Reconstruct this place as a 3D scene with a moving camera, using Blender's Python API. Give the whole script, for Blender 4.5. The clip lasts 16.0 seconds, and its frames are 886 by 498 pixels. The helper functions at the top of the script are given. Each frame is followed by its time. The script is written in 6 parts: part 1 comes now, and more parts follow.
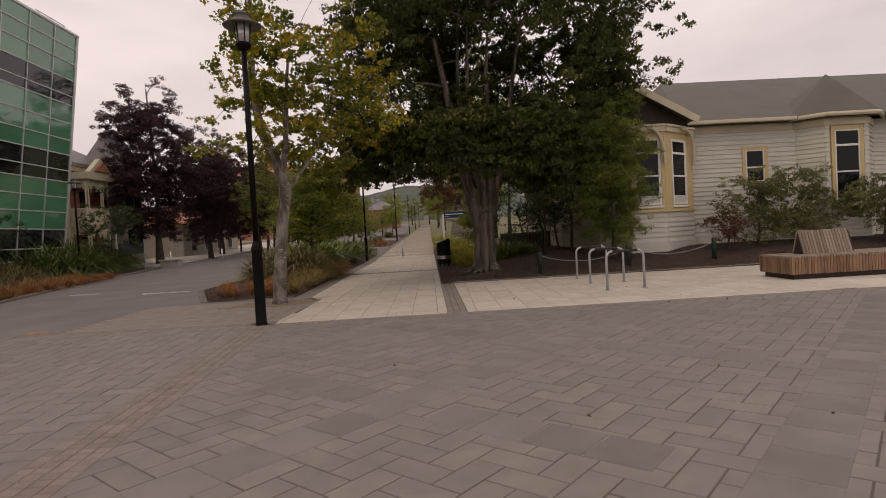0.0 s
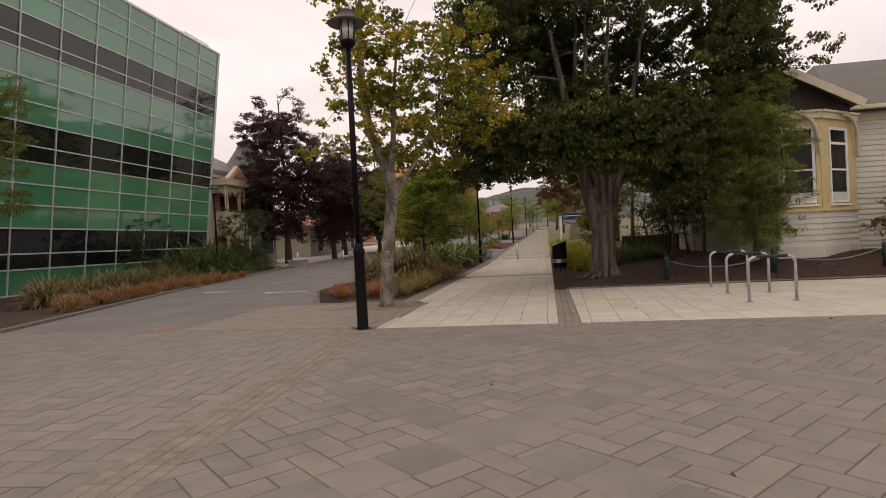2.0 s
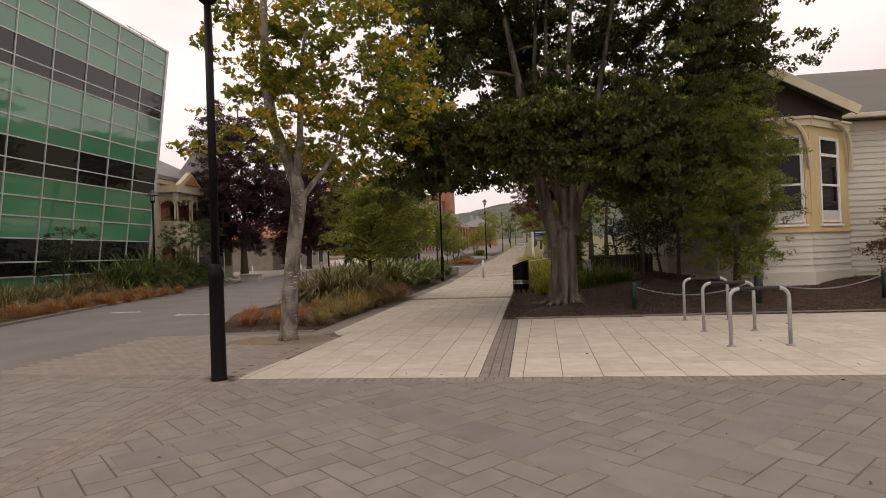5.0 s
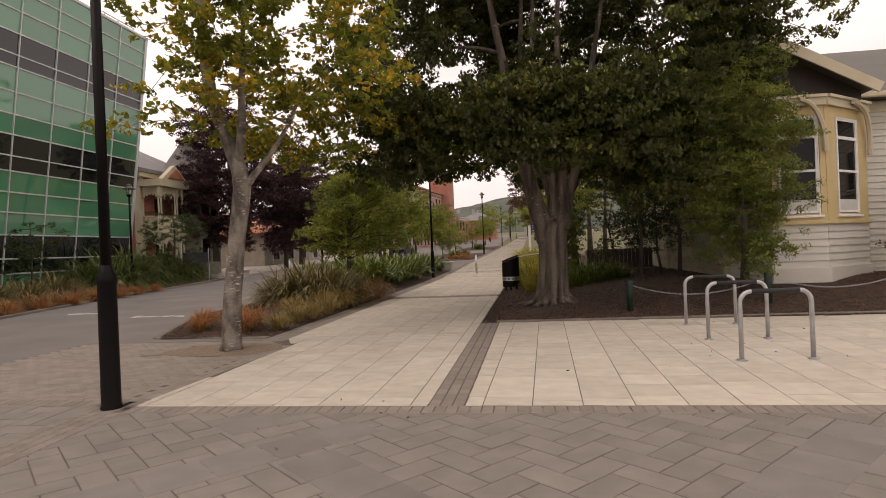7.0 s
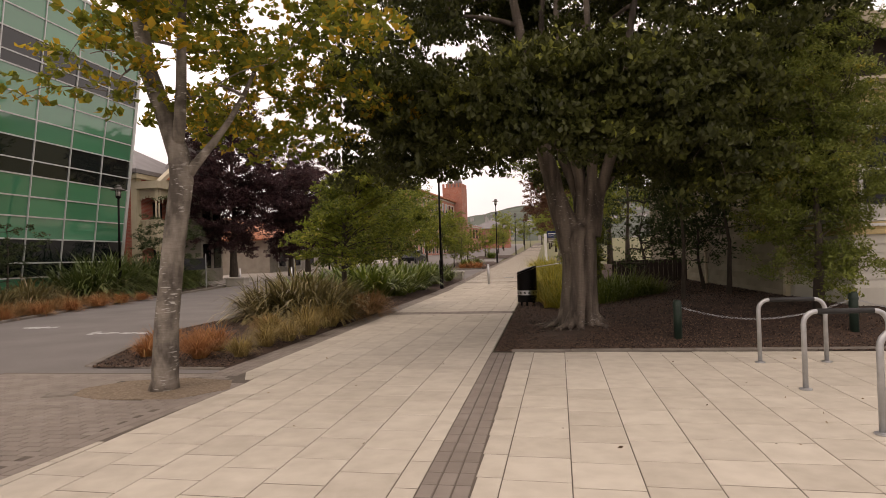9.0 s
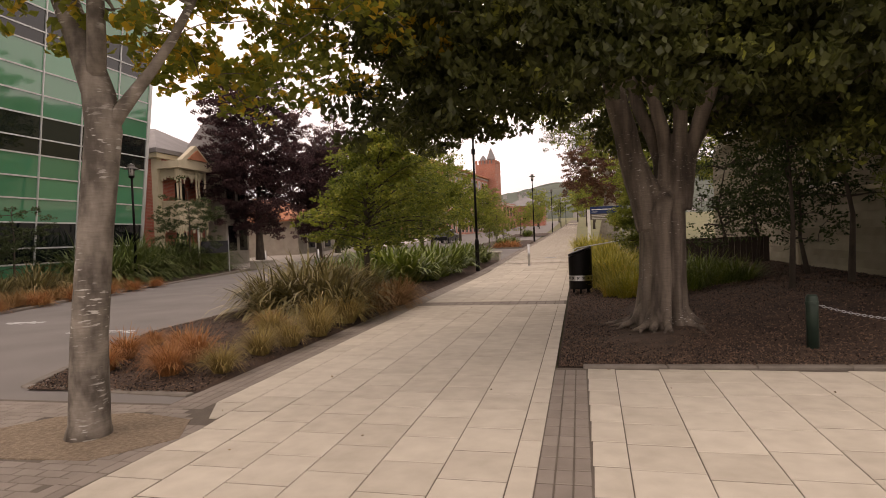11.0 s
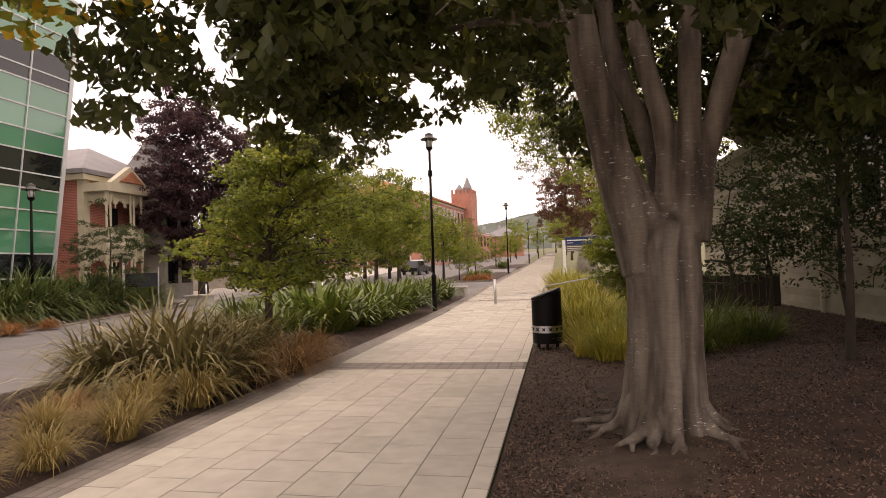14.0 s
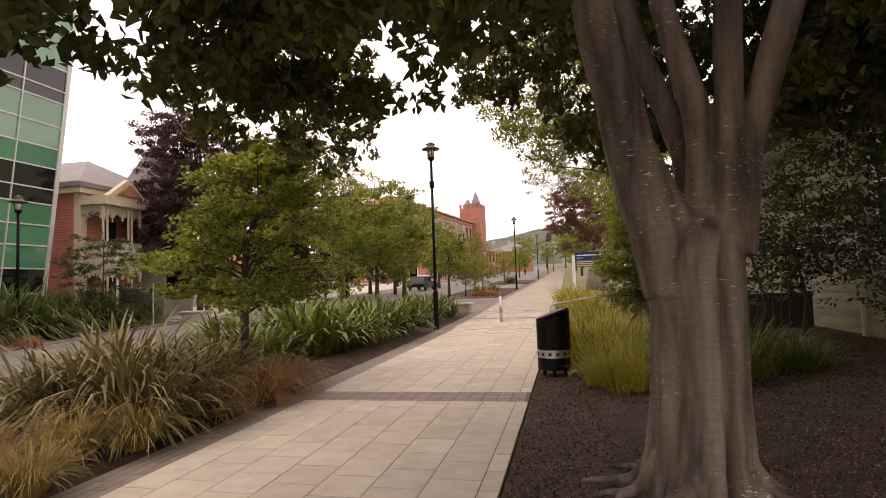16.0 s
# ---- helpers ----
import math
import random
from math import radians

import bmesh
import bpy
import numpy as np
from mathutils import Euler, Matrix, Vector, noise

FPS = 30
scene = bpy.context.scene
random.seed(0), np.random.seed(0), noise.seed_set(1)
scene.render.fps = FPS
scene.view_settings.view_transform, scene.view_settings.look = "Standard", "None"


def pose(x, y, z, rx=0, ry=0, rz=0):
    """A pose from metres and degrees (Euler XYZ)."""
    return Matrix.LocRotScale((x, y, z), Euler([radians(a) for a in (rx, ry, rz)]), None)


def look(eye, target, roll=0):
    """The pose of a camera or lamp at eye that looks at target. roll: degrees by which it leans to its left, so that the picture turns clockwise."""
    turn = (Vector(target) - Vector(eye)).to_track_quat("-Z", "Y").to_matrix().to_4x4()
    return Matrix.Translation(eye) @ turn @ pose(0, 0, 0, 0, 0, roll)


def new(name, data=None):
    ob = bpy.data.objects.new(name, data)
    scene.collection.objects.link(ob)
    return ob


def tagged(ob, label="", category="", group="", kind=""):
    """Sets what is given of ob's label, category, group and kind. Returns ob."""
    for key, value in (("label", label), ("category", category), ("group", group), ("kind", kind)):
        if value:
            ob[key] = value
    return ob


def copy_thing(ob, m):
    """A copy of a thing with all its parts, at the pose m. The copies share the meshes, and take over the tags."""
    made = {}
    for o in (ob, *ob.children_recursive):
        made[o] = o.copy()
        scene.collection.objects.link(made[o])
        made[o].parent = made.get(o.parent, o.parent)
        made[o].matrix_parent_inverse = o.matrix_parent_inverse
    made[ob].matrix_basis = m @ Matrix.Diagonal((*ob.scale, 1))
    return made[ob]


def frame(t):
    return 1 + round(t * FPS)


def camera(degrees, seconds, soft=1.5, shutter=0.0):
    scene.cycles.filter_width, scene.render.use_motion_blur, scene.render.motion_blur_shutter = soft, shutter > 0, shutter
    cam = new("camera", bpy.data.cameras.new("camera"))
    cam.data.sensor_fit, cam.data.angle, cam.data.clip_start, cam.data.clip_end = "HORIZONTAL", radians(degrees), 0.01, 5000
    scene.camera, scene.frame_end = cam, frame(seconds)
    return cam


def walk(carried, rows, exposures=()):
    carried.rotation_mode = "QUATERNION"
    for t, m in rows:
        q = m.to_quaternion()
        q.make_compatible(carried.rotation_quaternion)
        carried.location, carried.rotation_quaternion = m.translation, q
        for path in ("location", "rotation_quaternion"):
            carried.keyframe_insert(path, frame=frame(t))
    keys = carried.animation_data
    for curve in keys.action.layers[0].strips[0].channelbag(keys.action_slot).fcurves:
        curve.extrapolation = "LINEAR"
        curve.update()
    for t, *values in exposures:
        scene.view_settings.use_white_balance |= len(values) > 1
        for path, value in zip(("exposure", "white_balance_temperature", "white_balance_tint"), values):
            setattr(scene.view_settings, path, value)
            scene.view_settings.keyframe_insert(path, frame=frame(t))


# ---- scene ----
cam = camera(75.4, 16.0, soft=0.9)
PATH = [
    (0, (1.398, 1.114, 1.384), (1.471, 3.112, 1.328), -3.2),
    (0.5, (1.404, 1.077, 1.383), (1.193, 3.065, 1.356), -3.3),
    (1, (1.416, 1.234, 1.363), (1.1, 3.209, 1.343), -3.3),
    (1.5, (1.43, 1.523, 1.374), (1.096, 3.495, 1.349), -2.9),
    (2, (1.55, 1.833, 1.373), (1.216, 3.805, 1.347), -3.0),
    (2.5, (1.681, 2.235, 1.394), (1.352, 4.207, 1.375), -2.7),
    (3, (1.771, 2.685, 1.422), (1.454, 4.66, 1.415), -2.1),
    (3.5, (1.969, 3.124, 1.425), (1.678, 5.103, 1.442), -2.2),
    (4, (2.08, 3.555, 1.416), (1.812, 5.536, 1.447), -2.0),
    (6.5, (2.645, 5.322, 1.456), (2.372, 7.303, 1.456), -2.2),
    (7, (2.703, 5.704, 1.444), (2.427, 7.685, 1.444), -2.3),
    (7.5, (2.763, 6.159, 1.468), (2.484, 8.139, 1.469), -2.1),
    (8, (2.792, 6.683, 1.484), (2.508, 8.662, 1.498), -2.1),
    (8.5, (2.691, 7.244, 1.498), (2.388, 9.221, 1.523), -1.8),
    (9, (2.577, 7.851, 1.476), (2.256, 9.825, 1.505), -1.7),
    (11.5, (2.028, 10.66, 1.562), (1.582, 12.609, 1.513), -2.45),
    (12, (2.022, 11.188, 1.628), (1.582, 13.139, 1.589), -2.5),
    (12.5, (2.137, 11.832, 1.628), (1.726, 13.789, 1.625), -2.6),
    (13, (2.161, 12.398, 1.608), (1.767, 14.358, 1.632), -2.3),
    (13.5, (2.292, 13.007, 1.627), (1.917, 14.971, 1.667), -2.0),
    (14, (2.377, 13.515, 1.64), (2.013, 15.481, 1.7), -2.1),
    (14.5, (2.342, 13.98, 1.644), (1.981, 15.945, 1.719), -1.8),
    (15, (2.41, 14.351, 1.635), (2.046, 16.316, 1.719), -2.0),
    (15.5, (2.455, 14.537, 1.646), (2.072, 16.498, 1.742), -2.1),
    (16, (2.43, 14.596, 1.661), (2.036, 16.553, 1.775), -2.0),
]
EXPO = [(0.0, -0.52, 8200, 21), (0.5, -0.38, 8200, 18), (1.0, -0.28, 8200, 18), (2.5, -0.2, 8200, 18), (6.5, -0.02, 8400, 20), (9.0, 0.12, 8600, 21), (11.5, 0.34, 8900, 24), (12.5, 0.56, 8900, 26), (14.0, 0.74, 8700, 24), (16.0, 0.62, 8700, 24)]
walk(cam, [(t, look(eye, target, roll)) for t, eye, target, roll in PATH], EXPO)

# ---------------------------------------------------------------- light
world = bpy.data.worlds.new("overcast_sky")
scene.world = world
world.use_nodes = True
wn, wl = world.node_tree.nodes, world.node_tree.links
wn.clear()
w_out = wn.new("ShaderNodeOutputWorld")
w_bg = wn.new("ShaderNodeBackground")
w_sky = wn.new("ShaderNodeTexSky")
w_sky.sky_type = "NISHITA"
w_sky.sun_disc = False
w_sky.sun_elevation, w_sky.sun_rotation = radians(52), radians(-40)
w_sky.dust_density = 6.0
w_mix = wn.new("ShaderNodeMix")
w_mix.data_type = "RGBA"
w_mix.inputs[0].default_value = 0.93
w_noise = wn.new("ShaderNodeTexNoise")
w_noise.inputs["Scale"].default_value = 2.6
w_noise.inputs["Detail"].default_value = 5.0
w_map = wn.new("ShaderNodeMapping")
w_map.inputs["Scale"].default_value = (1, 1, 3.2)
w_tc = wn.new("ShaderNodeTexCoord")
w_ramp = wn.new("ShaderNodeValToRGB")
w_ramp.color_ramp.elements[0].position, w_ramp.color_ramp.elements[1].position = 0.32, 0.68
w_ramp.color_ramp.elements[0].color = (6.75, 7.0, 8.0, 1)
w_ramp.color_ramp.elements[1].color = (8.7, 9.0, 10.1, 1)
w_sep = wn.new("ShaderNodeSeparateXYZ")
w_up = wn.new("ShaderNodeMapRange")
w_up.inputs["From Min"].default_value, w_up.inputs["From Max"].default_value = 0.3, 0.9
w_up.inputs["To Min"].default_value, w_up.inputs["To Max"].default_value = 1.32, 1.6
w_mul = wn.new("ShaderNodeMix")
w_mul.data_type, w_mul.blend_type = "RGBA", "MULTIPLY"
w_mul.inputs[0].default_value = 1.0
w_bg.inputs["Strength"].default_value = 0.1
wl.new(w_tc.outputs["Generated"], w_map.inputs["Vector"])
wl.new(w_tc.outputs["Generated"], w_sep.inputs[0])
wl.new(w_sep.outputs["Z"], w_up.inputs["Value"])
wl.new(w_map.outputs["Vector"], w_noise.inputs["Vector"])
wl.new(w_noise.outputs["Fac"], w_ramp.inputs["Fac"])
wl.new(w_ramp.outputs["Color"], w_mul.inputs[6])
wl.new(w_up.outputs["Result"], w_mul.inputs[7])
wl.new(w_sky.outputs["Color"], w_mix.inputs[6])
wl.new(w_mul.outputs[2], w_mix.inputs[7])
wl.new(w_mix.outputs[2], w_bg.inputs["Color"])
wl.new(w_bg.outputs["Background"], w_out.inputs["Surface"])
sun = new("sun", bpy.data.lights.new("sun", "SUN"))
sun.data.energy, sun.data.angle, sun.data.color = 0.5, radians(25), (1.0, 0.95, 0.88)
sun.matrix_world = look((-20, -24, 40), (0, 0, 0))

# ---------------------------------------------------------------- materials
def mat(name, dark, light, scale=8.0, rough=0.8, bump=0.15, fine=120.0, metal=0.0, vary=0.0, island=0.0, stretch=(1, 1, 1), spec=0.4, trans=0.0, coat=0.0):
    """Two scales of noise between two colours, fine bump, optional variation from piece to piece."""
    m = bpy.data.materials.new(name)
    m.use_nodes = True
    n, l = m.node_tree.nodes, m.node_tree.links
    b = n["Principled BSDF"]
    tc, mp = n.new("ShaderNodeTexCoord"), n.new("ShaderNodeMapping")
    mp.inputs["Scale"].default_value = stretch
    l.new(tc.outputs["Object"], mp.inputs["Vector"])
    if vary:
        oi, off = n.new("ShaderNodeObjectInfo"), n.new("ShaderNodeVectorMath")
        off.operation = "MULTIPLY_ADD"
        off.inputs[1].default_value = (7.3, 5.1, 3.7)
        l.new(oi.outputs["Location"], off.inputs[0])
        l.new(tc.outputs["Object"], off.inputs[2])
        l.new(off.outputs[0], mp.inputs["Vector"])
    a, c = n.new("ShaderNodeTexNoise"), n.new("ShaderNodeTexNoise")
    a.inputs["Scale"].default_value, a.inputs["Detail"].default_value = scale, 6
    c.inputs["Scale"].default_value, c.inputs["Detail"].default_value = fine, 3
    l.new(mp.outputs[0], a.inputs["Vector"])
    l.new(mp.outputs[0], c.inputs["Vector"])
    add = n.new("ShaderNodeMath")
    add.operation = "MULTIPLY_ADD"
    l.new(c.outputs["Fac"], add.inputs[0])
    add.inputs[1].default_value = 0.45
    sub = n.new("ShaderNodeMath")
    sub.operation = "MULTIPLY_ADD"
    sub.inputs[1].default_value, sub.inputs[2].default_value = 1.5, -0.48
    l.new(a.outputs["Fac"], sub.inputs[0])
    l.new(sub.outputs[0], add.inputs[2])
    last = add.outputs[0]
    for amount, kind in ((vary, 0), (island, 1)):
        if amount:
            src = n.new("ShaderNodeObjectInfo").outputs["Random"] if kind == 0 else n.new("ShaderNodeNewGeometry").outputs["Random Per Island"]
            k = n.new("ShaderNodeMath")
            k.operation = "MULTIPLY_ADD"
            k.inputs[1].default_value = amount
            l.new(src, k.inputs[0])
            l.new(last, k.inputs[2])
            k2 = n.new("ShaderNodeMath")
            k2.operation = "SUBTRACT"
            k2.inputs[1].default_value = amount / 2
            l.new(k.outputs[0], k2.inputs[0])
            last = k2.outputs[0]
    r = n.new("ShaderNodeMix")
    r.data_type = "RGBA"
    r.inputs[6].default_value, r.inputs[7].default_value = (*dark, 1), (*light, 1)
    cl = n.new("ShaderNodeClamp")
    l.new(last, cl.inputs["Value"])
    l.new(cl.outputs[0], r.inputs[0])
    l.new(r.outputs[2], b.inputs["Base Color"])
    b.inputs["Roughness"].default_value, b.inputs["Metallic"].default_value = rough, metal
    b.inputs["Specular IOR Level"].default_value = spec
    b.inputs["Coat Weight"].default_value = coat
    if bump:
        bp = n.new("ShaderNodeBump")
        bp.inputs["Strength"].default_value, bp.inputs["Distance"].default_value = bump, 0.02
        l.new(last, bp.inputs["Height"])
        l.new(bp.outputs[0], b.inputs["Normal"])
    if trans:
        t, mx = n.new("ShaderNodeBsdfTranslucent"), n.new("ShaderNodeMixShader")
        l.new(r.outputs[2], t.inputs["Color"])
        mx.inputs[0].default_value = trans
        l.new(b.outputs[0], mx.inputs[1])
        l.new(t.outputs[0], mx.inputs[2])
        l.new(mx.outputs[0], n["Material Output"].inputs["Surface"])
    return m


PAVER = mat("grey_clay_paver", (0.160, 0.143, 0.124), (0.240, 0.216, 0.189), 3.0, 0.75, 0.12, 160, vary=0.35, island=0.35)
JOINT = mat("sandy_joint", (0.085, 0.07, 0.058), (0.15, 0.125, 0.10), 5.0, 0.95, 0.3, 200)
SMALL = mat("brown_grey_small_paver", (0.178, 0.150, 0.127), (0.262, 0.228, 0.196), 4.0, 0.8, 0.15, 160, vary=0.4, island=0.5)
PALE = mat("pale_sandstone_paver", (0.41, 0.37, 0.305), (0.56, 0.515, 0.435), 5.0, 0.85, 0.08, 190, vary=0.5, island=0.5)
ROADM = mat("grey_street_surface", (0.13, 0.12, 0.112), (0.20, 0.185, 0.175), 0.7, 0.85, 0.25, 90)
MULCH = mat("bark_mulch", (0.018, 0.0105, 0.0075), (0.088, 0.053, 0.037), 3.5, 0.95, 1.0, 45)
CHIP = mat("bark_chip", (0.012, 0.007, 0.005), (0.19, 0.125, 0.09), 9.0, 0.95, 0.3, 60, island=1.9)
SOIL = mat("bare_brown_soil", (0.03, 0.019, 0.013), (0.10, 0.066, 0.047), 6.0, 0.95, 0.6, 70)
GRAVEL = mat("straw_gravel", (0.12, 0.085, 0.06), (0.33, 0.26, 0.185), 30.0, 0.95, 0.8, 120)
LAWN = mat("dry_ground_cover", (0.07, 0.075, 0.03), (0.17, 0.16, 0.075), 0.6, 0.95, 0.4, 12)
KERB = mat("concrete_kerb", (0.12, 0.103, 0.087), (0.22, 0.195, 0.168), 5.0, 0.9, 0.3, 120, vary=0.3)
CONC = mat("pale_concrete", (0.36, 0.33, 0.29), (0.52, 0.48, 0.43), 3.0, 0.9, 0.2, 100)
PAINT = mat("worn_road_paint", (0.30, 0.30, 0.30), (0.72, 0.72, 0.71), 5.0, 0.8, 0.1, 40)
BLACK = mat("black_powder_coat", (0.003, 0.002, 0.002), (0.007, 0.006, 0.006), 6.0, 0.45, 0.05, 90, spec=0.12)
HOODG = mat("grey_lamp_hood", (0.10, 0.095, 0.088), (0.16, 0.152, 0.14), 6.0, 0.5, 0.05, 90)
STEEL = mat("brushed_steel", (0.42, 0.42, 0.43), (0.62, 0.62, 0.63), 6.0, 0.36, 0.04, 140, metal=1.0)
GALV = mat("galvanised_steel", (0.36, 0.37, 0.38), (0.52, 0.53, 0.54), 14.0, 0.5, 0.05, 90, metal=0.75)
RUBBER = mat("black_grip", (0.015, 0.015, 0.015), (0.03, 0.03, 0.03), 20, 0.7, 0.1)
WHITEM = mat("white_paint", (0.62, 0.61, 0.58), (0.80, 0.79, 0.76), 4.0, 0.6, 0.06)
GREENP = mat("dark_green_paint", (0.010, 0.022, 0.016), (0.020, 0.040, 0.028), 6.0, 0.5, 0.1)
TIMBER = mat("weathered_slat_timber", (0.12, 0.062, 0.034), (0.32, 0.19, 0.115), 3.0, 0.7, 0.2, 30, vary=0.6, stretch=(14, 14, 1.2))
TIMBERG = mat("greyed_slat_timber", (0.15, 0.11, 0.085), (0.34, 0.27, 0.21), 3.0, 0.75, 0.2, 30, vary=0.6, stretch=(14, 14, 1.2))
BOARD = mat("cream_weatherboard_paint", (0.47, 0.45, 0.385), (0.62, 0.60, 0.53), 1.2, 0.55, 0.06, 60, vary=0.2)
OCHRE = mat("ochre_trim_paint", (0.48, 0.36, 0.17), (0.60, 0.475, 0.245), 2.0, 0.5, 0.05, 60)
CREAMT = mat("cream_trim_paint", (0.46, 0.40, 0.28), (0.58, 0.52, 0.38), 2.0, 0.55, 0.05, 60)
BROWNT = mat("dark_brown_paint", (0.022, 0.014, 0.010), (0.045, 0.03, 0.022), 3.0, 0.6, 0.1)
ROOFG = mat("grey_green_roof_iron", (0.062, 0.058, 0.044), (0.105, 0.098, 0.076), 1.0, 0.6, 0.1, 30)
ROOFS = mat("slate_grey_roof", (0.15, 0.14, 0.14), (0.24, 0.23, 0.23), 1.0, 0.6, 0.1, 30)
ROOFT = mat("terracotta_roof_tile", (0.30, 0.105, 0.055), (0.48, 0.20, 0.11), 1.5, 0.8, 0.3, 10)
PLINTH = mat("grey_plaster", (0.28, 0.26, 0.22), (0.42, 0.39, 0.34), 2.0, 0.85, 0.2, 40)
DARKIN = mat("dark_interior", (0.006, 0.006, 0.006), (0.016, 0.015, 0.014), 3.0, 0.9, 0.0)
CURTAIN = mat("pale_blind", (0.45, 0.44, 0.40), (0.6, 0.58, 0.54), 5.0, 0.9, 0.1)
NAVY = mat("navy_sign_panel", (0.012, 0.03, 0.10), (0.02, 0.045, 0.14), 3.0, 0.4, 0.0)
OLIVE = mat("grey_brown_sign_panel", (0.10, 0.085, 0.06), (0.14, 0.12, 0.085), 3.0, 0.5, 0.0)
MULLION = mat("silver_mullion", (0.46, 0.48, 0.47), (0.60, 0.62, 0.61), 2.0, 0.4, 0.0, metal=0.35)
FARG = mat("wooded_hillside", (0.038, 0.052, 0.038), (0.10, 0.115, 0.09), 0.018, 1.0, 0.0, 0.12)
FARH = mat("far_house_paint", (0.20, 0.19, 0.18), (0.46, 0.44, 0.42), 0.01, 0.9, 0.0, 0.1, island=1.0)


def brick_mat(name, c1, c2, mortar, scale):
    m = bpy.data.materials.new(name)
    m.use_nodes = True
    n, l = m.node_tree.nodes, m.node_tree.links
    b = n["Principled BSDF"]
    tc, mp, br, ns = n.new("ShaderNodeTexCoord"), n.new("ShaderNodeMapping"), n.new("ShaderNodeTexBrick"), n.new("ShaderNodeTexNoise")
    sp, ad, cb = n.new("ShaderNodeSeparateXYZ"), n.new("ShaderNodeMath"), n.new("ShaderNodeCombineXYZ")
    l.new(tc.outputs["Object"], sp.inputs[0])
    l.new(sp.outputs["X"], ad.inputs[0])
    l.new(sp.outputs["Y"], ad.inputs[1])
    l.new(ad.outputs[0], cb.inputs["X"])
    l.new(sp.outputs["Z"], cb.inputs["Y"])
    l.new(cb.outputs[0], br.inputs["Vector"])
    br.inputs["Scale"].default_value = scale
    br.inputs["Color1"].default_value, br.inputs["Color2"].default_value, br.inputs["Mortar"].default_value = (*c1, 1), (*c2, 1), (*mortar, 1)
    br.inputs["Mortar Size"].default_value = 0.012
    br.inputs["Brick Width"].default_value, br.inputs["Row Height"].default_value = 0.24, 0.086
    ns.inputs["Scale"].default_value = 0.7
    l.new(tc.outputs["Object"], ns.inputs["Vector"])
    mx = n.new("ShaderNodeMix")
    mx.data_type, mx.blend_type = "RGBA", "OVERLAY"
    mx.inputs[0].default_value = 0.35
    l.new(br.outputs["Color"], mx.inputs[6])
    l.new(ns.outputs["Fac"], mx.inputs[7])
    l.new(mx.outputs[2], b.inputs["Base Color"])
    b.inputs["Roughness"].default_value = 0.9
    return m


BRICKR = brick_mat("red_brick", (0.34, 0.07, 0.045), (0.42, 0.10, 0.062), (0.38, 0.24, 0.19), 1.0)
SLABSQ = mat("grey_square_paver", (0.145, 0.13, 0.118), (0.22, 0.199, 0.181), 2.5, 0.88, 0.12, 160, vary=0.5, island=0.5)
ORANGEP = mat("orange_spray_paint", (0.35, 0.12, 0.03), (0.55, 0.22, 0.06), 6.0, 0.8, 0.05, 40)
L_LITTER = mat("dry_fallen_leaf", (0.05, 0.03, 0.015), (0.22, 0.14, 0.06), 5.0, 0.8, 0.1, 60, island=1.2)
BRICKO = brick_mat("orange_red_brick", (0.31, 0.105, 0.07), (0.38, 0.135, 0.09), (0.36, 0.22, 0.17), 1.0)


def glass_mat(name, colour, rough=0.03, tint=0.35, spec=0.5, coat=1.0, ior=1.9):
    m = bpy.data.materials.new(name)
    m.use_nodes = True
    n, l = m.node_tree.nodes, m.node_tree.links
    b = n["Principled BSDF"]
    oi, mx = n.new("ShaderNodeObjectInfo"), n.new("ShaderNodeMix")
    mx.data_type = "RGBA"
    mx.inputs[6].default_value = (*colour, 1)
    mx.inputs[7].default_value = (*[c * (1 + tint) for c in colour], 1)
    l.new(oi.outputs["Random"], mx.inputs[0])
    l.new(mx.outputs[2], b.inputs["Base Color"])
    b.inputs["Roughness"].default_value = rough
    b.inputs["Specular IOR Level"].default_value = spec
    b.inputs["Coat Weight"].default_value = coat
    b.inputs["Coat IOR"].default_value = ior
    b.inputs["Coat Roughness"].default_value = 0.02
    nz, bp = n.new("ShaderNodeTexNoise"), n.new("ShaderNodeBump")
    tc = n.new("ShaderNodeTexCoord")
    l.new(tc.outputs["Object"], nz.inputs["Vector"])
    nz.inputs["Scale"].default_value = 0.5
    bp.inputs["Strength"].default_value, bp.inputs["Distance"].default_value = 0.15, 0.05
    l.new(nz.outputs["Fac"], bp.inputs["Height"])
    l.new(bp.outputs[0], b.inputs["Normal"])
    l.new(bp.outputs[0], b.inputs["Coat Normal"])
    return m


GLGREEN = glass_mat("green_spandrel_glass", (0.042, 0.185, 0.10), 0.06, 0.45, 0.5, 0.8, 1.75)
GLDARK = glass_mat("dark_vision_glass", (0.005, 0.008, 0.008), 0.03, 1.0, 0.4, 0.4, 1.6)
PANE = glass_mat("dark_window_glass", (0.004, 0.004, 0.005), 0.04, 0.6, 0.22, 0.0, 1.45)
LENSG = glass_mat("frosted_lamp_glass", (0.45, 0.44, 0.42), 0.25, 0.1)


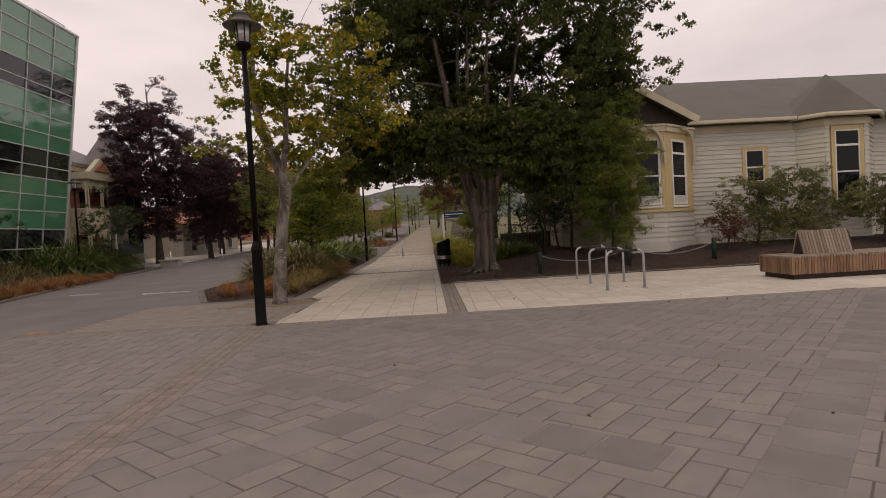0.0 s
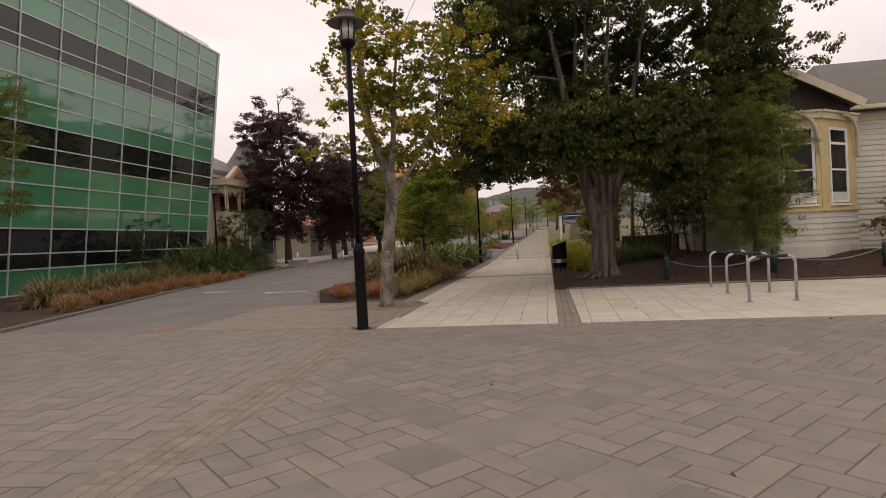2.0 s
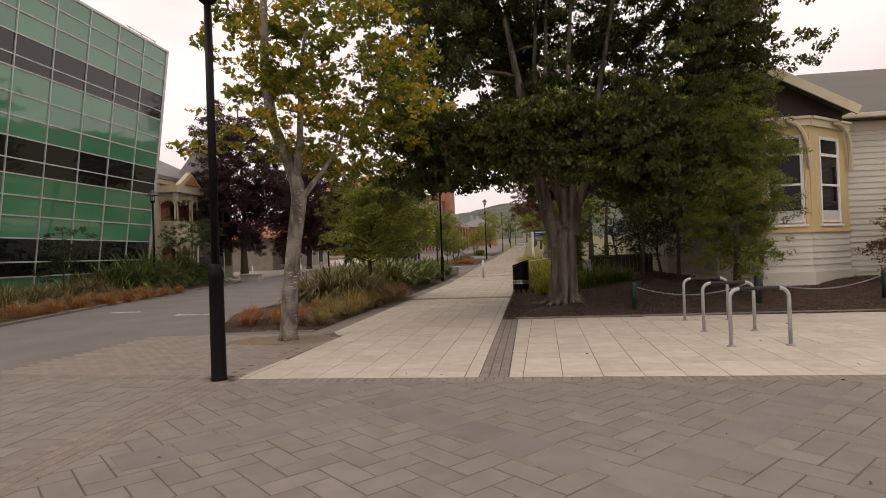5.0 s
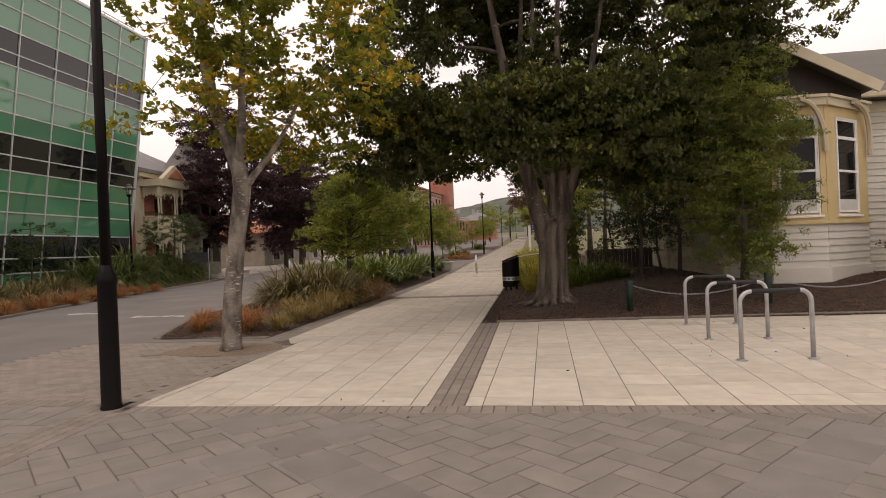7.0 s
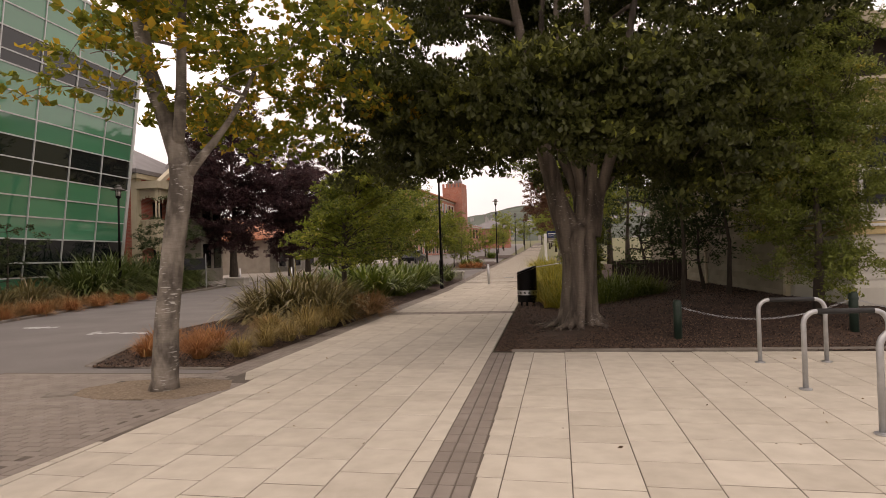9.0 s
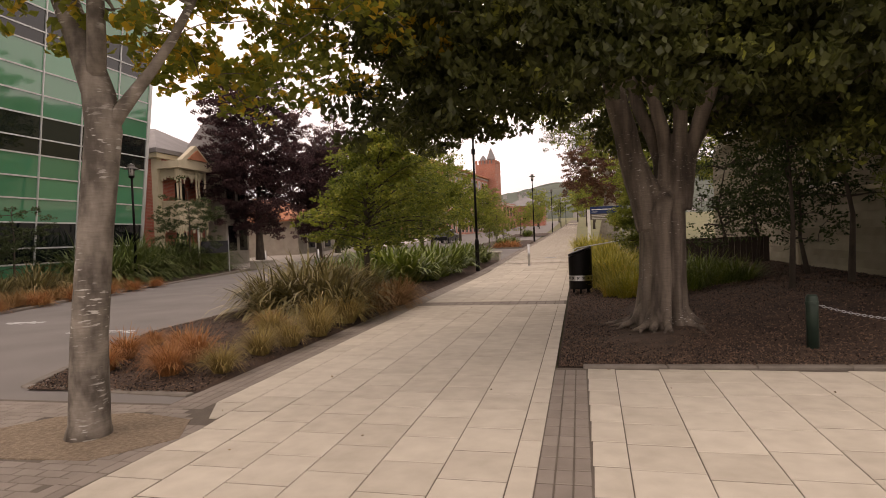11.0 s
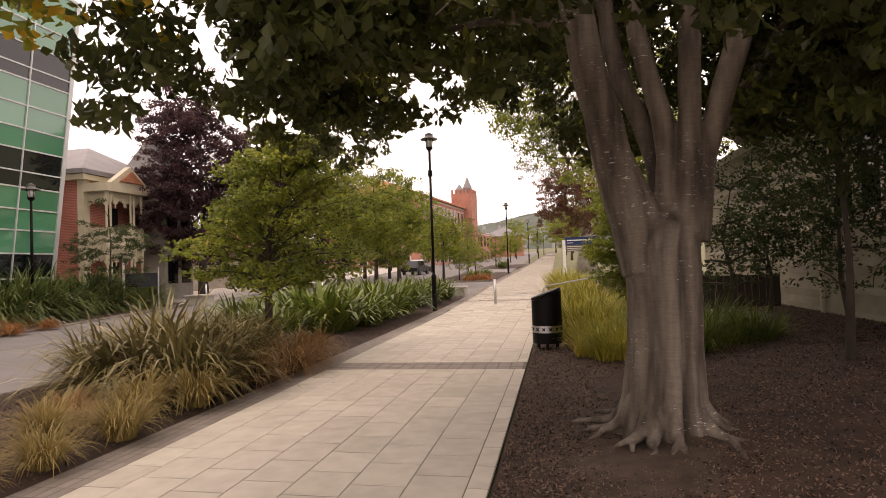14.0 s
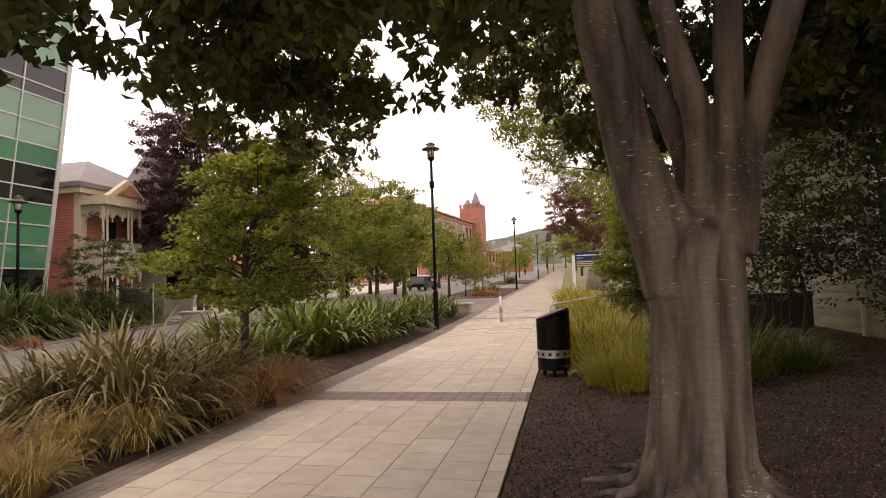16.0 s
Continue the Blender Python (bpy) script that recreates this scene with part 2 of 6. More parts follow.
def leaf_mat(name, dark, light, odd, share=0.15, rough=0.5, trans=0.35):
    """Leaves vary from one to the next; a share of them has turned."""
    m = bpy.data.materials.new(name)
    m.use_nodes = True
    n, l = m.node_tree.nodes, m.node_tree.links
    b = n["Principled BSDF"]
    g = n.new("ShaderNodeNewGeometry")
    r = n.new("ShaderNodeValToRGB")
    e = r.color_ramp.elements
    e[0].position, e[1].position = 0.0, 1.0 - share
    e[0].color, e[1].color = (*dark, 1), (*light, 1)
    k = e.new(min(0.999, 1.0 - share + 0.06))
    k.color = (*odd, 1)
    nz, tc = n.new("ShaderNodeTexNoise"), n.new("ShaderNodeTexCoord")
    nz.inputs["Scale"].default_value, nz.inputs["Detail"].default_value = 0.9, 2.0
    l.new(tc.outputs["Object"], nz.inputs["Vector"])
    m1, m2 = n.new("ShaderNodeMath"), n.new("ShaderNodeMath")
    m1.operation = m2.operation = "MULTIPLY_ADD"
    m1.inputs[1].default_value, m1.inputs[2].default_value = 1.5, -0.55
    l.new(nz.outputs["Fac"], m1.inputs[0])
    m2.inputs[1].default_value = 0.6
    l.new(g.outputs["Random Per Island"], m2.inputs[0])
    l.new(m1.outputs[0], m2.inputs[2])
    l.new(m2.outputs[0], r.inputs[0])
    l.new(r.outputs[0], b.inputs["Base Color"])
    b.inputs["Roughness"].default_value = rough
    b.inputs["Specular IOR Level"].default_value = 0.35
    t, mx = n.new("ShaderNodeBsdfTranslucent"), n.new("ShaderNodeMixShader")
    l.new(r.outputs[0], t.inputs["Color"])
    mx.inputs[0].default_value = trans
    l.new(b.outputs[0], mx.inputs[1])
    l.new(t.outputs[0], mx.inputs[2])
    l.new(mx.outputs[0], n["Material Output"].inputs["Surface"])
    return m


L_BEECH = leaf_mat("dark_beech_leaf", (0.034, 0.042, 0.014), (0.108, 0.122, 0.032), (0.27, 0.29, 0.06), 0.11, 0.42, 0.5)
L_YELLOW = leaf_mat("yellowing_leaf", (0.085, 0.125, 0.022), (0.27, 0.28, 0.04), (0.55, 0.36, 0.04), 0.34, 0.5, 0.6)
L_GREEN = leaf_mat("mid_green_leaf", (0.06, 0.095, 0.02), (0.30, 0.335, 0.055), (0.44, 0.40, 0.08), 0.15, 0.5, 0.55)
L_LIME = leaf_mat("yellow_green_leaf", (0.10, 0.14, 0.025), (0.20, 0.22, 0.045), (0.34, 0.22, 0.04), 0.15)
L_COPPER = leaf_mat("copper_purple_leaf", (0.034, 0.017, 0.022), (0.10, 0.048, 0.052), (0.16, 0.085, 0.075), 0.15)
L_RUST = leaf_mat("rust_brown_leaf", (0.085, 0.035, 0.02), (0.17, 0.08, 0.045), (0.11, 0.12, 0.045), 0.2)
L_EUCA = leaf_mat("grey_green_leaf", (0.055, 0.075, 0.045), (0.13, 0.15, 0.095), (0.17, 0.14, 0.08), 0.1)
L_ROSE = leaf_mat("soft_green_shrub_leaf", (0.075, 0.085, 0.03), (0.22, 0.235, 0.09), (0.34, 0.30, 0.14), 0.15)
L_DARK = leaf_mat("dark_shrub_leaf", (0.03, 0.046, 0.018), (0.075, 0.105, 0.036), (0.13, 0.12, 0.045), 0.1, 0.8)
L_FEATHER = leaf_mat("feathery_olive_leaf", (0.085, 0.115, 0.024), (0.23, 0.265, 0.055), (0.40, 0.33, 0.06), 0.13)
G_FLAX = leaf_mat("flax_blade", (0.042, 0.075, 0.018), (0.14, 0.18, 0.05), (0.33, 0.31, 0.16), 0.14, 0.4, 0.2)
G_FLAXG = leaf_mat("glossy_green_blade", (0.035, 0.065, 0.012), (0.185, 0.235, 0.042), (0.26, 0.26, 0.06), 0.12, 0.35, 0.2)
G_TUSS = leaf_mat("tawny_tussock_blade", (0.20, 0.115, 0.045), (0.42, 0.245, 0.105), (0.22, 0.19, 0.07), 0.18, 0.6, 0.3)
G_RUST = leaf_mat("orange_tussock_blade", (0.25, 0.10, 0.035), (0.47, 0.22, 0.085), (0.40, 0.27, 0.10), 0.2, 0.6, 0.3)
G_OLIVE = leaf_mat("olive_brown_flax_blade", (0.07, 0.06, 0.024), (0.27, 0.225, 0.09), (0.48, 0.39, 0.24), 0.2, 0.45, 0.2)
G_BRONZE = leaf_mat("bronze_tussock_blade", (0.17, 0.12, 0.04), (0.40, 0.30, 0.11), (0.30, 0.28, 0.09), 0.2, 0.6, 0.3)
# weathered cream boards; the colour also holds the trees' shade on this wall
BOARD_SHADE = mat("shaded_weathered_cream_boards", (0.20, 0.175, 0.12), (0.37, 0.335, 0.25), 1.5, 0.75, 0.1, 50, vary=0.5)
G_YELL = leaf_mat("yellow_green_grass_blade", (0.13, 0.145, 0.022), (0.43, 0.37, 0.055), (0.55, 0.38, 0.09), 0.2, 0.5, 0.3)
BARKP = mat("mottled_pale_bark", (0.16, 0.14, 0.115), (0.42, 0.385, 0.33), 9.0, 0.85, 0.4, 40, stretch=(1, 1, 0.6))
BARKD = mat("dark_bark", (0.035, 0.028, 0.022), (0.10, 0.08, 0.062), 6.0, 0.9, 0.5, 40, stretch=(1, 1, 0.4))

def bark_lichen(name, lo=(0.05, 0.038, 0.029), hi=(0.185, 0.149, 0.119), grain=0.16, mark=0.64, marks=42.0, lines=0.35):
    """Smooth grey bark with darker vertical streaks, fine cross lines and pale lichen dashes."""
    m = bpy.data.materials.new(name)
    m.use_nodes = True
    n, l = m.node_tree.nodes, m.node_tree.links
    b = n["Principled BSDF"]
    tc = n.new("ShaderNodeTexCoord")

    def band(scale, stretch, detail):
        mp, nz = n.new("ShaderNodeMapping"), n.new("ShaderNodeTexNoise")
        mp.inputs["Scale"].default_value = stretch
        nz.inputs["Scale"].default_value, nz.inputs["Detail"].default_value = scale, detail
        l.new(tc.outputs["Object"], mp.inputs["Vector"])
        l.new(mp.outputs[0], nz.inputs["Vector"])
        return nz.outputs["Fac"]

    def ramp(src, a, b2, c1, c2):
        r = n.new("ShaderNodeValToRGB")
        e = r.color_ramp.elements
        e[0].position, e[1].position, e[0].color, e[1].color = a, b2, (*c1, 1), (*c2, 1)
        l.new(src, r.inputs[0])
        return r.outputs[0]

    streak = ramp(band(7.0, (1, 1, grain), 6), 0.36, 0.64, lo, hi)
    cross = ramp(band(38.0, (0.25, 0.25, 1.8), 5), 0.36, 0.60, (0.55, 0.53, 0.5), (1, 1, 1))
    spots = ramp(band(marks, (0.4, 0.4, 1.7), 3), mark, mark + 0.06, (0, 0, 0), (1, 1, 1))
    patch = ramp(band(2.4, (1, 1, 1), 3), 0.48, 0.60, (0, 0, 0), (1, 1, 1))
    mul, keep, white = (n.new("ShaderNodeMix") for _ in range(3))
    for k in (mul, keep, white):
        k.data_type = "RGBA"
    mul.blend_type = keep.blend_type = "MULTIPLY"
    mul.inputs[0].default_value = lines
    keep.inputs[0].default_value = 1.0
    l.new(streak, mul.inputs[6])
    l.new(cross, mul.inputs[7])
    l.new(spots, keep.inputs[6])
    l.new(patch, keep.inputs[7])
    l.new(keep.outputs[2], white.inputs[0])
    l.new(mul.outputs[2], white.inputs[6])
    white.inputs[7].default_value = (0.48, 0.46, 0.42, 1)
    l.new(white.outputs[2], b.inputs["Base Color"])
    b.inputs["Roughness"].default_value = 0.85
    bp = n.new("ShaderNodeBump")
    bp.inputs["Strength"].default_value, bp.inputs["Distance"].default_value = 0.5, 0.02
    l.new(mul.outputs[2], bp.inputs["Height"])
    l.new(bp.outputs[0], b.inputs["Normal"])
    return m


BARKB = bark_lichen("smooth_grey_beech_bark")
BARKY = bark_lichen("mottled_grey_bark", (0.075, 0.062, 0.05), (0.25, 0.218, 0.182), 0.5, 0.585, 24.0, 0.35)

# ---------------------------------------------------------------- mesh helpers
def thing(name, label, category, at=(0, 0, 0), group="", turn=0.0, kind=""):
    e = new(name)
    e.empty_display_size = 0.1
    e.matrix_world = pose(*at, 0, 0, turn)
    return tagged(e, label, category, group, kind)


RECOLOURED = {}


def link(name, mesh, material, parent=None, label=""):
    if material and mesh.materials and mesh.materials[0] != material:
        key = mesh.name + material.name
        if key not in RECOLOURED:
            RECOLOURED[key] = mesh.copy()
            RECOLOURED[key].materials[0] = material
        mesh = RECOLOURED[key]
    ob = new(name, mesh)
    if material and not mesh.materials:
        mesh.materials.append(material)
    if parent:
        ob.parent = parent
    return tagged(ob, label) if label else ob


def part(name, bm, material, parent=None, label="", smooth=False):
    me = bpy.data.meshes.new(name)
    bm.normal_update()
    bm.to_mesh(me)
    bm.free()
    if smooth:
        me.polygons.foreach_set("use_smooth", [True] * len(me.polygons))
    return link(name, me, material, parent, label)


def box(bm, x0, y0, z0, x1, y1, z1, bevel=0.0):
    r = bmesh.ops.create_cube(bm, size=1.0, matrix=Matrix.Translation(((x0 + x1) / 2, (y0 + y1) / 2, (z0 + z1) / 2)) @ Matrix.Diagonal((abs(x1 - x0), abs(y1 - y0), abs(z1 - z0), 1)))
    if bevel:
        es = list({e for v in r["verts"] for e in v.link_edges})
        bmesh.ops.bevel(bm, geom=es, offset=bevel, segments=2, affect="EDGES", profile=0.6)
    return bm


def boxes(*specs, bevel=0.0):
    bm = bmesh.new()
    for s in specs:
        box(bm, *s, bevel=bevel)
    return bm


def prism(bm, pts, z0, z1):
    """An upright block over a plan outline."""
    lo = [bm.verts.new((x, y, z0)) for x, y in pts]
    hi = [bm.verts.new((x, y, z1)) for x, y in pts]
    bm.faces.new(lo[::-1])
    bm.faces.new(hi)
    n = len(pts)
    for i in range(n):
        bm.faces.new((lo[i], lo[(i + 1) % n], hi[(i + 1) % n], hi[i]))
    bmesh.ops.recalc_face_normals(bm, faces=bm.faces)
    return bm


def lathe(bm, profile, seg=20, at=(0, 0, 0)):
    rings = []
    for r, z in profile:
        rings.append([bm.verts.new((at[0] + r * math.cos(a * math.tau / seg), at[1] + r * math.sin(a * math.tau / seg), at[2] + z)) for a in range(seg)])
    for p, q in zip(rings, rings[1:]):
        for i in range(seg):
            bm.faces.new((p[i], p[(i + 1) % seg], q[(i + 1) % seg], q[i]))
    bm.faces.new(rings[0][::-1])
    bm.faces.new(rings[-1])
    return bm


def tube(bm, pts, radii, seg=8, lobes=None):
    """A tapered round bar through the points."""
    pts = [Vector(p) for p in pts]
    rings, side = [], None
    for i, p in enumerate(pts):
        d = (pts[min(i + 1, len(pts) - 1)] - pts[max(i - 1, 0)]).normalized()
        side = (side - d * side.dot(d)).normalized() if side else d.orthogonal().normalized()
        up = d.cross(side)
        r = radii[i] if isinstance(radii, (list, tuple)) else radii
        rings.append([bm.verts.new(p + (side * math.cos(a * math.tau / seg) + up * math.sin(a * math.tau / seg)) * r * (lobes(a / seg, i) if lobes else 1)) for a in range(seg)])
    for p, q in zip(rings, rings[1:]):
        for i in range(seg):
            bm.faces.new((p[i], p[(i + 1) % seg], q[(i + 1) % seg], q[i]))
    bm.faces.new(rings[0][::-1])
    bm.faces.new(rings[-1])
    return bm


def bezier(a, b, c, d, n=8):
    a, b, c, d = (Vector(v) for v in (a, b, c, d))
    return [a * (1 - t) ** 3 + b * 3 * t * (1 - t) ** 2 + c * 3 * t * t * (1 - t) + d * t ** 3 for t in (i / n for i in range(n + 1))]


def rise(y):
    """The street lies level, then climbs gently."""
    if y < 26:
        return 0.0
    if y < 46:
        return 0.0006 * (y - 26) ** 2
    return 0.24 + 0.024 * (y - 46) + 0.00003 * (y - 46) ** 2


def sheet(name, rows, z, material, label, category, thick=0.0, parent=None):
    """A ground sheet; rows: (y, x0, x1), followed along the climb."""
    bm = bmesh.new()
    prev = None
    for y, x0, x1 in rows:
        cur = [bm.verts.new((x0 + (x1 - x0) * k / 6, y, rise(y) + z)) for k in range(7)]
        if prev:
            for k in range(6):
                bm.faces.new((prev[k], prev[k + 1], cur[k + 1], cur[k]))
        prev = cur
    if thick:
        r = bmesh.ops.extrude_face_region(bm, geom=list(bm.faces))
        bmesh.ops.translate(bm, verts=[v for v in r["geom"] if isinstance(v, bmesh.types.BMVert)], vec=(0, 0, -thick))
        bmesh.ops.recalc_face_normals(bm, faces=bm.faces)
    return tagged(part(name, bm, material, parent), label, category, kind="structure")


def leaf_mesh(name, centres, size, droop=0.5, narrow=0.55, rng=None):
    """One mesh of many folded leaves, four corners each."""
    rng = rng or np.random.default_rng(1)
    c = np.asarray(centres, float)
    n = len(c)
    az = rng.uniform(0, 2 * np.pi, n)
    el = rng.normal(-droop, 0.55, n)
    d = np.stack([np.cos(az) * np.cos(el), np.sin(az) * np.cos(el), np.sin(el)], 1)
    u = np.stack([-np.sin(az), np.cos(az), np.zeros(n)], 1)
    roll = rng.normal(0, 0.7, n)
    w = np.cross(d, u)
    u = u * np.cos(roll)[:, None] + w * np.sin(roll)[:, None]
    w = np.cross(u, d)
    s = (size * rng.uniform(0.65, 1.25, n))[:, None]
    v = np.empty((n, 4, 3))
    v[:, 0] = c - d * s * 0.5
    v[:, 1] = c + u * s * narrow * 0.5 + w * s * 0.10
    v[:, 2] = c + d * s * 0.5 - w * s * 0.06
    v[:, 3] = c - u * s * narrow * 0.5 + w * s * 0.10
    me = bpy.data.meshes.new(name)
    i = np.arange(n) * 4
    tri = np.empty((n, 2, 3), np.int32)
    tri[:, 0] = np.stack([i, i + 1, i + 2], 1)
    tri[:, 1] = np.stack([i, i + 2, i + 3], 1)
    me.vertices.add(n * 4)
    me.vertices.foreach_set("co", v.ravel())
    me.loops.add(n * 6)
    me.loops.foreach_set("vertex_index", tri.ravel())
    me.polygons.add(n * 2)
    me.polygons.foreach_set("loop_start", np.arange(n * 2) * 3)
    me.update(calc_edges=True)
    return me


def blade_mesh(name, count, length, width, spread, lean=0.9, seed=1, base=0.12, seg=4, stiff=0.5):
    """A clump of arching blades that start close together."""
    rng = np.random.default_rng(seed)
    az = rng.uniform(0, 2 * np.pi, count)
    ln = length * rng.uniform(0.55, 1.1, count)
    tilt = rng.uniform(0.05, lean, count)
    curl = rng.uniform(0.2, 1.4, count) * (1 - stiff)
    br = base * np.sqrt(rng.uniform(0, 1, count))
    ba = az + rng.normal(0, 0.8, count)
    pos = np.stack([br * np.cos(ba), br * np.sin(ba), np.zeros(count)], 1) * spread
    side = np.stack([-np.sin(az), np.cos(az), np.zeros(count)], 1)
    verts = np.empty((count, seg * 2 + 1, 3))
    ang = tilt.copy()
    for k in range(seg + 1):
        w = width * (1.0 if k < seg - 1 else 0.7) * (0.7 if k == 0 else 1)
        if k < seg:
            verts[:, 2 * k] = pos - side * w / 2
            verts[:, 2 * k + 1] = pos + side * w / 2
        else:
            verts[:, 2 * k] = pos
        step = (ln / seg)[:, None]
        pos = pos + np.stack([np.cos(az) * np.sin(ang), np.sin(az) * np.sin(ang), np.cos(ang)], 1) * step
        ang = np.minimum(ang + curl * (0.3 + k * 0.35), 2.3)
    nv = seg * 2 + 1
    faces = []
    for k in range(seg - 1):
        faces.append((2 * k, 2 * k + 1, 2 * k + 3, 2 * k + 2))
    f = np.array(faces)
    me = bpy.data.meshes.new(name)
    off = np.arange(count) * nv
    quads = (off[:, None, None] + f[None]).reshape(-1, 4)
    tips = off[:, None] + np.array([2 * seg - 2, 2 * seg - 1, 2 * seg])[None]
    me.vertices.add(count * nv)
    me.vertices.foreach_set("co", verts.ravel())
    me.loops.add(len(quads) * 4 + len(tips) * 3)
    me.loops.foreach_set("vertex_index", np.concatenate([quads.ravel(), tips.ravel()]).astype(np.int32))
    me.polygons.add(len(quads) + len(tips))
    me.polygons.foreach_set("loop_start", np.concatenate([np.arange(len(quads)) * 4, len(quads) * 4 + np.arange(len(tips)) * 3]).astype(np.int32))
    me.update(calc_edges=True)
    return me

# ---------------------------------------------------------------- ground and paving
def mound(x, y):
    """The mulch bed climbs from the kerb to the house."""
    a = max(0.0, min(1.0, (y - 16.7) / 3.2))
    b = max(0.0, min(1.0, (x - path_r(y) - 0.05) / 2.6))
    k = min(a, b)
    return 0.5 * k * k * (3 - 2 * k) * max(0.35, min(1.0, (x - 2.5) / 4.5 + 0.2))


def path_r(y):
    return 1.86 + 0.014 * (y - 16.7)


def path_l(y):
    return -1.33 + 0.004 * (y - 16.7) + 0.017 * max(0.0, y - 48)


def ground_sheet():
    bm = bmesh.new()
    ys = [-60, -20, 0, 10, 20, 30, 40, 45, 50, 55, 60, 65, 70, 90, 120, 160, 220, 320, 600, 1200, 2500]
    xs = [-2500, -600, -150, -60, -30, -18, -10, 0, 10, 20, 40, 120, 500, 2500]
    rows = [[bm.verts.new((x, y, rise(min(y, 320)) - 0.06)) for x in xs] for y in ys]
    for p, q in zip(rows, rows[1:]):
        for i in range(len(xs) - 1):
            bm.faces.new((p[i], p[i + 1], q[i + 1], q[i]))
    return tagged(part("ground", bm, LAWN), "dry olive ground cover under the campus, reaching the hills", "ground", kind="structure")


ground_sheet()
# street: wide mouth beside the path, then on along the planted islands
YS = [11.0, 12, 14, 16, 18, 20, 24, 28, 32, 36, 40, 44, 48, 52, 56, 60, 65, 70, 80, 90, 110, 140, 180, 240]
sheet("road", [(y, -13.5 - 0.1 * max(0, y - 20) if y < 44 else -16.5, -1.1 if y < 15.3 else -1.4) for y in YS], -0.004, ROADM, "smooth grey street surface with faint stains", "road")
sheet("plaza_bedding", [(-12, -30, 30), (0, -30, 30), (10.98, -30, 30)], 0.0, JOINT, "sand joints under grey clay pavers", "paving")
sheet("path_bedding", [(y, path_l(y) - 0.45 if y > 14.6 else -1.3, path_r(y)) for y in [10.95, 12, 14, 14.62, 14.66] + YS[4:]], 0.0035, JOINT, "dark joints under pale paving slabs", "paving")
sheet("brick_bedding", [(11.05, -5.0, -1.3), (12.5, -5.0, -1.3), (15.0, -5.0, -1.3)], 0.002, JOINT, "dark joints under small paving bricks", "paving")
sheet("forecourt_bedding", [(10.95, 1.7, 30), (13, 1.7, 30), (16.66, 1.8, 30)], 0.003, JOINT, "dark joints under pale forecourt slabs", "paving")


def slab_mesh(name, w, d, h=0.03, r=0.006, top=0.0):
    """A paving piece with a chamfered upper edge; its top lies at z = top."""
    v, f = [], []
    for z, k in ((top - h, 0.0), (top - r, 0.0), (top, r)):
        v += [(-w / 2 + k, -d / 2 + k, z), (w / 2 - k, -d / 2 + k, z), (w / 2 - k, d / 2 - k, z), (-w / 2 + k, d / 2 - k, z)]
    for b in (0, 4):
        f += [(b + i, b + (i + 1) % 4, b + 4 + (i + 1) % 4, b + 4 + i) for i in range(4)]
    f.append((8, 9, 10, 11))
    me = bpy.data.meshes.new(name)
    me.from_pydata(v, [], f)
    me.update()
    return me


def joined_slabs(name, items, h, material, parent, r=0.006):
    """The pieces too many to pick apart, as one mesh; items: x, y, z, width, depth, turn."""
    vs, fs = [], []
    for x, y, z, w, d, a in items:
        ca, sa, o = math.cos(a), math.sin(a), len(vs)
        for zz, k in ((z - h, 0.0), (z - r, 0.0), (z, r)):
            for px, py in ((-w / 2 + k, -d / 2 + k), (w / 2 - k, -d / 2 + k), (w / 2 - k, d / 2 - k), (-w / 2 + k, d / 2 - k)):
                vs.append((x + px * ca - py * sa, y + px * sa + py * ca, zz))
        for b in (0, 4):
            fs += [(o + b + i, o + b + (i + 1) % 4, o + b + 4 + (i + 1) % 4, o + b + 4 + i) for i in range(4)]
        fs.append((o + 8, o + 9, o + 10, o + 11))
    me = bpy.data.meshes.new(name)
    me.from_pydata(vs, [], fs)
    me.update()
    return tagged(link(name, me, material, parent), kind="stuff")


def lay(name, items, material, label, near, h=0.03, r=0.006):
    """Lays pieces: those in the near stretch as objects of their own, the rest joined."""
    host = tagged(thing(name, label, "paving"), kind="structure")
    shared, rest, n = {}, [], 0
    piece = name.split("_")[-1].rstrip("s")
    for x, y, z, w, d, a in items:
        if n < 300 and near(x, y):
            key = (round(w, 3), round(d, 3))
            if key not in shared:
                shared[key] = slab_mesh(piece, w, d, h, r)
            ob = link(piece, shared[key], material, host)
            ob.matrix_local = Matrix.Translation((x, y, z)) @ Matrix.Rotation(a, 4, "Z")
            n += 1
        else:
            rest.append((x, y, z, w, d, a))
    if rest:
        joined_slabs("paver_field", rest, h, material, host, r)
    return host


rng = random.Random(4)


def herringbone(angle, keep, w=0.21, l=0.42, gap=0.011):
    ca, sa = math.cos(angle), math.sin(angle)
    out = []
    for i in range(-70, 71):
        for j in range(-70, 71):
            k = (i - j) % 4
            if k not in (0, 3):
                continue
            if k == 0:
                cx, cy, pw, pl = (i + 1) * w, (j + 0.5) * w, l - gap, w - gap
            else:
                cx, cy, pw, pl = (i + 0.5) * w, (j + 1.0) * w, w - gap, l - gap
            x, y = cx * ca - cy * sa + 2.0, cx * sa + cy * ca + 6.5
            if keep(x, y):
                out.append((x, y, rng.uniform(-0.0015, 0.0015) + 0.004, pw, pl, angle))
    return out


def tact_x(y):
    return -1.0 - 0.055 * (y - 4.0)


def left_pale(y):
    """The inner edge of the pale path beside the tree pit."""
    return -1.2 + 0.065 * (y - 11) if y < 14.4 else max(path_l(y), -0.98 - 0.6 * (y - 14.4))


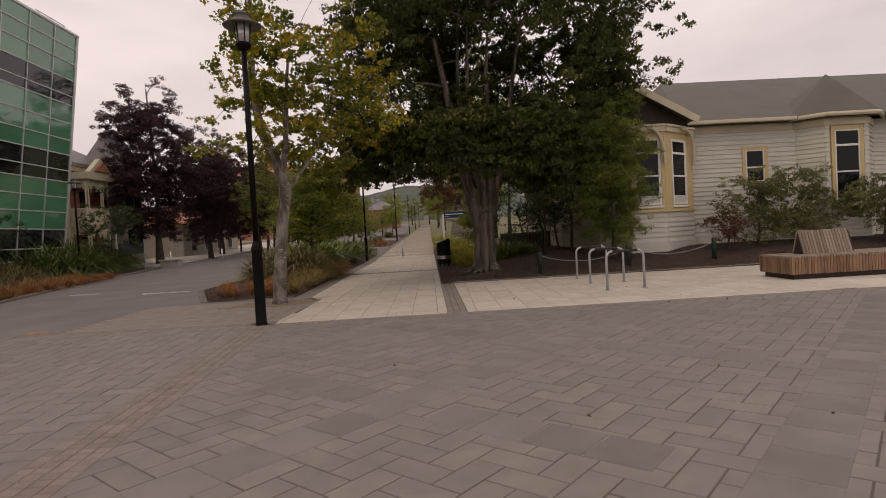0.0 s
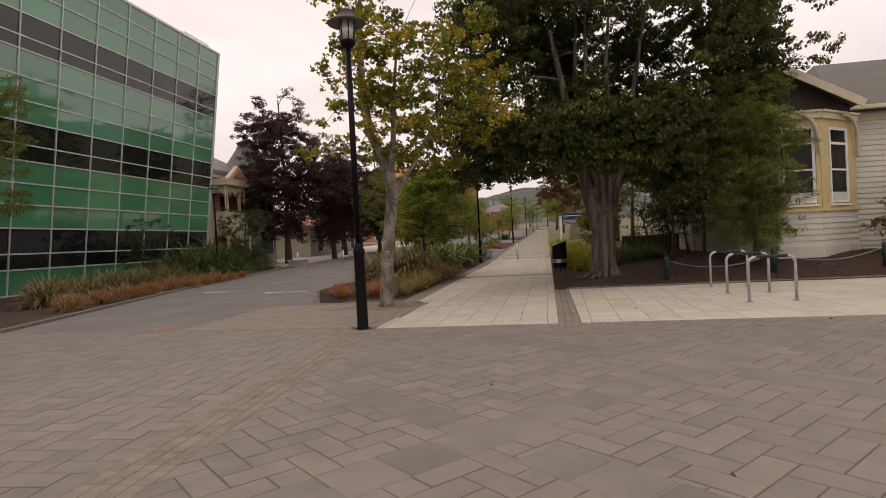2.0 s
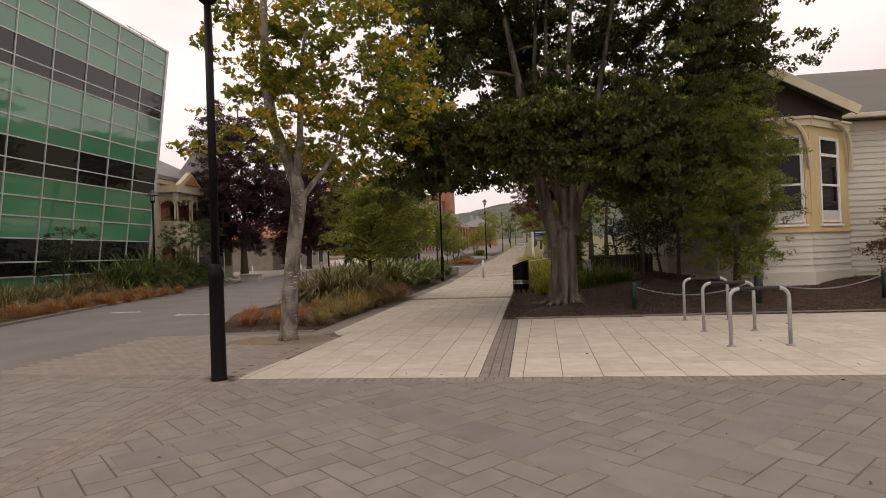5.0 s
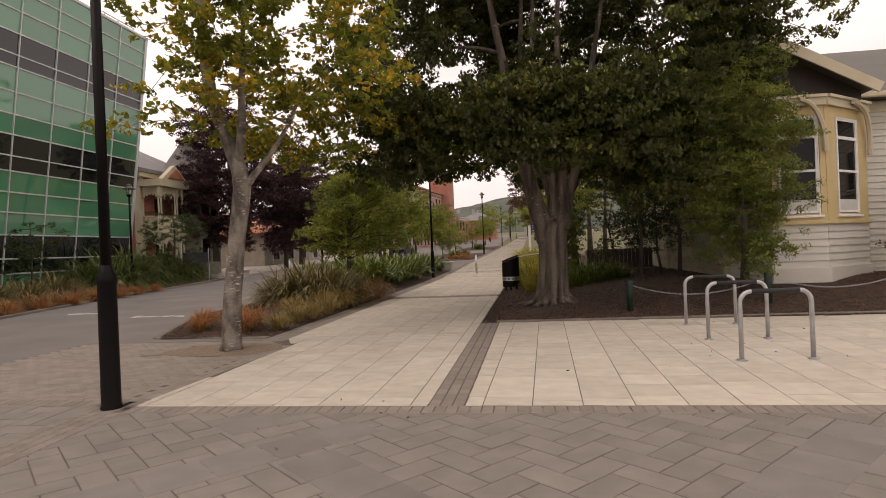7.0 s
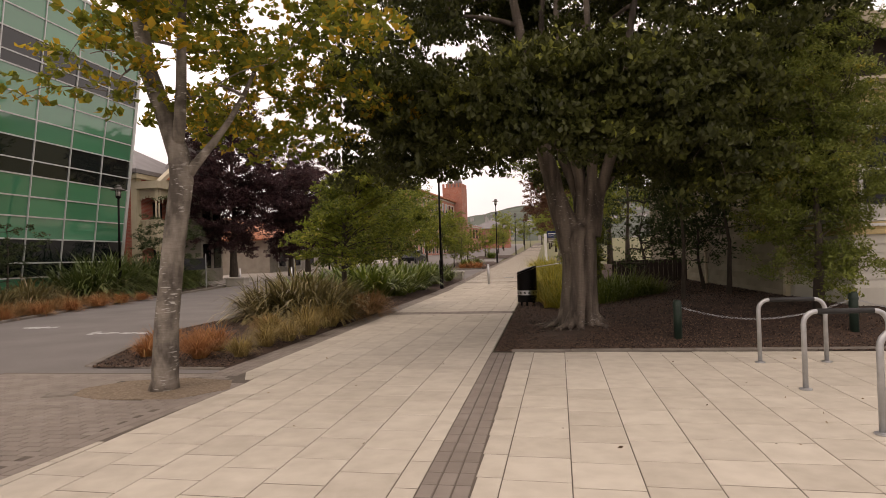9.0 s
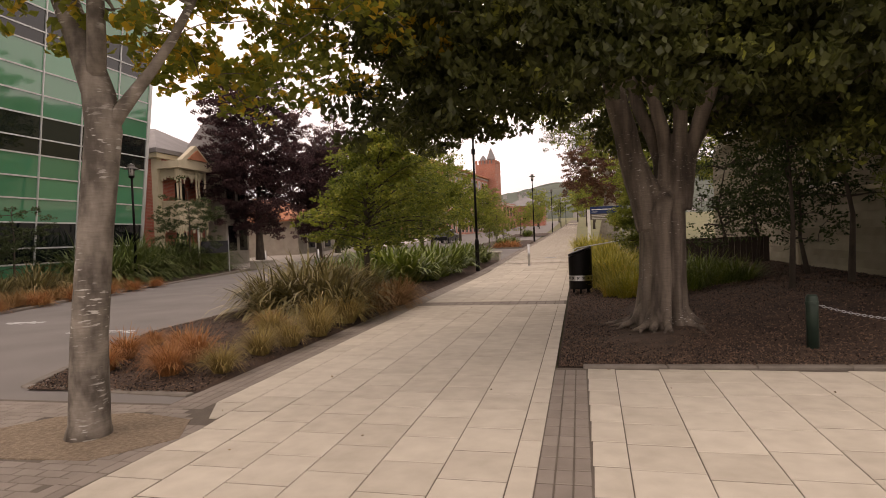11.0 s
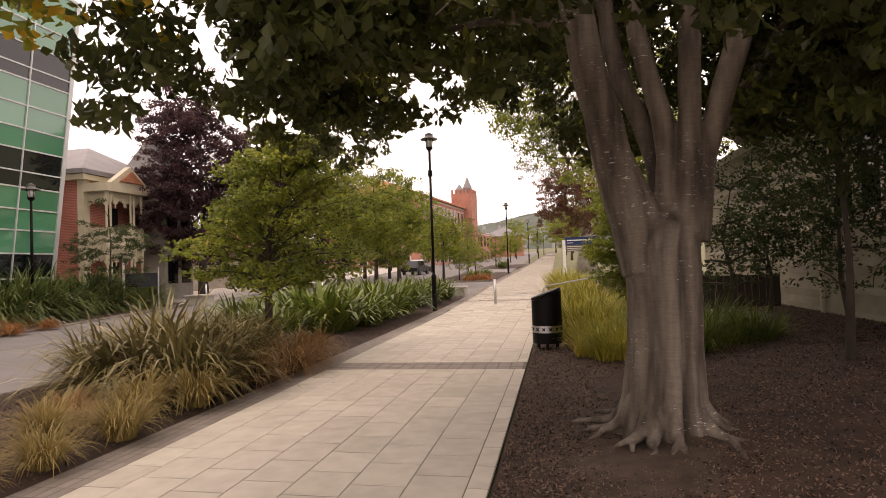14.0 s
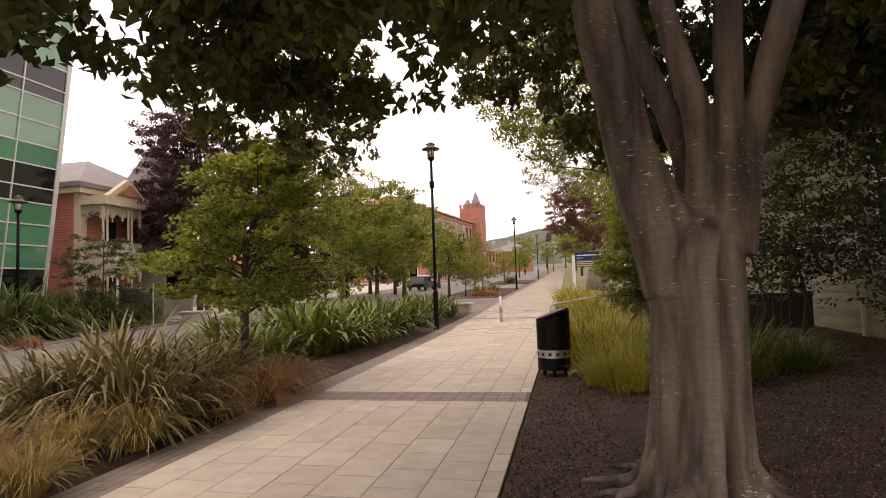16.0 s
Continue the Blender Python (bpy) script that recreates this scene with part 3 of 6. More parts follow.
def build_paving():
    main = herringbone(radians(48), lambda x, y: y < 10.85 and x > tact_x(y) + 0.05 and x < 14 and y > 1.0)
    lay("plaza_pavers", main, PAVER, "grey clay pavers laid in herringbone, dusty joints", lambda x, y: 0.3 < x < 4.2 and 3.6 < y < 10.5, 0.03, 0.003)
    side = herringbone(radians(3), lambda x, y: y < 11.03 - 0.06 * (x + 1.3) and x < tact_x(y) + 0.02 and x > -11 and y > 2.0)
    lay("side_pavers", side, PAVER, "grey clay pavers set square, dusty joints", lambda x, y: -4 < x and 5.5 < y, 0.03, 0.003)
    squares = []
    ca, sa = math.cos(radians(48)), math.sin(radians(48))
    for k in range(-3, 3):
        for s in range(-40, 41):
            for turn in (0, 1):
                n0, t0 = (3.06 if turn == 0 else 5.06) + 2.83 * k, s * 0.43 + 0.2
                x, y = (-sa * n0 + ca * t0, ca * n0 + sa * t0) if turn == 0 else (ca * n0 + sa * t0, sa * n0 - ca * t0)
                if turn == 1 and abs((-sa * x + ca * y - 3.06 + 1.415) % 2.83 - 1.415) < 0.44:
                    continue
                if 1.5 < y < 10.4 and tact_x(y) + 0.6 < x < 13.5:
                    squares.append((x, y, 0.0085, 0.42, 0.42, radians(48)))
    lay("square_slabs", squares, SLABSQ, "larger square purple-grey pavers in diagonal bands", lambda x, y: x < 6.5 and y > 3.5)
    small = []
    for i in range(150):
        y = 2.0 + i * 0.105
        if y > 11.2:
            break
        for k in range(4):
            small.append((tact_x(y) + (k - 1.5) * 0.115, y, 0.0095, 0.11, 0.099, 0.055))
    for i in range(300):
        x = -12.0 + i * 0.107
        yy = 10.79 if x > -1.2 else 10.98 - 0.06 * (x + 1.3)
        small.append((x, yy, 0.0095, 0.1, 0.215, 0.0))
    for i in range(27):
        for k in range(3):
            y = 11.0 + i * 0.21
            small.append((path_r(y) + 0.055 + k * 0.113, y, 0.007, 0.105, 0.2, -0.014))
    lay("edging_bricks", small, SMALL, "narrow bands of small brown-grey paving bricks", lambda x, y: x > -1.2 and y > 10.6)
    pit = []
    for i in range(36):
        for k in range(34):
            y, x = 11.1 + i * 0.108, -4.95 + k * 0.2 + (0.1 if i % 2 else 0)
            out_pit = abs(x + 1.9) / 0.95 + abs(y - 14.1) / 0.62 > 1.0 and not (abs(x + 1.9) < 0.8 and abs(y - 14.1) < 0.4)
            if x < (left_pale(y) if y < 15.0 else path_l(y)) - 0.2 and out_pit and x > -5 and (y < 15.0):
                pit.append((x, y, 0.006, 0.19, 0.098, 0.0))
    for i in range(17):
        y = 11.12 + i * 0.2
        for k in range(2):
            pit.append((left_pale(y) - 0.06 - 0.108 * k, y, 0.0065, 0.1, 0.19, -0.065))
    for i in range(330):
        y = 14.95 + i * 0.2
        for k in range(4):
            pit.append((path_l(y) - 0.06 - k * 0.108, y, 0.006 + rise(y), 0.098, 0.19, 0.0))
    lay("border_bricks", pit, SMALL, "brown-grey paving bricks bordering the pale path", lambda x, y: x > -2.0 and 11.5 < y < 21, 0.03, 0.002)
    tiles, cut_slabs, rows, course = [], [], 0.45, 0.482
    for c in range(-8, 1):
        y = 10.492 + (0.24 if c % 2 else 0.0) + rng.uniform(-0.015, 0.015)
        slope = 0.014
        while y < 210:
            yc = y + course / 2
            x = path_r(yc) - 0.17 + (c + 0.5) * 0.447
            w = 0.447 - 0.007
            if c == 0:
                x, w = path_r(yc) - 0.085, 0.16
            x0, xr = x - w / 2, x + w / 2
            lim = left_pale(yc) if yc < 15.05 else path_l(yc)
            if xr > lim + 0.06:
                if x0 < max(left_pale(y), left_pale(y + course)) + 0.03 and yc < 15.2 and c != 0:
                    ya, yb = max(y, 10.91), max(y + course - 0.013, 10.93)
                    cut_slabs.append([(min(max(x0, left_pale(ya)), xr - 0.02), ya), (xr - 0.004, ya), (xr - 0.004, yb), (min(max(x0, left_pale(yb)), xr - 0.02), yb)])
                    y += course
                    continue
                if x0 < lim:
                    x, w = (lim + xr) / 2, xr - lim
                for lo, hi in ((10.91, 22.5), (23.15, 37.85), (38.28, 210)):
                    ylo, yhi = max(y, lo), min(y + course, hi)
                    if yhi - ylo > 0.04:
                        tiles.append((x, (ylo + yhi) / 2, 0.008 + rise(yc) + rng.uniform(-0.001, 0.001), w, yhi - ylo - 0.013, -slope))
            y += course
    bands = []
    for yb in (22.6, 22.82, 23.04, 37.95, 38.17):
        for i in range(16):
            x = path_l(yb) + 0.1 + i * 0.2
            if x < path_r(yb):
                bands.append((x, yb, 0.007 + rise(yb), 0.19, 0.19, 0))
    path_host = lay("path_slabs", tiles, PALE, "pale cream square paving slabs of a straight footpath", lambda x, y: 11 < y < 20.5, 0.03, 0.003)
    for pts in cut_slabs:
        part("slab", prism(bmesh.new(), pts, -0.02, 0.008), PALE, path_host)
    lay("cross_band_bricks", bands, SMALL, "grey-brown brick bands across the pale footpath", lambda x, y: y < 24)
    fore = []
    for c in range(0, 38):
        y = 11.0 + rng.uniform(-0.42, 0.0)
        while y < 16.62:
            ylo, yhi = max(y, 10.91), min(y + rows, 16.62)
            ym = (ylo + yhi) / 2
            xl = 2.285 + 0.038 * (ym - 11) + (c - 1) * rows
            xw = rows
            if c == 0:
                xr = xl + rows
                xl = path_r(ym) + 0.345
                xw = xr - xl
            if yhi - ylo > 0.06:
                fore.append((xl + xw / 2, ym, 0.008 + rng.uniform(-0.001, 0.001), xw - 0.008, yhi - ylo - 0.014, -0.036))
            y += rows
    lay("forecourt_slabs", fore, PALE, "pale cream square paving slabs of the forecourt", lambda x, y: x < 9.5, 0.03, 0.003)


def kerb_run(name, pts, w, h, label, material=KERB):
    """A kerb of butted stones along a line."""
    host = tagged(thing(name, label, "kerb"), kind="structure")
    for (xa, ya), (xb, yb) in zip(pts, pts[1:]):
        a, b = Vector((xa, ya)), Vector((xb, yb))
        n = max(1, round((b - a).length / 0.9))
        ln = (b - a).length / n
        ang = math.atan2(yb - ya, xb - xa)
        me = slab_mesh("kerb_stone", ln - 0.008, w, h + 0.06, 0.012)
        for i in range(n):
            p = a.lerp(b, (i + 0.5) / n)
            ob = link("kerb_stone", me, material, host)
            ob.matrix_local = Matrix.Translation((p.x, p.y, h + rise(p.y))) @ Matrix.Rotation(ang, 4, "Z")


def bed(name, pts_fn, xs, ys, label, chips=0, seed=1):
    """A planted bed: uneven bark mulch with loose chips on it."""
    bm = bmesh.new()
    rows = []
    for y in ys:
        x0, x1 = xs(y)
        n = 26
        rows.append([bm.verts.new((x0 + (x1 - x0) * k / n, y, pts_fn(x0 + (x1 - x0) * k / n, y) + 0.018 * noise.noise((x0 * 3 + k * 0.7, y * 2.3, 0)) + rise(y) - 0.012 * (k in (0, n)))) for k in range(n + 1)])
    for p, q in zip(rows, rows[1:]):
        for i in range(len(p) - 1):
            bm.faces.new((p[i], p[i + 1], q[i + 1], q[i]))
    ob = tagged(part(name, bm, MULCH, smooth=True), label, "planting bed", kind="structure")
    if chips:
        r2 = np.random.default_rng(seed)
        yy = ys[0] + min(ys[-1] - ys[0], 14) * r2.uniform(0, 1, chips) ** 1.5
        c = []
        for y in yy:
            x0, x1 = xs(y)
            x = x0 + min(x1 - x0, 11.0) * r2.uniform(0.01, 0.99) ** 1.3
            c.append((x, y, pts_fn(x, y) + rise(y) + 0.014))
        tagged(link("bark_chips", leaf_mesh("bark_chips", c, 0.034, 0.0, 0.42, r2), CHIP), "loose brown bark chips over the bed", "bark mulch", kind="stuff")
    return ob


def frange(a, b, n):
    return [a + (b - a) * i / n for i in range(n + 1)]


bed("mulch_bed_house", mound, lambda y: (path_r(y) + 0.02, 26.0) if y < 22 else (path_r(y) + 0.02, 14.0), frange(16.72, 46, 60), "dark bark mulch bed under the trees, rising to the house", 85000, 3)


def isl_l(y):
    return -4.1 - 0.4 * (y - 15.5) if y < 19 else -5.5 - 0.03 * (y - 19)


bed("mulch_bed_path", lambda x, y: 0.012 + 0.10 * min(1, max(0, y - 15.5) * 0.25, (-1.75 - x) * 1.2, max(0, (x - isl_l(y)) * 1.2)), lambda y: (isl_l(y) + 0.12, path_l(y) - 0.44), frange(15.35, 42, 50), "bark mulch strip beside the pale path", 16000, 5)
bed("mulch_bed_glass", lambda x, y: 0.05, lambda y: (-19.9, -10.9 - 0.3 * (y - 17)) if y < 26 else (-19.9, -13.6 - 0.2 * (y - 26)), frange(10.5, 42, 40), "bark mulch bed along the glass building", 3000, 7)
bed("mulch_island_far", lambda x, y: 0.06, lambda y: (-5.8, path_l(y) - 0.44), frange(54, 68, 16), "far mulch island beside the path")
bed("mulch_island_farther", lambda x, y: 0.06, lambda y: (-5.8, path_l(y) - 0.44), frange(80, 94, 10), "farther mulch island beside the path")
kerb_run("kerb_house_bed", [(path_r(16.7) + 0.3, 16.68), (27.0, 17.3)], 0.12, 0.035, "low concrete edging along the bark bed")
kerb_run("kerb_island", [(-1.8, 15.3), (-4.1, 15.5), (-5.5, 19.0), (-6.2, 42.0), (-1.9, 42.0)], 0.12, 0.02, "low grey kerb round the planted strip")
kerb_run("kerb_glass_bed", [(-9.2, 11.6), (-10.85, 17.0), (-13.55, 26.0), (-16.6, 41.8)], 0.14, 0.07, "low grey kerb beside the glass building's bed")
kerb_run("kerb_far_island", [(-1.8, 53.9), (-5.9, 54.0), (-5.9, 68.0), (-1.8, 68.1)], 0.16, 0.1, "grey kerb round a far planted island")
sheet("pavement_far", [(y, -24, -16.4) for y in YS[10:]], 0.05, CONC, "pale pavement across the street", "pavement", 0.08)
sheet("pavement_house", [(y, -24, -16.2) for y in (34, 36, 38, 40)], 0.04, CONC, "pale pavement before the old house", "pavement", 0.06)
soil_bm = bmesh.new()
soil_rings = []
for j in range(9):
    q = j / 8
    ring = []
    for i in range(36):
        a = i * math.tau / 36
        rr = (1.15 + 0.7 * noise.noise((math.cos(a) * 1.3, math.sin(a) * 1.3, 3.3)) + (0.35 if math.cos(a) < 0 and math.sin(a) < 0 else 0)) * q
        x, y = 3.12 + 0.85 * rr * math.cos(a), 18.45 + rr * math.sin(a)
        ring.append(soil_bm.verts.new((x, y, mound(x, y) + 0.024 - 0.04 * q ** 2 + 0.012 * noise.noise((x * 6, y * 6, 0)))))
    soil_rings.append(ring)
for p, q in zip(soil_rings, soil_rings[1:]):
    for i in range(36):
        soil_bm.faces.new((p[i], p[(i + 1) % 36], q[(i + 1) % 36], q[i]))
tagged(part("bare_soil", soil_bm, SOIL, smooth=True), "bare light brown soil round the beech roots", "soil", kind="structure")
# gravel pit of the young tree
pit_bm = bmesh.new()
prism(pit_bm, [(-2.85, 13.75), (-2.3, 13.55), (-1.4, 13.6), (-1.02, 14.1), (-1.25, 14.55), (-1.9, 14.68), (-2.6, 14.5), (-2.9, 14.1)], -0.02, 0.011)
tagged(part("tree_pit", pit_bm, GRAVEL), "straw-coloured fine gravel round a young tree", "gravel", kind="structure")
for k, (x0, y0, x1, y1) in enumerate([(-7.5, 18.95, -5.9, 19.75), (-10.3, 20.2, -9.4, 20.9)]):
    bm = bmesh.new()
    r6 = random.Random(k + 3)
    for i in range(44):
        u, v = r6.uniform(0, 1), r6.gauss(0.5, 0.22)
        px, py = x0 + (x1 - x0) * u, y0 + (y1 - y0) * (0.25 + 0.5 * v)
        a0, s = r6.uniform(0, 1), r6.uniform(0.02, 0.065)
        prism(bm, [(px + s * 1.7 * math.cos(a0 + q * math.tau / 7) * r6.uniform(0.6, 1.2), py + s * 0.8 * math.sin(a0 + q * math.tau / 7) * r6.uniform(0.6, 1.2)) for q in range(7)], -0.003, 0.0004 + 0.00006 * i)
    tagged(part("road_marking", bm, PAINT), "worn white painted marking on the street", "road marking", "street markings", kind="structure")
build_paving()
bm = bmesh.new()
for k in range(3):
    box(bm, -5.75 + 0.2 * k, 11.5 + 0.06 * k, -0.002, -5.6 + 0.2 * k, 11.75 - 0.04 * k, 0.0)
tagged(part("road_marking", bm, ORANGEP), "sprayed orange survey mark on the street", "road marking", "street markings", kind="structure")
cover = thing("drain_cover", "small square steel drain cover set in the path", "drain cover", (0.95, 42.0, rise(42) + 0.008))
part("plate", boxes((-0.3, -0.2, 0.0, 0.3, 0.2, 0.012), bevel=0.004), GALV, cover)
for k in range(5):
    part("bar", boxes((-0.26, -0.16 + k * 0.08, 0.012, 0.26, -0.13 + k * 0.08, 0.02)), GALV, cover)
box_cover = thing("valve_cover", "small concrete valve cover beside the tree pit", "valve cover", (-2.95, 13.75, 0.005), turn=20)
part("frame", boxes((-0.16, -0.12, -0.02, 0.16, 0.12, 0.009), bevel=0.003), KERB, box_cover)
part("lid", boxes((-0.12, -0.08, 0.009, 0.12, 0.08, 0.014), bevel=0.003), SMALL, box_cover)
r4 = np.random.default_rng(17)
litter = [(r4.uniform(-1.2, 8.5), r4.uniform(3.0, 24.0), 0.0) for _ in range(80)]
litter = [(x, y, 0.014) for x, y, _ in litter if y < 16.6 or x < path_r(y)]
tagged(link("fallen_leaves", leaf_mesh("fallen_leaves", litter, 0.042, 0.0, 0.6, r4), L_LITTER), "dry leaves scattered over the paving", "fallen leaves", kind="stuff")

# ---------------------------------------------------------------- buildings
def sash_window(parent, at, turn, w, h, trim=0.13, transom=True, mid=True, frame_mat=WHITEM, trim_mat=OCHRE, depth=0.16, blind=False):
    """A sash window let into a wall face; its outer face looks along local -y."""
    e = new("window")
    e.parent = parent
    e.matrix_local = pose(*at, 0, 0, turn)
    part("trim", boxes((-w / 2 - trim, -0.05, -0.05, -w / 2, 0.02, h + trim), (w / 2, -0.05, -0.05, w / 2 + trim, 0.02, h + trim), (-w / 2, -0.05, h, w / 2, 0.02, h + trim)), trim_mat, e)
    part("sill", boxes((-w / 2 - trim - 0.05, -0.1, -0.1, w / 2 + trim + 0.05, 0.03, -0.05), bevel=0.01), trim_mat, e)
    f = 0.045
    bars = [(-w / 2, -0.04, 0, -w / 2 + f, 0.02, h), (w / 2 - f, -0.04, 0, w / 2, 0.02, h), (-w / 2 + f, -0.04, 0, w / 2 - f, 0.02, f), (-w / 2 + f, -0.04, h - f, w / 2 - f, 0.02, h)]
    if mid:
        bars.append((-w / 2 + f, -0.05, h * 0.43, w / 2 - f, 0.02, h * 0.43 + 0.05))
    if transom:
        bars.append((-w / 2 + f, -0.05, h * 0.78, w / 2 - f, 0.02, h * 0.78 + 0.07))
    part("frame", boxes(*bars), frame_mat, e)
    part("pane", boxes((-w / 2 + f, -0.012, f, w / 2 - f, -0.004, h - f)), PANE, e)
    if blind:
        part("blind", boxes((-w / 2 + f, -0.022, f, w / 2 - f, -0.014, h * 0.14)), CURTAIN, e)
    return e


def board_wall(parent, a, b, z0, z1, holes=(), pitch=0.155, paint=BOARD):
    """A weatherboard wall face from a to b with lapped boards, cut round its openings (start, end, low, high along the wall)."""
    a, b = Vector(a), Vector(b)
    ln = (b - a).length
    ang = math.atan2(b.y - a.y, b.x - a.x)
    shared = {}
    n = int((z1 - z0) / pitch)
    spans = []
    for i in range(n):
        z = z0 + i * pitch
        cuts = sorted((s, e) for s, e, lo, hi in holes if lo < z + pitch * 0.5 < hi)
        x = 0.0
        for s, e in cuts + [(ln, ln)]:
            if s - x > 0.02:
                spans.append((x, s, z))
            x = e
    for x, e, z in spans:
        w = round(e - x, 3)
        if w not in shared:
            me = bpy.data.meshes.new("weatherboard")
            v = [(0, 0, 0), (w, 0, 0), (w, -0.036, 0), (0, -0.036, 0), (0, 0, pitch + 0.01), (w, 0, pitch + 0.01), (w, -0.008, pitch + 0.01), (0, -0.008, pitch + 0.01)]
            me.from_pydata(v, [], [(3, 2, 6, 7), (0, 3, 7, 4), (1, 5, 6, 2), (0, 1, 2, 3), (4, 7, 6, 5), (0, 4, 5, 1)])
            me.update()
            shared[w] = me
        ob = link("weatherboard", shared[w], paint, parent)
        ob.matrix_local = Matrix.Translation((a.x + math.cos(ang) * x, a.y + math.sin(ang) * x, z)) @ Matrix.Rotation(ang, 4, "Z")


def hip_roof(bm, x0, y0, x1, y1, z, h, inset, t=0.12):
    """A hipped roof solid over a rectangle."""
    long_x = (x1 - x0) > (y1 - y0)
    if long_x:
        ra, rb = (x0 + inset, (y0 + y1) / 2), (x1 - inset, (y0 + y1) / 2)
    else:
        ra, rb = ((x0 + x1) / 2, y0 + inset), ((x0 + x1) / 2, y1 - inset)
    lo = [bm.verts.new((x, y, z - t)) for x, y in ((x0, y0), (x1, y0), (x1, y1), (x0, y1))]
    ea = [bm.verts.new((x, y, z)) for x, y in ((x0, y0), (x1, y0), (x1, y1), (x0, y1))]
    p, q = bm.verts.new((*ra, z + h)), bm.verts.new((*rb, z + h))
    bm.faces.new(lo[::-1])
    for i in range(4):
        bm.faces.new((lo[i], lo[(i + 1) % 4], ea[(i + 1) % 4], ea[i]))
    if long_x:
        fs = [(ea[0], ea[1], q, p), (ea[1], ea[2], q), (ea[2], ea[3], p, q), (ea[3], ea[0], p)]
    else:
        fs = [(ea[0], ea[1], p), (ea[1], ea[2], q, p), (ea[2], ea[3], q), (ea[3], ea[0], p, q)]
    for f in fs:
        bm.faces.new(f)
    bmesh.ops.recalc_face_normals(bm, faces=bm.faces)
    return bm


def cottage():
    h = thing("weatherboard_cottage", "cream weatherboard cottage with ochre window trim and grey-green iron roof", "house", (0, 0, 0))
    zb, ze = 0.45, 4.55
    core = bmesh.new()
    box(core, 7.55, 20.32, 0.0, 10.55, 34.0, ze)
    box(core, 10.55, 20.62, 0.0, 14.5, 33.0, ze)
    prism(core, [(14.5, 20.62), (15.1, 19.97), (16.6, 19.97), (17.4, 20.8), (30, 20.8), (30, 33), (14.5, 33)], 0.0, ze)
    prism(core, [(7.6, 20.32), (7.6, 20.1), (8.1, 19.07), (9.2, 19.07), (10.6, 20.22), (10.6, 20.32)], 0.0, 4.2)
    part("wall", core, BOARD, h)
    bay = [(8.1, 19.05), (9.2, 19.05), (10.62, 20.2)]
    part("plinth", prism(bmesh.new(), [(8.05, 18.99), (9.23, 18.99), (10.68, 20.16), (10.68, 20.3), (7.55, 20.3), (7.55, 20.05)], 0.2, 0.72), BOARD, h)
    # front wall and bay faces in lapped boards
    board_wall(h, (10.62, 20.6), (14.5, 20.6), zb, ze - 0.1, [(2.0, 2.9, 2.45, 3.75)])
    board_wall(h, (14.5, 20.6), (15.1, 19.95), zb, ze - 0.1)
    board_wall(h, (15.1, 19.95), (16.6, 19.95), zb, ze - 0.1, [(0.15, 1.35, 1.45, 4.25)])
    board_wall(h, (16.6, 19.95), (17.4, 20.78), zb, ze - 0.1)
    board_wall(h, (17.4, 20.78), (24.0, 20.78), zb, ze - 0.1)
    # side wall towards the path, its paint darkened for the tree shade
    board_wall(h, (7.53, 34.0), (7.53, 20.3), zb, ze - 0.1, [(8.75, 10.75, 2.15, 4.1)], paint=BOARD_SHADE)
    for a, b in zip([(7.58, 20.08)] + bay[:2], bay):
        board_wall(h, a, b, 0.72, 1.72)
        ln = (Vector(b) - Vector(a)).length
        ang = math.atan2(b[1] - a[1], b[0] - a[0])
        face = new("bay_panel")
        face.parent = h
        face.matrix_local = pose(a[0], a[1], 0, 0, 0, math.degrees(ang))
        ww = ln * (0.54 if ln > 1.5 else 0.8)
        sw = (ln - ww) / 2
        part("panel", boxes((0, -0.03, 1.72, sw, 0.0, 4.2), (ln - sw, -0.03, 1.72, ln, 0.0, 4.2), (sw, -0.03, 3.98, ln - sw, 0.0, 4.2), (sw, -0.03, 1.72, ln - sw, 0.0, 1.88)), OCHRE, face)
        part("rail", boxes((-0.03, -0.09, 1.66, ln + 0.03, 0.0, 1.74), bevel=0.01), OCHRE, face)
        part("cornice", boxes((-0.02, -0.12, 4.2, ln + 0.02, 0.02, 4.36), (-0.02, -0.18, 4.36, ln + 0.02, 0.02, 4.42)), CREAMT, face)
        sash_window(h, ((a[0] + b[0]) / 2, (a[1] + b[1]) / 2 - 0.0, 1.9), math.degrees(ang), ww - 0.1, 2.06, 0.025, trim_mat=WHITEM, blind=True)
        # arched bracket over the angled face
        arch = bmesh.new()
        tube(arch, bezier((ln - 0.02, -0.12, 3.2), (ln - 0.05, -0.16, 4.1), (ln - 0.35, -0.2, 4.3), (ln * 0.5, -0.2, 4.32), 8), 0.055, 6)
        part("bracket", arch, CREAMT, face)
    sash_window(h, (13.05, 20.6, 2.55), 0, 0.66, 1.1, 0.12, transom=False)
    sash_window(h, (15.85, 19.95, 1.6), 0, 0.86, 2.5, 0.13)
    sash_window(h, (7.53, 24.68, 2.32), -90, 0.7, 1.6, 0.1, trim_mat=CREAMT)
    sash_window(h, (7.53, 23.82, 2.32), -90, 0.7, 1.6, 0.1, trim_mat=CREAMT)
    part("belt_rail", boxes((7.44, 20.4, 2.08, 7.53, 33.9, 2.17)), CREAMT, h)
    # roofs: main hip, gable over the bay, small turret cap
    part("roof", hip_roof(bmesh.new(), 10.2, 20.15, 31, 33.6, ze + 0.12, 2.9, 2.4), ROOFG, h)
    bm = bmesh.new()
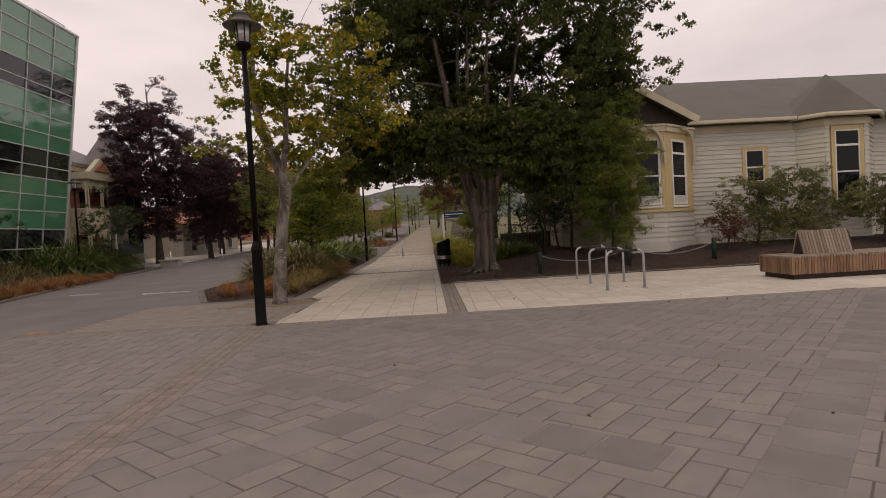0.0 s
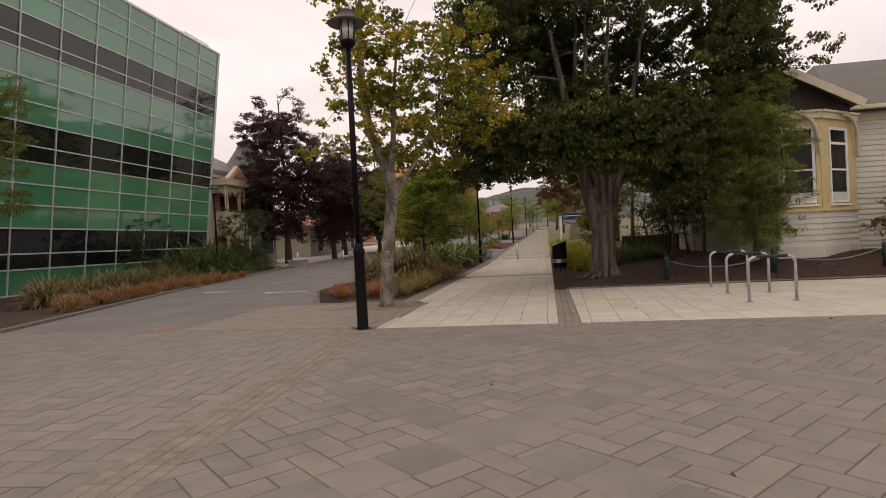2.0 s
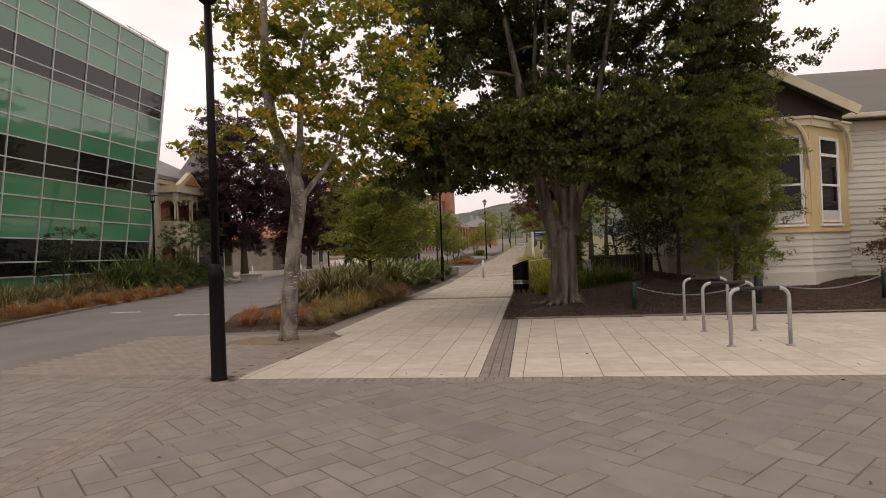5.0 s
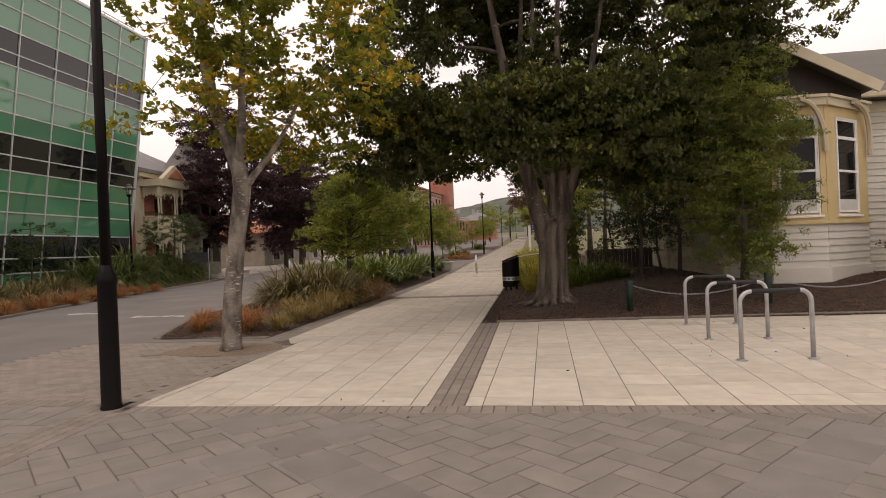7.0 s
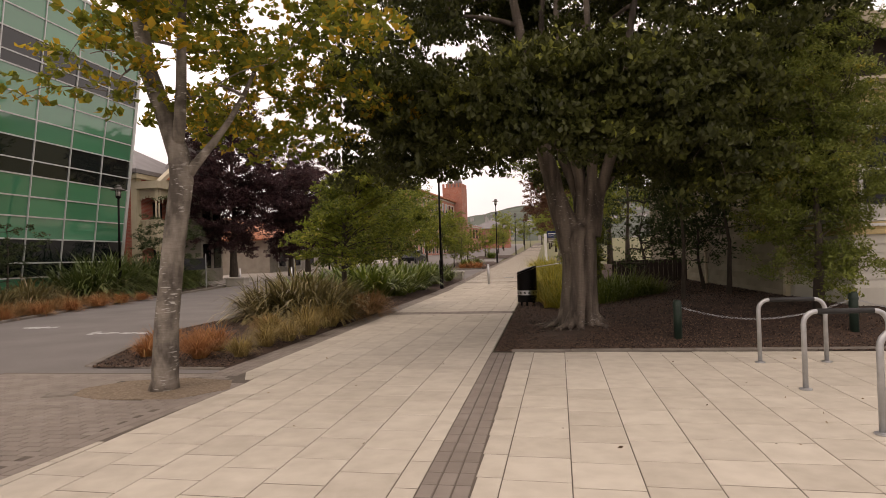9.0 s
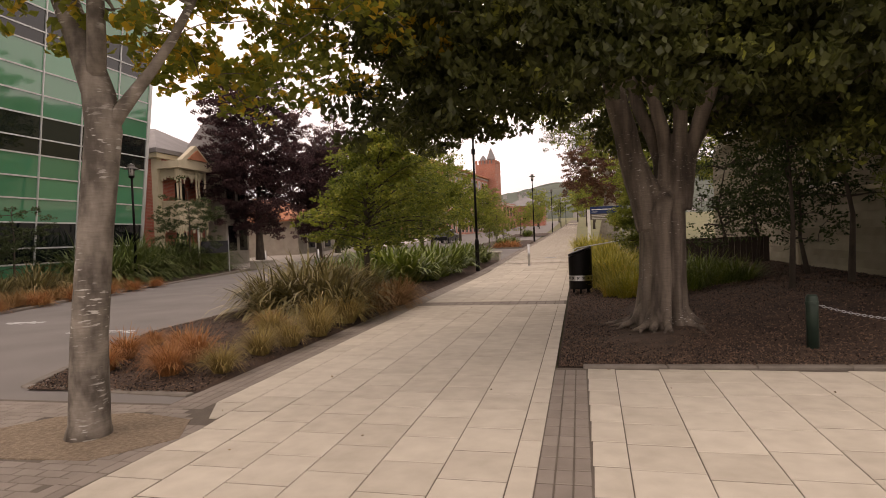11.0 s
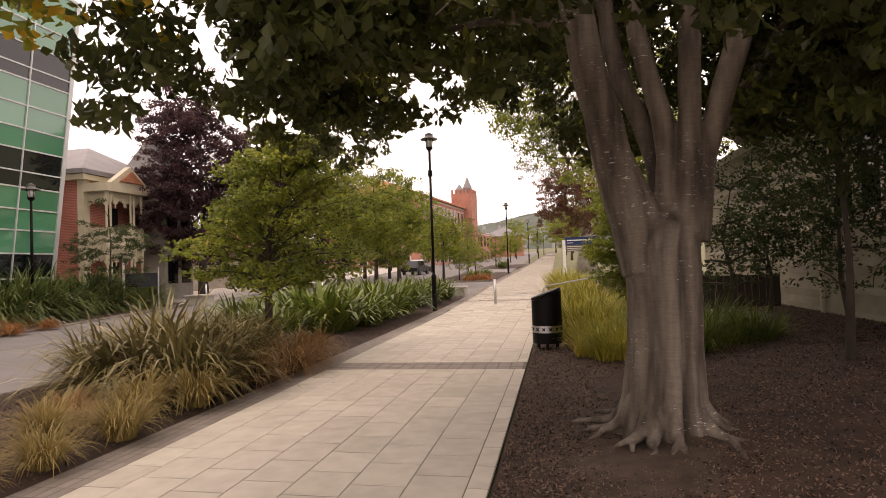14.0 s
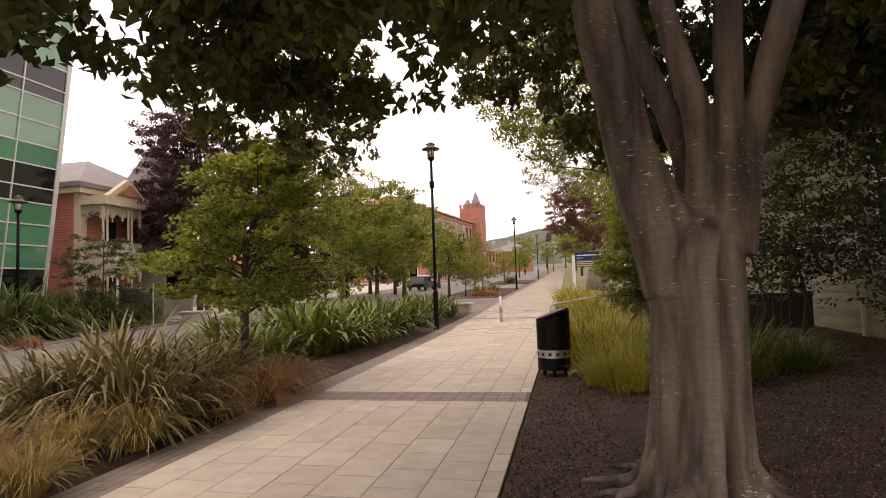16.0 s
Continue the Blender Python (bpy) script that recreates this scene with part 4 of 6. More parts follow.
    vs = [bm.verts.new(p) for p in ((6.2, 19.25, 4.68), (8.3, 19.25, 5.75), (10.4, 19.25, 4.55), (6.2, 34.4, 4.68), (8.3, 34.4, 5.75), (10.4, 34.4, 4.55),
                                    (6.2, 19.25, 4.80), (8.3, 19.25, 5.87), (10.4, 19.25, 4.67), (6.2, 34.4, 4.80), (8.3, 34.4, 5.87), (10.4, 34.4, 4.67))]
    for f in ((6, 7, 10, 9), (7, 8, 11, 10), (0, 3, 4, 1), (1, 4, 5, 2), (0, 1, 7, 6), (1, 2, 8, 7), (3, 9, 10, 4), (4, 10, 11, 5), (0, 6, 9, 3), (2, 5, 11, 8)):
        bm.faces.new([vs[i] for i in f])
    bmesh.ops.recalc_face_normals(bm, faces=bm.faces)
    part("gable_roof", bm, ROOFG, h)
    bm = bmesh.new()
    prism(bm, [(-0.9, 0), (3.0, 0), (3.0, 0.2), (1.0, 1.32), (-0.9, 0.5)], 0, 0.06)
    g = part("gable_board", bm, BROWNT, h)
    g.matrix_local = Matrix.Translation((7.3, 19.72, 4.4)) @ Matrix.Rotation(radians(90), 4, "X")
    studs = bmesh.new()
    for i in range(9):
        lathe(studs, [(0.03, 0), (0.03, 0.02), (0.015, 0.03)], 6, (7.9 + i * 0.27, 4.5, 0))
    s = part("studs", studs, BROWNT, h)
    s.matrix_local = Matrix.Translation((0, 19.66, 0)) @ Matrix.Rotation(radians(90), 4, "X") @ Matrix.Translation((0, 0, 0))
    barge = bmesh.new()
    for end in ((6.15, 4.74), (10.5, 4.62)):
        a, b = Vector((8.3, 19.2, 5.86)), Vector((end[0], 19.2, end[1]))
        d = (b - a)
        m = Matrix.Translation(a) @ Matrix.Rotation(-math.atan2(d.z, d.x), 4, "Y")
        r = bmesh.ops.create_cube(barge, size=1.0, matrix=m @ Matrix.Translation((d.length / 2, 0, -0.09)) @ Matrix.Diagonal((d.length, 0.05, 0.22, 1)))
    part("bargeboard", barge, CREAMT, h)
    part("gutter", boxes((10.45, 20.02, ze - 0.02, 14.25, 20.16, ze + 0.1), bevel=0.03), CREAMT, h)
    part("frieze", boxes((10.62, 20.54, ze - 0.28, 14.4, 20.6, ze - 0.05)), CREAMT, h)
    cap = bmesh.new()
    base = [(14.2, 20.4), (14.95, 19.6), (16.75, 19.6), (17.7, 20.6), (17.7, 22.2), (14.2, 22.2)]
    lo = [cap.verts.new((x, y, ze)) for x, y in base]
    hi = [cap.verts.new((x, y, ze + 0.12)) for x, y in base]
    tip = cap.verts.new((16.5, 21.7, ze + 1.85))
    cap.faces.new(lo[::-1])
    for i in range(6):
        cap.faces.new((lo[i], lo[(i + 1) % 6], hi[(i + 1) % 6], hi[i]))
        cap.faces.new((hi[i], hi[(i + 1) % 6], tip))
    bmesh.ops.recalc_face_normals(cap, faces=cap.faces)
    part("turret_roof", cap, ROOFG, h)
    part("turret_gutter", tube(bmesh.new(), [(x, y, ze + 0.04) for x, y in base[:4]], 0.075, 8), CREAMT, h)
    part("turret_frieze", prism(bmesh.new(), [(14.42, 20.56), (15.06, 19.9), (16.64, 19.9), (17.48, 20.74), (17.48, 20.9), (14.42, 20.9)], ze - 0.28, ze - 0.06), CREAMT, h)
    part("corner_board", boxes((10.5, 20.2, 0.4, 10.66, 20.34, ze - 0.1)), CREAMT, h)
    part("corner_board", boxes((7.46, 20.24, 0.4, 7.6, 20.36, ze - 0.1)), CREAMT, h)
    part("downpipe", tube(bmesh.new(), [(7.42, 25.5, 0.3), (7.42, 25.5, 4.1), (7.2, 25.5, 4.3)], 0.045, 8), CREAMT, h)
    return h


def glass_block():
    g = thing("glass_building", "leaning green glass curtain-wall building with silver mullions", "office building")
    y0, y1, zt, lean = 6.0, 35.5, 13.95, 0.13
    xb = -19.75
    # the leaning body behind the glass
    bm = bmesh.new()
    v = [bm.verts.new(p) for p in ((xb - 0.3, y0, 0), (xb - 0.3, y1, 0), (-45, y1, 0), (-45, y0, 0), (xb - 0.3 + lean * zt, y0, zt), (xb - 0.3 + lean * zt, y1, zt), (-45, y1, zt), (-45, y0, zt))]
    for f in ((0, 1, 5, 4), (1, 2, 6, 5), (2, 3, 7, 6), (3, 0, 4, 7), (4, 5, 6, 7), (3, 2, 1, 0)):
        bm.faces.new([v[i] for i in f])
    bmesh.ops.recalc_face_normals(bm, faces=bm.faces)
    part("body", bm, DARKIN, g)
    rows = [0.0, 1.12, 1.77, 2.82, 3.79, 4.66, 5.56, 6.21, 7.11, 7.97, 8.91, 9.95, 10.46, 11.36, 12.3, 13.15, zt]
    dark = {1, 2, 6, 7, 11, 12}
    cols = []
    y = y1
    while y > y0 - 0.1:
        cols.append(y)
        y -= 1.98
    face = Matrix.Translation((xb, 0, 0)) @ Matrix.Rotation(math.atan(lean), 4, "Y")
    cl = math.sqrt(1 + lean * lean)
    shared = {}
    for i in range(len(rows) - 1):
        for c in range(len(cols) - 1):
            key = (i,)
            if key not in shared:
                hgt = (rows[i + 1] - rows[i]) * cl - 0.05
                me = bpy.data.meshes.new("pane")
                me.from_pydata([(0, -0.965, 0), (0, 0.965, 0), (0, 0.965, hgt), (0, -0.965, hgt), (-0.02, -0.965, 0), (-0.02, 0.965, 0), (-0.02, 0.965, hgt), (-0.02, -0.965, hgt)], [],
                               [(0, 1, 2, 3), (7, 6, 5, 4), (0, 4, 5, 1), (2, 6, 7, 3), (1, 5, 6, 2), (0, 3, 7, 4)])
                me.update()
                shared[key] = me
            ob = link("pane", shared[key], GLDARK if i in dark else GLGREEN, g)
            ob.matrix_local = face @ Matrix.Translation((0, (cols[c] + cols[c + 1]) / 2, rows[i] * cl + 0.025)) @ Matrix.Rotation(rng.uniform(-0.004, 0.004), 4, "Z")
    mull = slab_mesh("transom", 0.09, y1 - y0, 0.06, 0.004, 0.03)
    for z in rows:
        ob = link("transom", mull, MULLION, g)
        ob.matrix_local = face @ Matrix.Translation((0.0, (y0 + y1) / 2, z * cl))
    bm = box(bmesh.new(), -0.05, -0.025, 0, 0.055, 0.025, zt * cl)
    me = bpy.data.meshes.new("mullion")
    bm.to_mesh(me)
    bm.free()
    for y in cols:
        ob = link("mullion", me, MULLION, g)
        ob.matrix_local = face @ Matrix.Translation((0, y, 0))
    end = bmesh.new()
    v = [end.verts.new(p) for p in ((xb + 0.03, y1 + 0.02, 0), (xb - 8, y1 + 0.02, 0), (xb - 8, y1 + 0.02, zt), (xb + 0.03 + lean * zt, y1 + 0.02, zt), (xb + 0.03, y1 + 0.2, 0), (xb - 8, y1 + 0.2, 0), (xb - 8, y1 + 0.2, zt), (xb + 0.03 + lean * zt, y1 + 0.2, zt))]
    for f in ((0, 1, 2, 3), (7, 6, 5, 4), (0, 3, 7, 4), (3, 2, 6, 7)):
        end.faces.new([v[i] for i in f])
    bmesh.ops.recalc_face_normals(end, faces=end.faces)
    part("end_fin", end, MULLION, g)
    part("parapet", boxes((xb + lean * zt - 0.25, y0, zt, xb + lean * zt + 0.06, y1 + 0.2, zt + 0.1)), MULLION, g)
    rail = bmesh.new()
    xr = xb + lean * zt - 0.5
    for y in (33.0, 34.0, 35.2):
        tube(rail, [(xr, y, zt), (xr, y, zt + 0.55)], 0.025, 6)
    tube(rail, [(xr, 32.8, zt + 0.55), (xr, 35.3, zt + 0.55)], 0.025, 6)
    part("roof_rail", rail, GALV, g)
    part("plinth", boxes((xb - 0.2, y0, -0.05, xb + 0.12, y1 + 0.2, 0.1)), CONC, g)
    return g


def old_house():
    h = thing("red_brick_villa", "two-storey red brick villa with cream fretwork veranda and grey roof", "house")
    xf, y0, y1, ze = -21.9, 40.0, 47.5, 7.2
    part("wall", boxes((-34, y0, 0, xf, y1, ze)), BRICKR, h)
    part("roof", hip_roof(bmesh.new(), -34.5, y0 - 0.5, xf + 0.4, y1 + 0.4, ze + 0.3, 2.1, 3.4, 0.25), ROOFS, h)
    part("eave_cornice", boxes((-34.3, y0 - 0.35, ze - 0.25, xf + 0.3, y0, ze + 0.04), (xf, y0 + 0.004, ze - 0.25, xf + 0.28, y1, ze + 0.036)), CREAMT, h)
    part("corner_pier", boxes((xf - 0.35, y0 - 0.06, 0, xf + 0.06, y0 + 0.35, ze - 0.25)), CREAMT, h)
    # veranda on the street side
    xv, v0, v1 = xf + 1.3, y0 + 0.1, y0 + 3.0
    part("veranda_floor", boxes((xf, v0, 3.15, xv, v1, 3.42)), CREAMT, h)
    part("veranda_base", boxes((xf, v0, 0.0, xv, v1, 0.35)), PLINTH, h)
    part("veranda_roof", boxes((xf, v0 - 0.2, 6.3, xv + 0.25, v1 + 0.2, 6.75)), CREAMT, h)
    gable = bmesh.new()
    prism(gable, [(-0.35, 0), (2.55, 0), (1.1, 1.05)], 0, 0.35)
    gb = part("veranda_gable", gable, CREAMT, h)
    gb.matrix_local = Matrix.Translation((xv - 0.1, v0 + 0.4, 6.75)) @ Matrix.Rotation(radians(90), 4, "Z") @ Matrix.Rotation(radians(90), 4, "X")
    inset = bmesh.new()
    prism(inset, [(0.2, 0.12), (2.0, 0.12), (1.1, 0.76)], 0, 0.1)
    gi = part("gable_infill", inset, ROOFT, h)
    gi.matrix_local = Matrix.Translation((xv + 0.28, v0 + 0.4, 6.75)) @ Matrix.Rotation(radians(90), 4, "Z") @ Matrix.Rotation(radians(90), 4, "X")
    posts = [v0 + 0.12, v0 + 0.4, v0 + 1.9, v0 + 2.15, v1 - 0.15]
    for lo, hi in ((0.35, 3.15), (3.42, 6.3)):
        for y in posts:
            part("post", lathe(bmesh.new(), [(0.09, lo), (0.09, lo + 0.9), (0.06, lo + 1.0), (0.06, hi - 0.6), (0.1, hi - 0.5), (0.1, hi)], 8, (xv - 0.12, y, 0)), CREAMT, h)
        # hanging fretwork valance
        fret = bmesh.new()
        n = 44
        for i in range(n):
            y = v0 + (v1 - v0) * i / n
            ph = (i % 11) / 11
            drop = 0.35 + 0.42 * abs(2 * ph - 1) ** 2 + 0.1 * (i % 2)
            box(fret, xv - 0.14, y, hi - drop, xv - 0.1, y + (v1 - v0) / n * 0.8, hi)
        for i in range(12):
            x = xf + (xv - xf) * i / 12
            box(fret, x, v0 + 0.08, hi - 0.4 - 0.12 * (i % 2) - 0.25 * abs(i / 5.5 - 1), x + 0.13, v0 + 0.12, hi)
        tagged(part("fretwork", fret, CREAMT, h), kind="stuff")
    rail = bmesh.new()
    box(rail, xv - 0.16, v0, 4.3, xv - 0.08, v1, 4.38)
    box(rail, xf, v0 + 0.06, 4.3, xv, v0 + 0.14, 4.38)
    for i in range(48):
        y = v0 + (v1 - v0) * i / 48
        box(rail, xv - 0.14, y, 3.42, xv - 0.10, y + 0.06, 4.3)
    for i in range(14):
        x = xf + (xv - xf) * i / 14
        box(rail, x, v0 + 0.08, 3.42, x + 0.06, v0 + 0.12, 4.3)
    tagged(part("balustrade", rail, CREAMT, h), kind="stuff")
    for z in (0.9, 4.0):
        for y in (y0 + 1.95,):
            part("doorway", boxes((xf - 0.02, y - 0.45, z - 0.55, xf + 0.03, y + 0.45, z + 1.6)), DARKIN, h)
    # corner tower with a steep cap
    tw = bmesh.new()
    box(tw, xf - 1.0, 44.3, 0, xf + 1.6, 47.0, 7.6)
    part("tower", tw, PLINTH, h)
    cap = bmesh.new()
    lo = [cap.verts.new(p) for p in ((xf - 1.3, 43.9, 7.6), (xf + 1.9, 43.9, 7.6), (xf + 1.9, 47.3, 7.6), (xf - 1.3, 47.3, 7.6))]
    hi = [cap.verts.new(p) for p in ((xf + 0.05, 45.2, 10.5), (xf + 0.6, 45.2, 10.5), (xf + 0.6, 45.9, 10.5), (xf + 0.05, 45.9, 10.5))]
    cap.faces.new(lo[::-1])
    cap.faces.new(hi)
    for i in range(4):
        cap.faces.new((lo[i], lo[(i + 1) % 4], hi[(i + 1) % 4], hi[i]))
    part("tower_roof", cap, ROOFS, h)
    for y in (45.0, 46.3):
        for z in (1.2, 4.6):
            part("tower_window", boxes((xf + 1.6, y - 0.45, z, xf + 1.64, y + 0.45, z + 1.7)), PANE, h)
    return h


def bungalow():
    h = thing("cream_bungalow", "low cream house with terracotta roof behind street trees", "house")
    part("wall", boxes((-34, 56, 0, -21, 72, 3.6)), PLINTH, h)
    part("roof", hip_roof(bmesh.new(), -34.6, 55.4, -20.4, 72.6, 3.6, 2.4, 5.0), ROOFT, h)
    for y in (58.5, 62, 65.5, 69):
        part("window", boxes((-21, y - 0.7, 1.1, -20.95, y + 0.7, 2.7)), PANE, h)
        part("window_frame", boxes((-21, y - 0.82, 0.98, -20.94, y - 0.7, 2.82), (-21, y + 0.7, 0.98, -20.94, y + 0.82, 2.82), (-21, y - 0.7, 2.7, -20.94, y + 0.7, 2.82)), WHITEM, h)
    return h


def hall():
    a = math.atan2(3.0, 25.5)
    h = thing("brick_hall", "three-storey orange-red brick hall with pale bands, tiled roof and battlemented tower", "university building", (-17.0, 98.5, 0.7), turn=-math.degrees(a))
    L, D, H = 27.0, 16.0, 12.0
    part("wall", boxes((-D, 0, -0.5, 0, L, H)), BRICKO, h)
    part("roof", hip_roof(bmesh.new(), -D - 0.5, -0.5, 0.5, L + 0.5, H + 0.25, 3.3, 6.0, 0.25), ROOFT, h)
    for z in (0.9, 4.5, 8.2, H - 0.35):
        part("string_course", boxes((-D - 0.08, -0.08, z, 0.08, L + 0.02, z + 0.28)), CONC, h)
    for fl, z in enumerate((1.6, 5.3, 8.8)):
        for i in range(11):
            y = 1.6 + i * 2.36
            part("window", boxes((-0.02, y - 0.55, z, 0.03, y + 0.55, z + 2.2)), PANE, h)
            part("surround", boxes((0, y - 0.75, z - 0.15, 0.06, y - 0.55, z + 2.4), (0, y + 0.55, z - 0.15, 0.06, y + 0.75, z + 2.4), (0, y - 0.55, z + 2.2, 0.06, y + 0.55, z + 2.4)), CONC, h)
        for i in range(4):
            x = -2.2 - i * 3.6
            part("window", boxes((x - 0.6, -0.03, z, x + 0.6, 0.02, z + 2.2)), PANE, h)
            part("surround", boxes((x - 0.8, -0.06, z - 0.15, x - 0.6, 0, z + 2.4), (x + 0.6, -0.06, z - 0.15, x + 0.8, 0, z + 2.4), (x - 0.6, -0.06, z + 2.2, x + 0.6, 0, z + 2.4)), CONC, h)
    tw = bmesh.new()
    box(tw, -2.5, L, -0.5, 1.6, L + 4.5, 15.2)
    for i in range(6):
        box(tw, 1.3, L + i * 0.78, 15.2, 1.6, L + i * 0.78 + 0.45, 16.0)
        box(tw, -2.5 + i * 0.72, L, 15.2, -2.1 + i * 0.72, L + 0.3, 16.0)
    part("tower", tw, BRICKO, h)
    for x, y, top in ((0.6, L + 1.0, 18.4), (-1.6, L + 3, 17.4)):
        part("turret", lathe(bmesh.new(), [(0.8, 14.6), (0.8, 16.2), (0.95, 16.2), (0.1, top)], 8, (x, y, 0)), ROOFS, h)
    part("wing", boxes((-12, L + 6, -0.5, 0.5, L + 24, 7.9)), BRICKO, h)
    part("wing_band", boxes((0.5, L + 6, 7.4, 0.6, L + 24, 7.7)), CONC, h)
    for z in (1.8, 5.0):
        for i in range(5):
            part("wing_window", boxes((0.48, L + 8 + i * 3.2, z, 0.54, L + 9.3 + i * 3.2, z + 2.0)), PANE, h)
    return h


def far_shed():
    h = thing("far_brick_house", "small far brick house with grey roof", "house", (-9.5, 165, rise(165)))
    part("wall", boxes((-5, 0, -0.5, 5, 10, 5.5)), BRICKO, h)
    part("roof", hip_roof(bmesh.new(), -5.6, -0.6, 5.6, 10.6, 5.5, 2.6, 3.0), ROOFS, h)
    for x in (-3, 0, 3):
        part("window", boxes((x - 0.7, -0.04, 1.5, x + 0.7, 0.0, 3.2)), PANE, h)


def hills():
    bm = bmesh.new()
    n, m = 90, 26
    grid = []
    for j in range(m):
        row = []
        for i in range(n):
            x = -900 + 1800 * i / (n - 1)
            y = 420 + 1100 * j / (m - 1)
            k = j / (m - 1)
            z = 4 + 150 * k ** 0.8 * (0.75 + 0.25 * math.sin(x / 210 + 0.9)) * (0.85 + 0.6 * noise.noise((x / 260, y / 300, 3))) + 5 * noise.noise((x / 40, y / 40, 8))
            row.append(bm.verts.new((x, y, z)))
        grid.append(row)
    for p, q in zip(grid, grid[1:]):
        for i in range(n - 1):
            bm.faces.new((p[i], p[i + 1], q[i + 1], q[i]))
    tagged(part("backdrop_hills", bm, FARG, smooth=True), "hazy wooded hills with scattered houses", "hills", kind="structure")
    bm = bmesh.new()
    r3 = random.Random(9)
    for i in range(170):
        x, y = r3.uniform(-260, 120), r3.uniform(430, 800)
        k = (y - 420) / 1100
        z = 4 + 150 * k ** 0.8 * (0.75 + 0.25 * math.sin(x / 210 + 0.9)) * (0.85 + 0.6 * noise.noise((x / 260, y / 300, 3))) + 5 * noise.noise((x / 40, y / 40, 8))
        w = r3.uniform(3, 7)
        box(bm, x, y, z - 3, x + w, y + 6, z + r3.uniform(2, 4.5))
    tagged(part("hillside_houses", bm, FARH), "tiny pale houses scattered over the hill", "houses", kind="stuff")


cottage()
glass_block()
old_house()
bungalow()
hall()
far_shed()
hills()

# ---------------------------------------------------------------- trees
def clump_points(r, centres, n, spread, flat=0.65, sprays=7, tight=0.42):
    """Leaf places in small sprays round clump centres."""
    def ball(k):
        o = r.normal(0, 1, (k, 3))
        return o / np.linalg.norm(o, axis=1)[:, None] * r.uniform(0, 1, (k, 1)) ** 0.45
    c = np.repeat(np.asarray(centres, float), sprays, 0)
    c = c + ball(len(c)) * spread * np.array([1, 1, flat])
    k = r.integers(0, len(c), n)
    return c[k] + ball(n) * spread * tight * np.array([1, 1, 0.6])


def crown_centres(r, n, mid, radii, hollow=0.35, low=-1.0, gap=0.0, seed=0):
    """Clump centres in an uneven ellipsoid."""
    out = []
    while len(out) < n:
        p = r.normal(0, 1, 3)
        p /= np.linalg.norm(p)
        rad = (hollow + (1 - hollow) * r.uniform() ** 0.6) * (1 + 0.28 * noise.noise((p[0] * 1.7 + seed, p[1] * 1.7, p[2] * 1.7)))
        p = p * rad
        if p[2] < low or noise.noise((p[0] * 2.6 + 5 + seed, p[1] * 2.6, p[2] * 2.6)) < gap - 0.6:
            continue
        out.append((mid[0] + p[0] * radii[0], mid[1] + p[1] * radii[1], mid[2] + p[2] * radii[2]))
    return out


def limbs(bm, r, starts, centres, r0, every=1, seg=6):
    """Branches that fork outward: each clump hangs on the nearest wood that already stands."""
    at = np.array([tuple(p) for p in starts], float)
    thick = np.full(len(at), r0)
    todo = np.array(centres[::every], float)
    gap = np.min(np.linalg.norm(todo[:, None] - at[None], axis=2), axis=1)
    for c in todo[np.argsort(gap)]:
        d = np.linalg.norm(at - c, axis=1) + 0.7 * np.maximum(0, at[:, 2] - c[2])
        i = int(np.argmin(d))
        s, e = Vector(at[i]), Vector(c)
        run = e - s
        k = min(thick[i] * 0.85, r0)
        side = Vector((r.normal() * 0.1, r.normal() * 0.1, 0.06 + 0.08 * r.uniform())) * run.length
        pts = bezier(s, s + run * 0.33 + side, s + run * 0.7 + side * 0.6, e, 5)
        rs = [max(0.005, k * (1 - 0.11 * q)) for q in range(6)]
        tube(bm, pts, rs, seg)
        at = np.concatenate([at, np.array([tuple(p) for p in pts[2:]])])
        thick = np.concatenate([thick, rs[2:]])


def tree(name, label, at, stem, r0, mid, radii, clumps, leaves, leaf, leaf_material, bark, spread=0.5, seed=1, hollow=0.3, low=-1.0, gap=0.0, droop=0.4, narrow=0.55, limb=0.045, every=2, flat=0.65, group="", mesh_only=False):
    """A tapered stem with limbs, and a crown of leaf clumps."""
    r = np.random.default_rng(seed)
    e = thing(name, label, "tree", (at[0], at[1], rise(at[1]) if at[1] > 35 else at[2]), group)
    bm = bmesh.new()
    pts = [Vector(p) for p in stem]
    n = len(pts)
    tube(bm, pts, [r0 * (1.25 if i == 0 else 1) * (1 - 0.85 * i / (n - 1)) for i in range(n)], 10)
    cs = crown_centres(r, clumps, mid, radii, hollow, low, gap, seed)
    starts = [tuple(pts[i].lerp(pts[i + 1], k / 4)) for i in range(max(0, n // 3), n - 1) for k in range(4)]
    limbs(bm, r, starts, cs, limb, every)
    part("trunk", bm, bark, e, smooth=True)
    link("crown", leaf_mesh("crown", clump_points(r, cs, leaves, spread * 1.1, flat, 6, 0.4), leaf, droop, narrow, r), leaf_material, e)
    return e


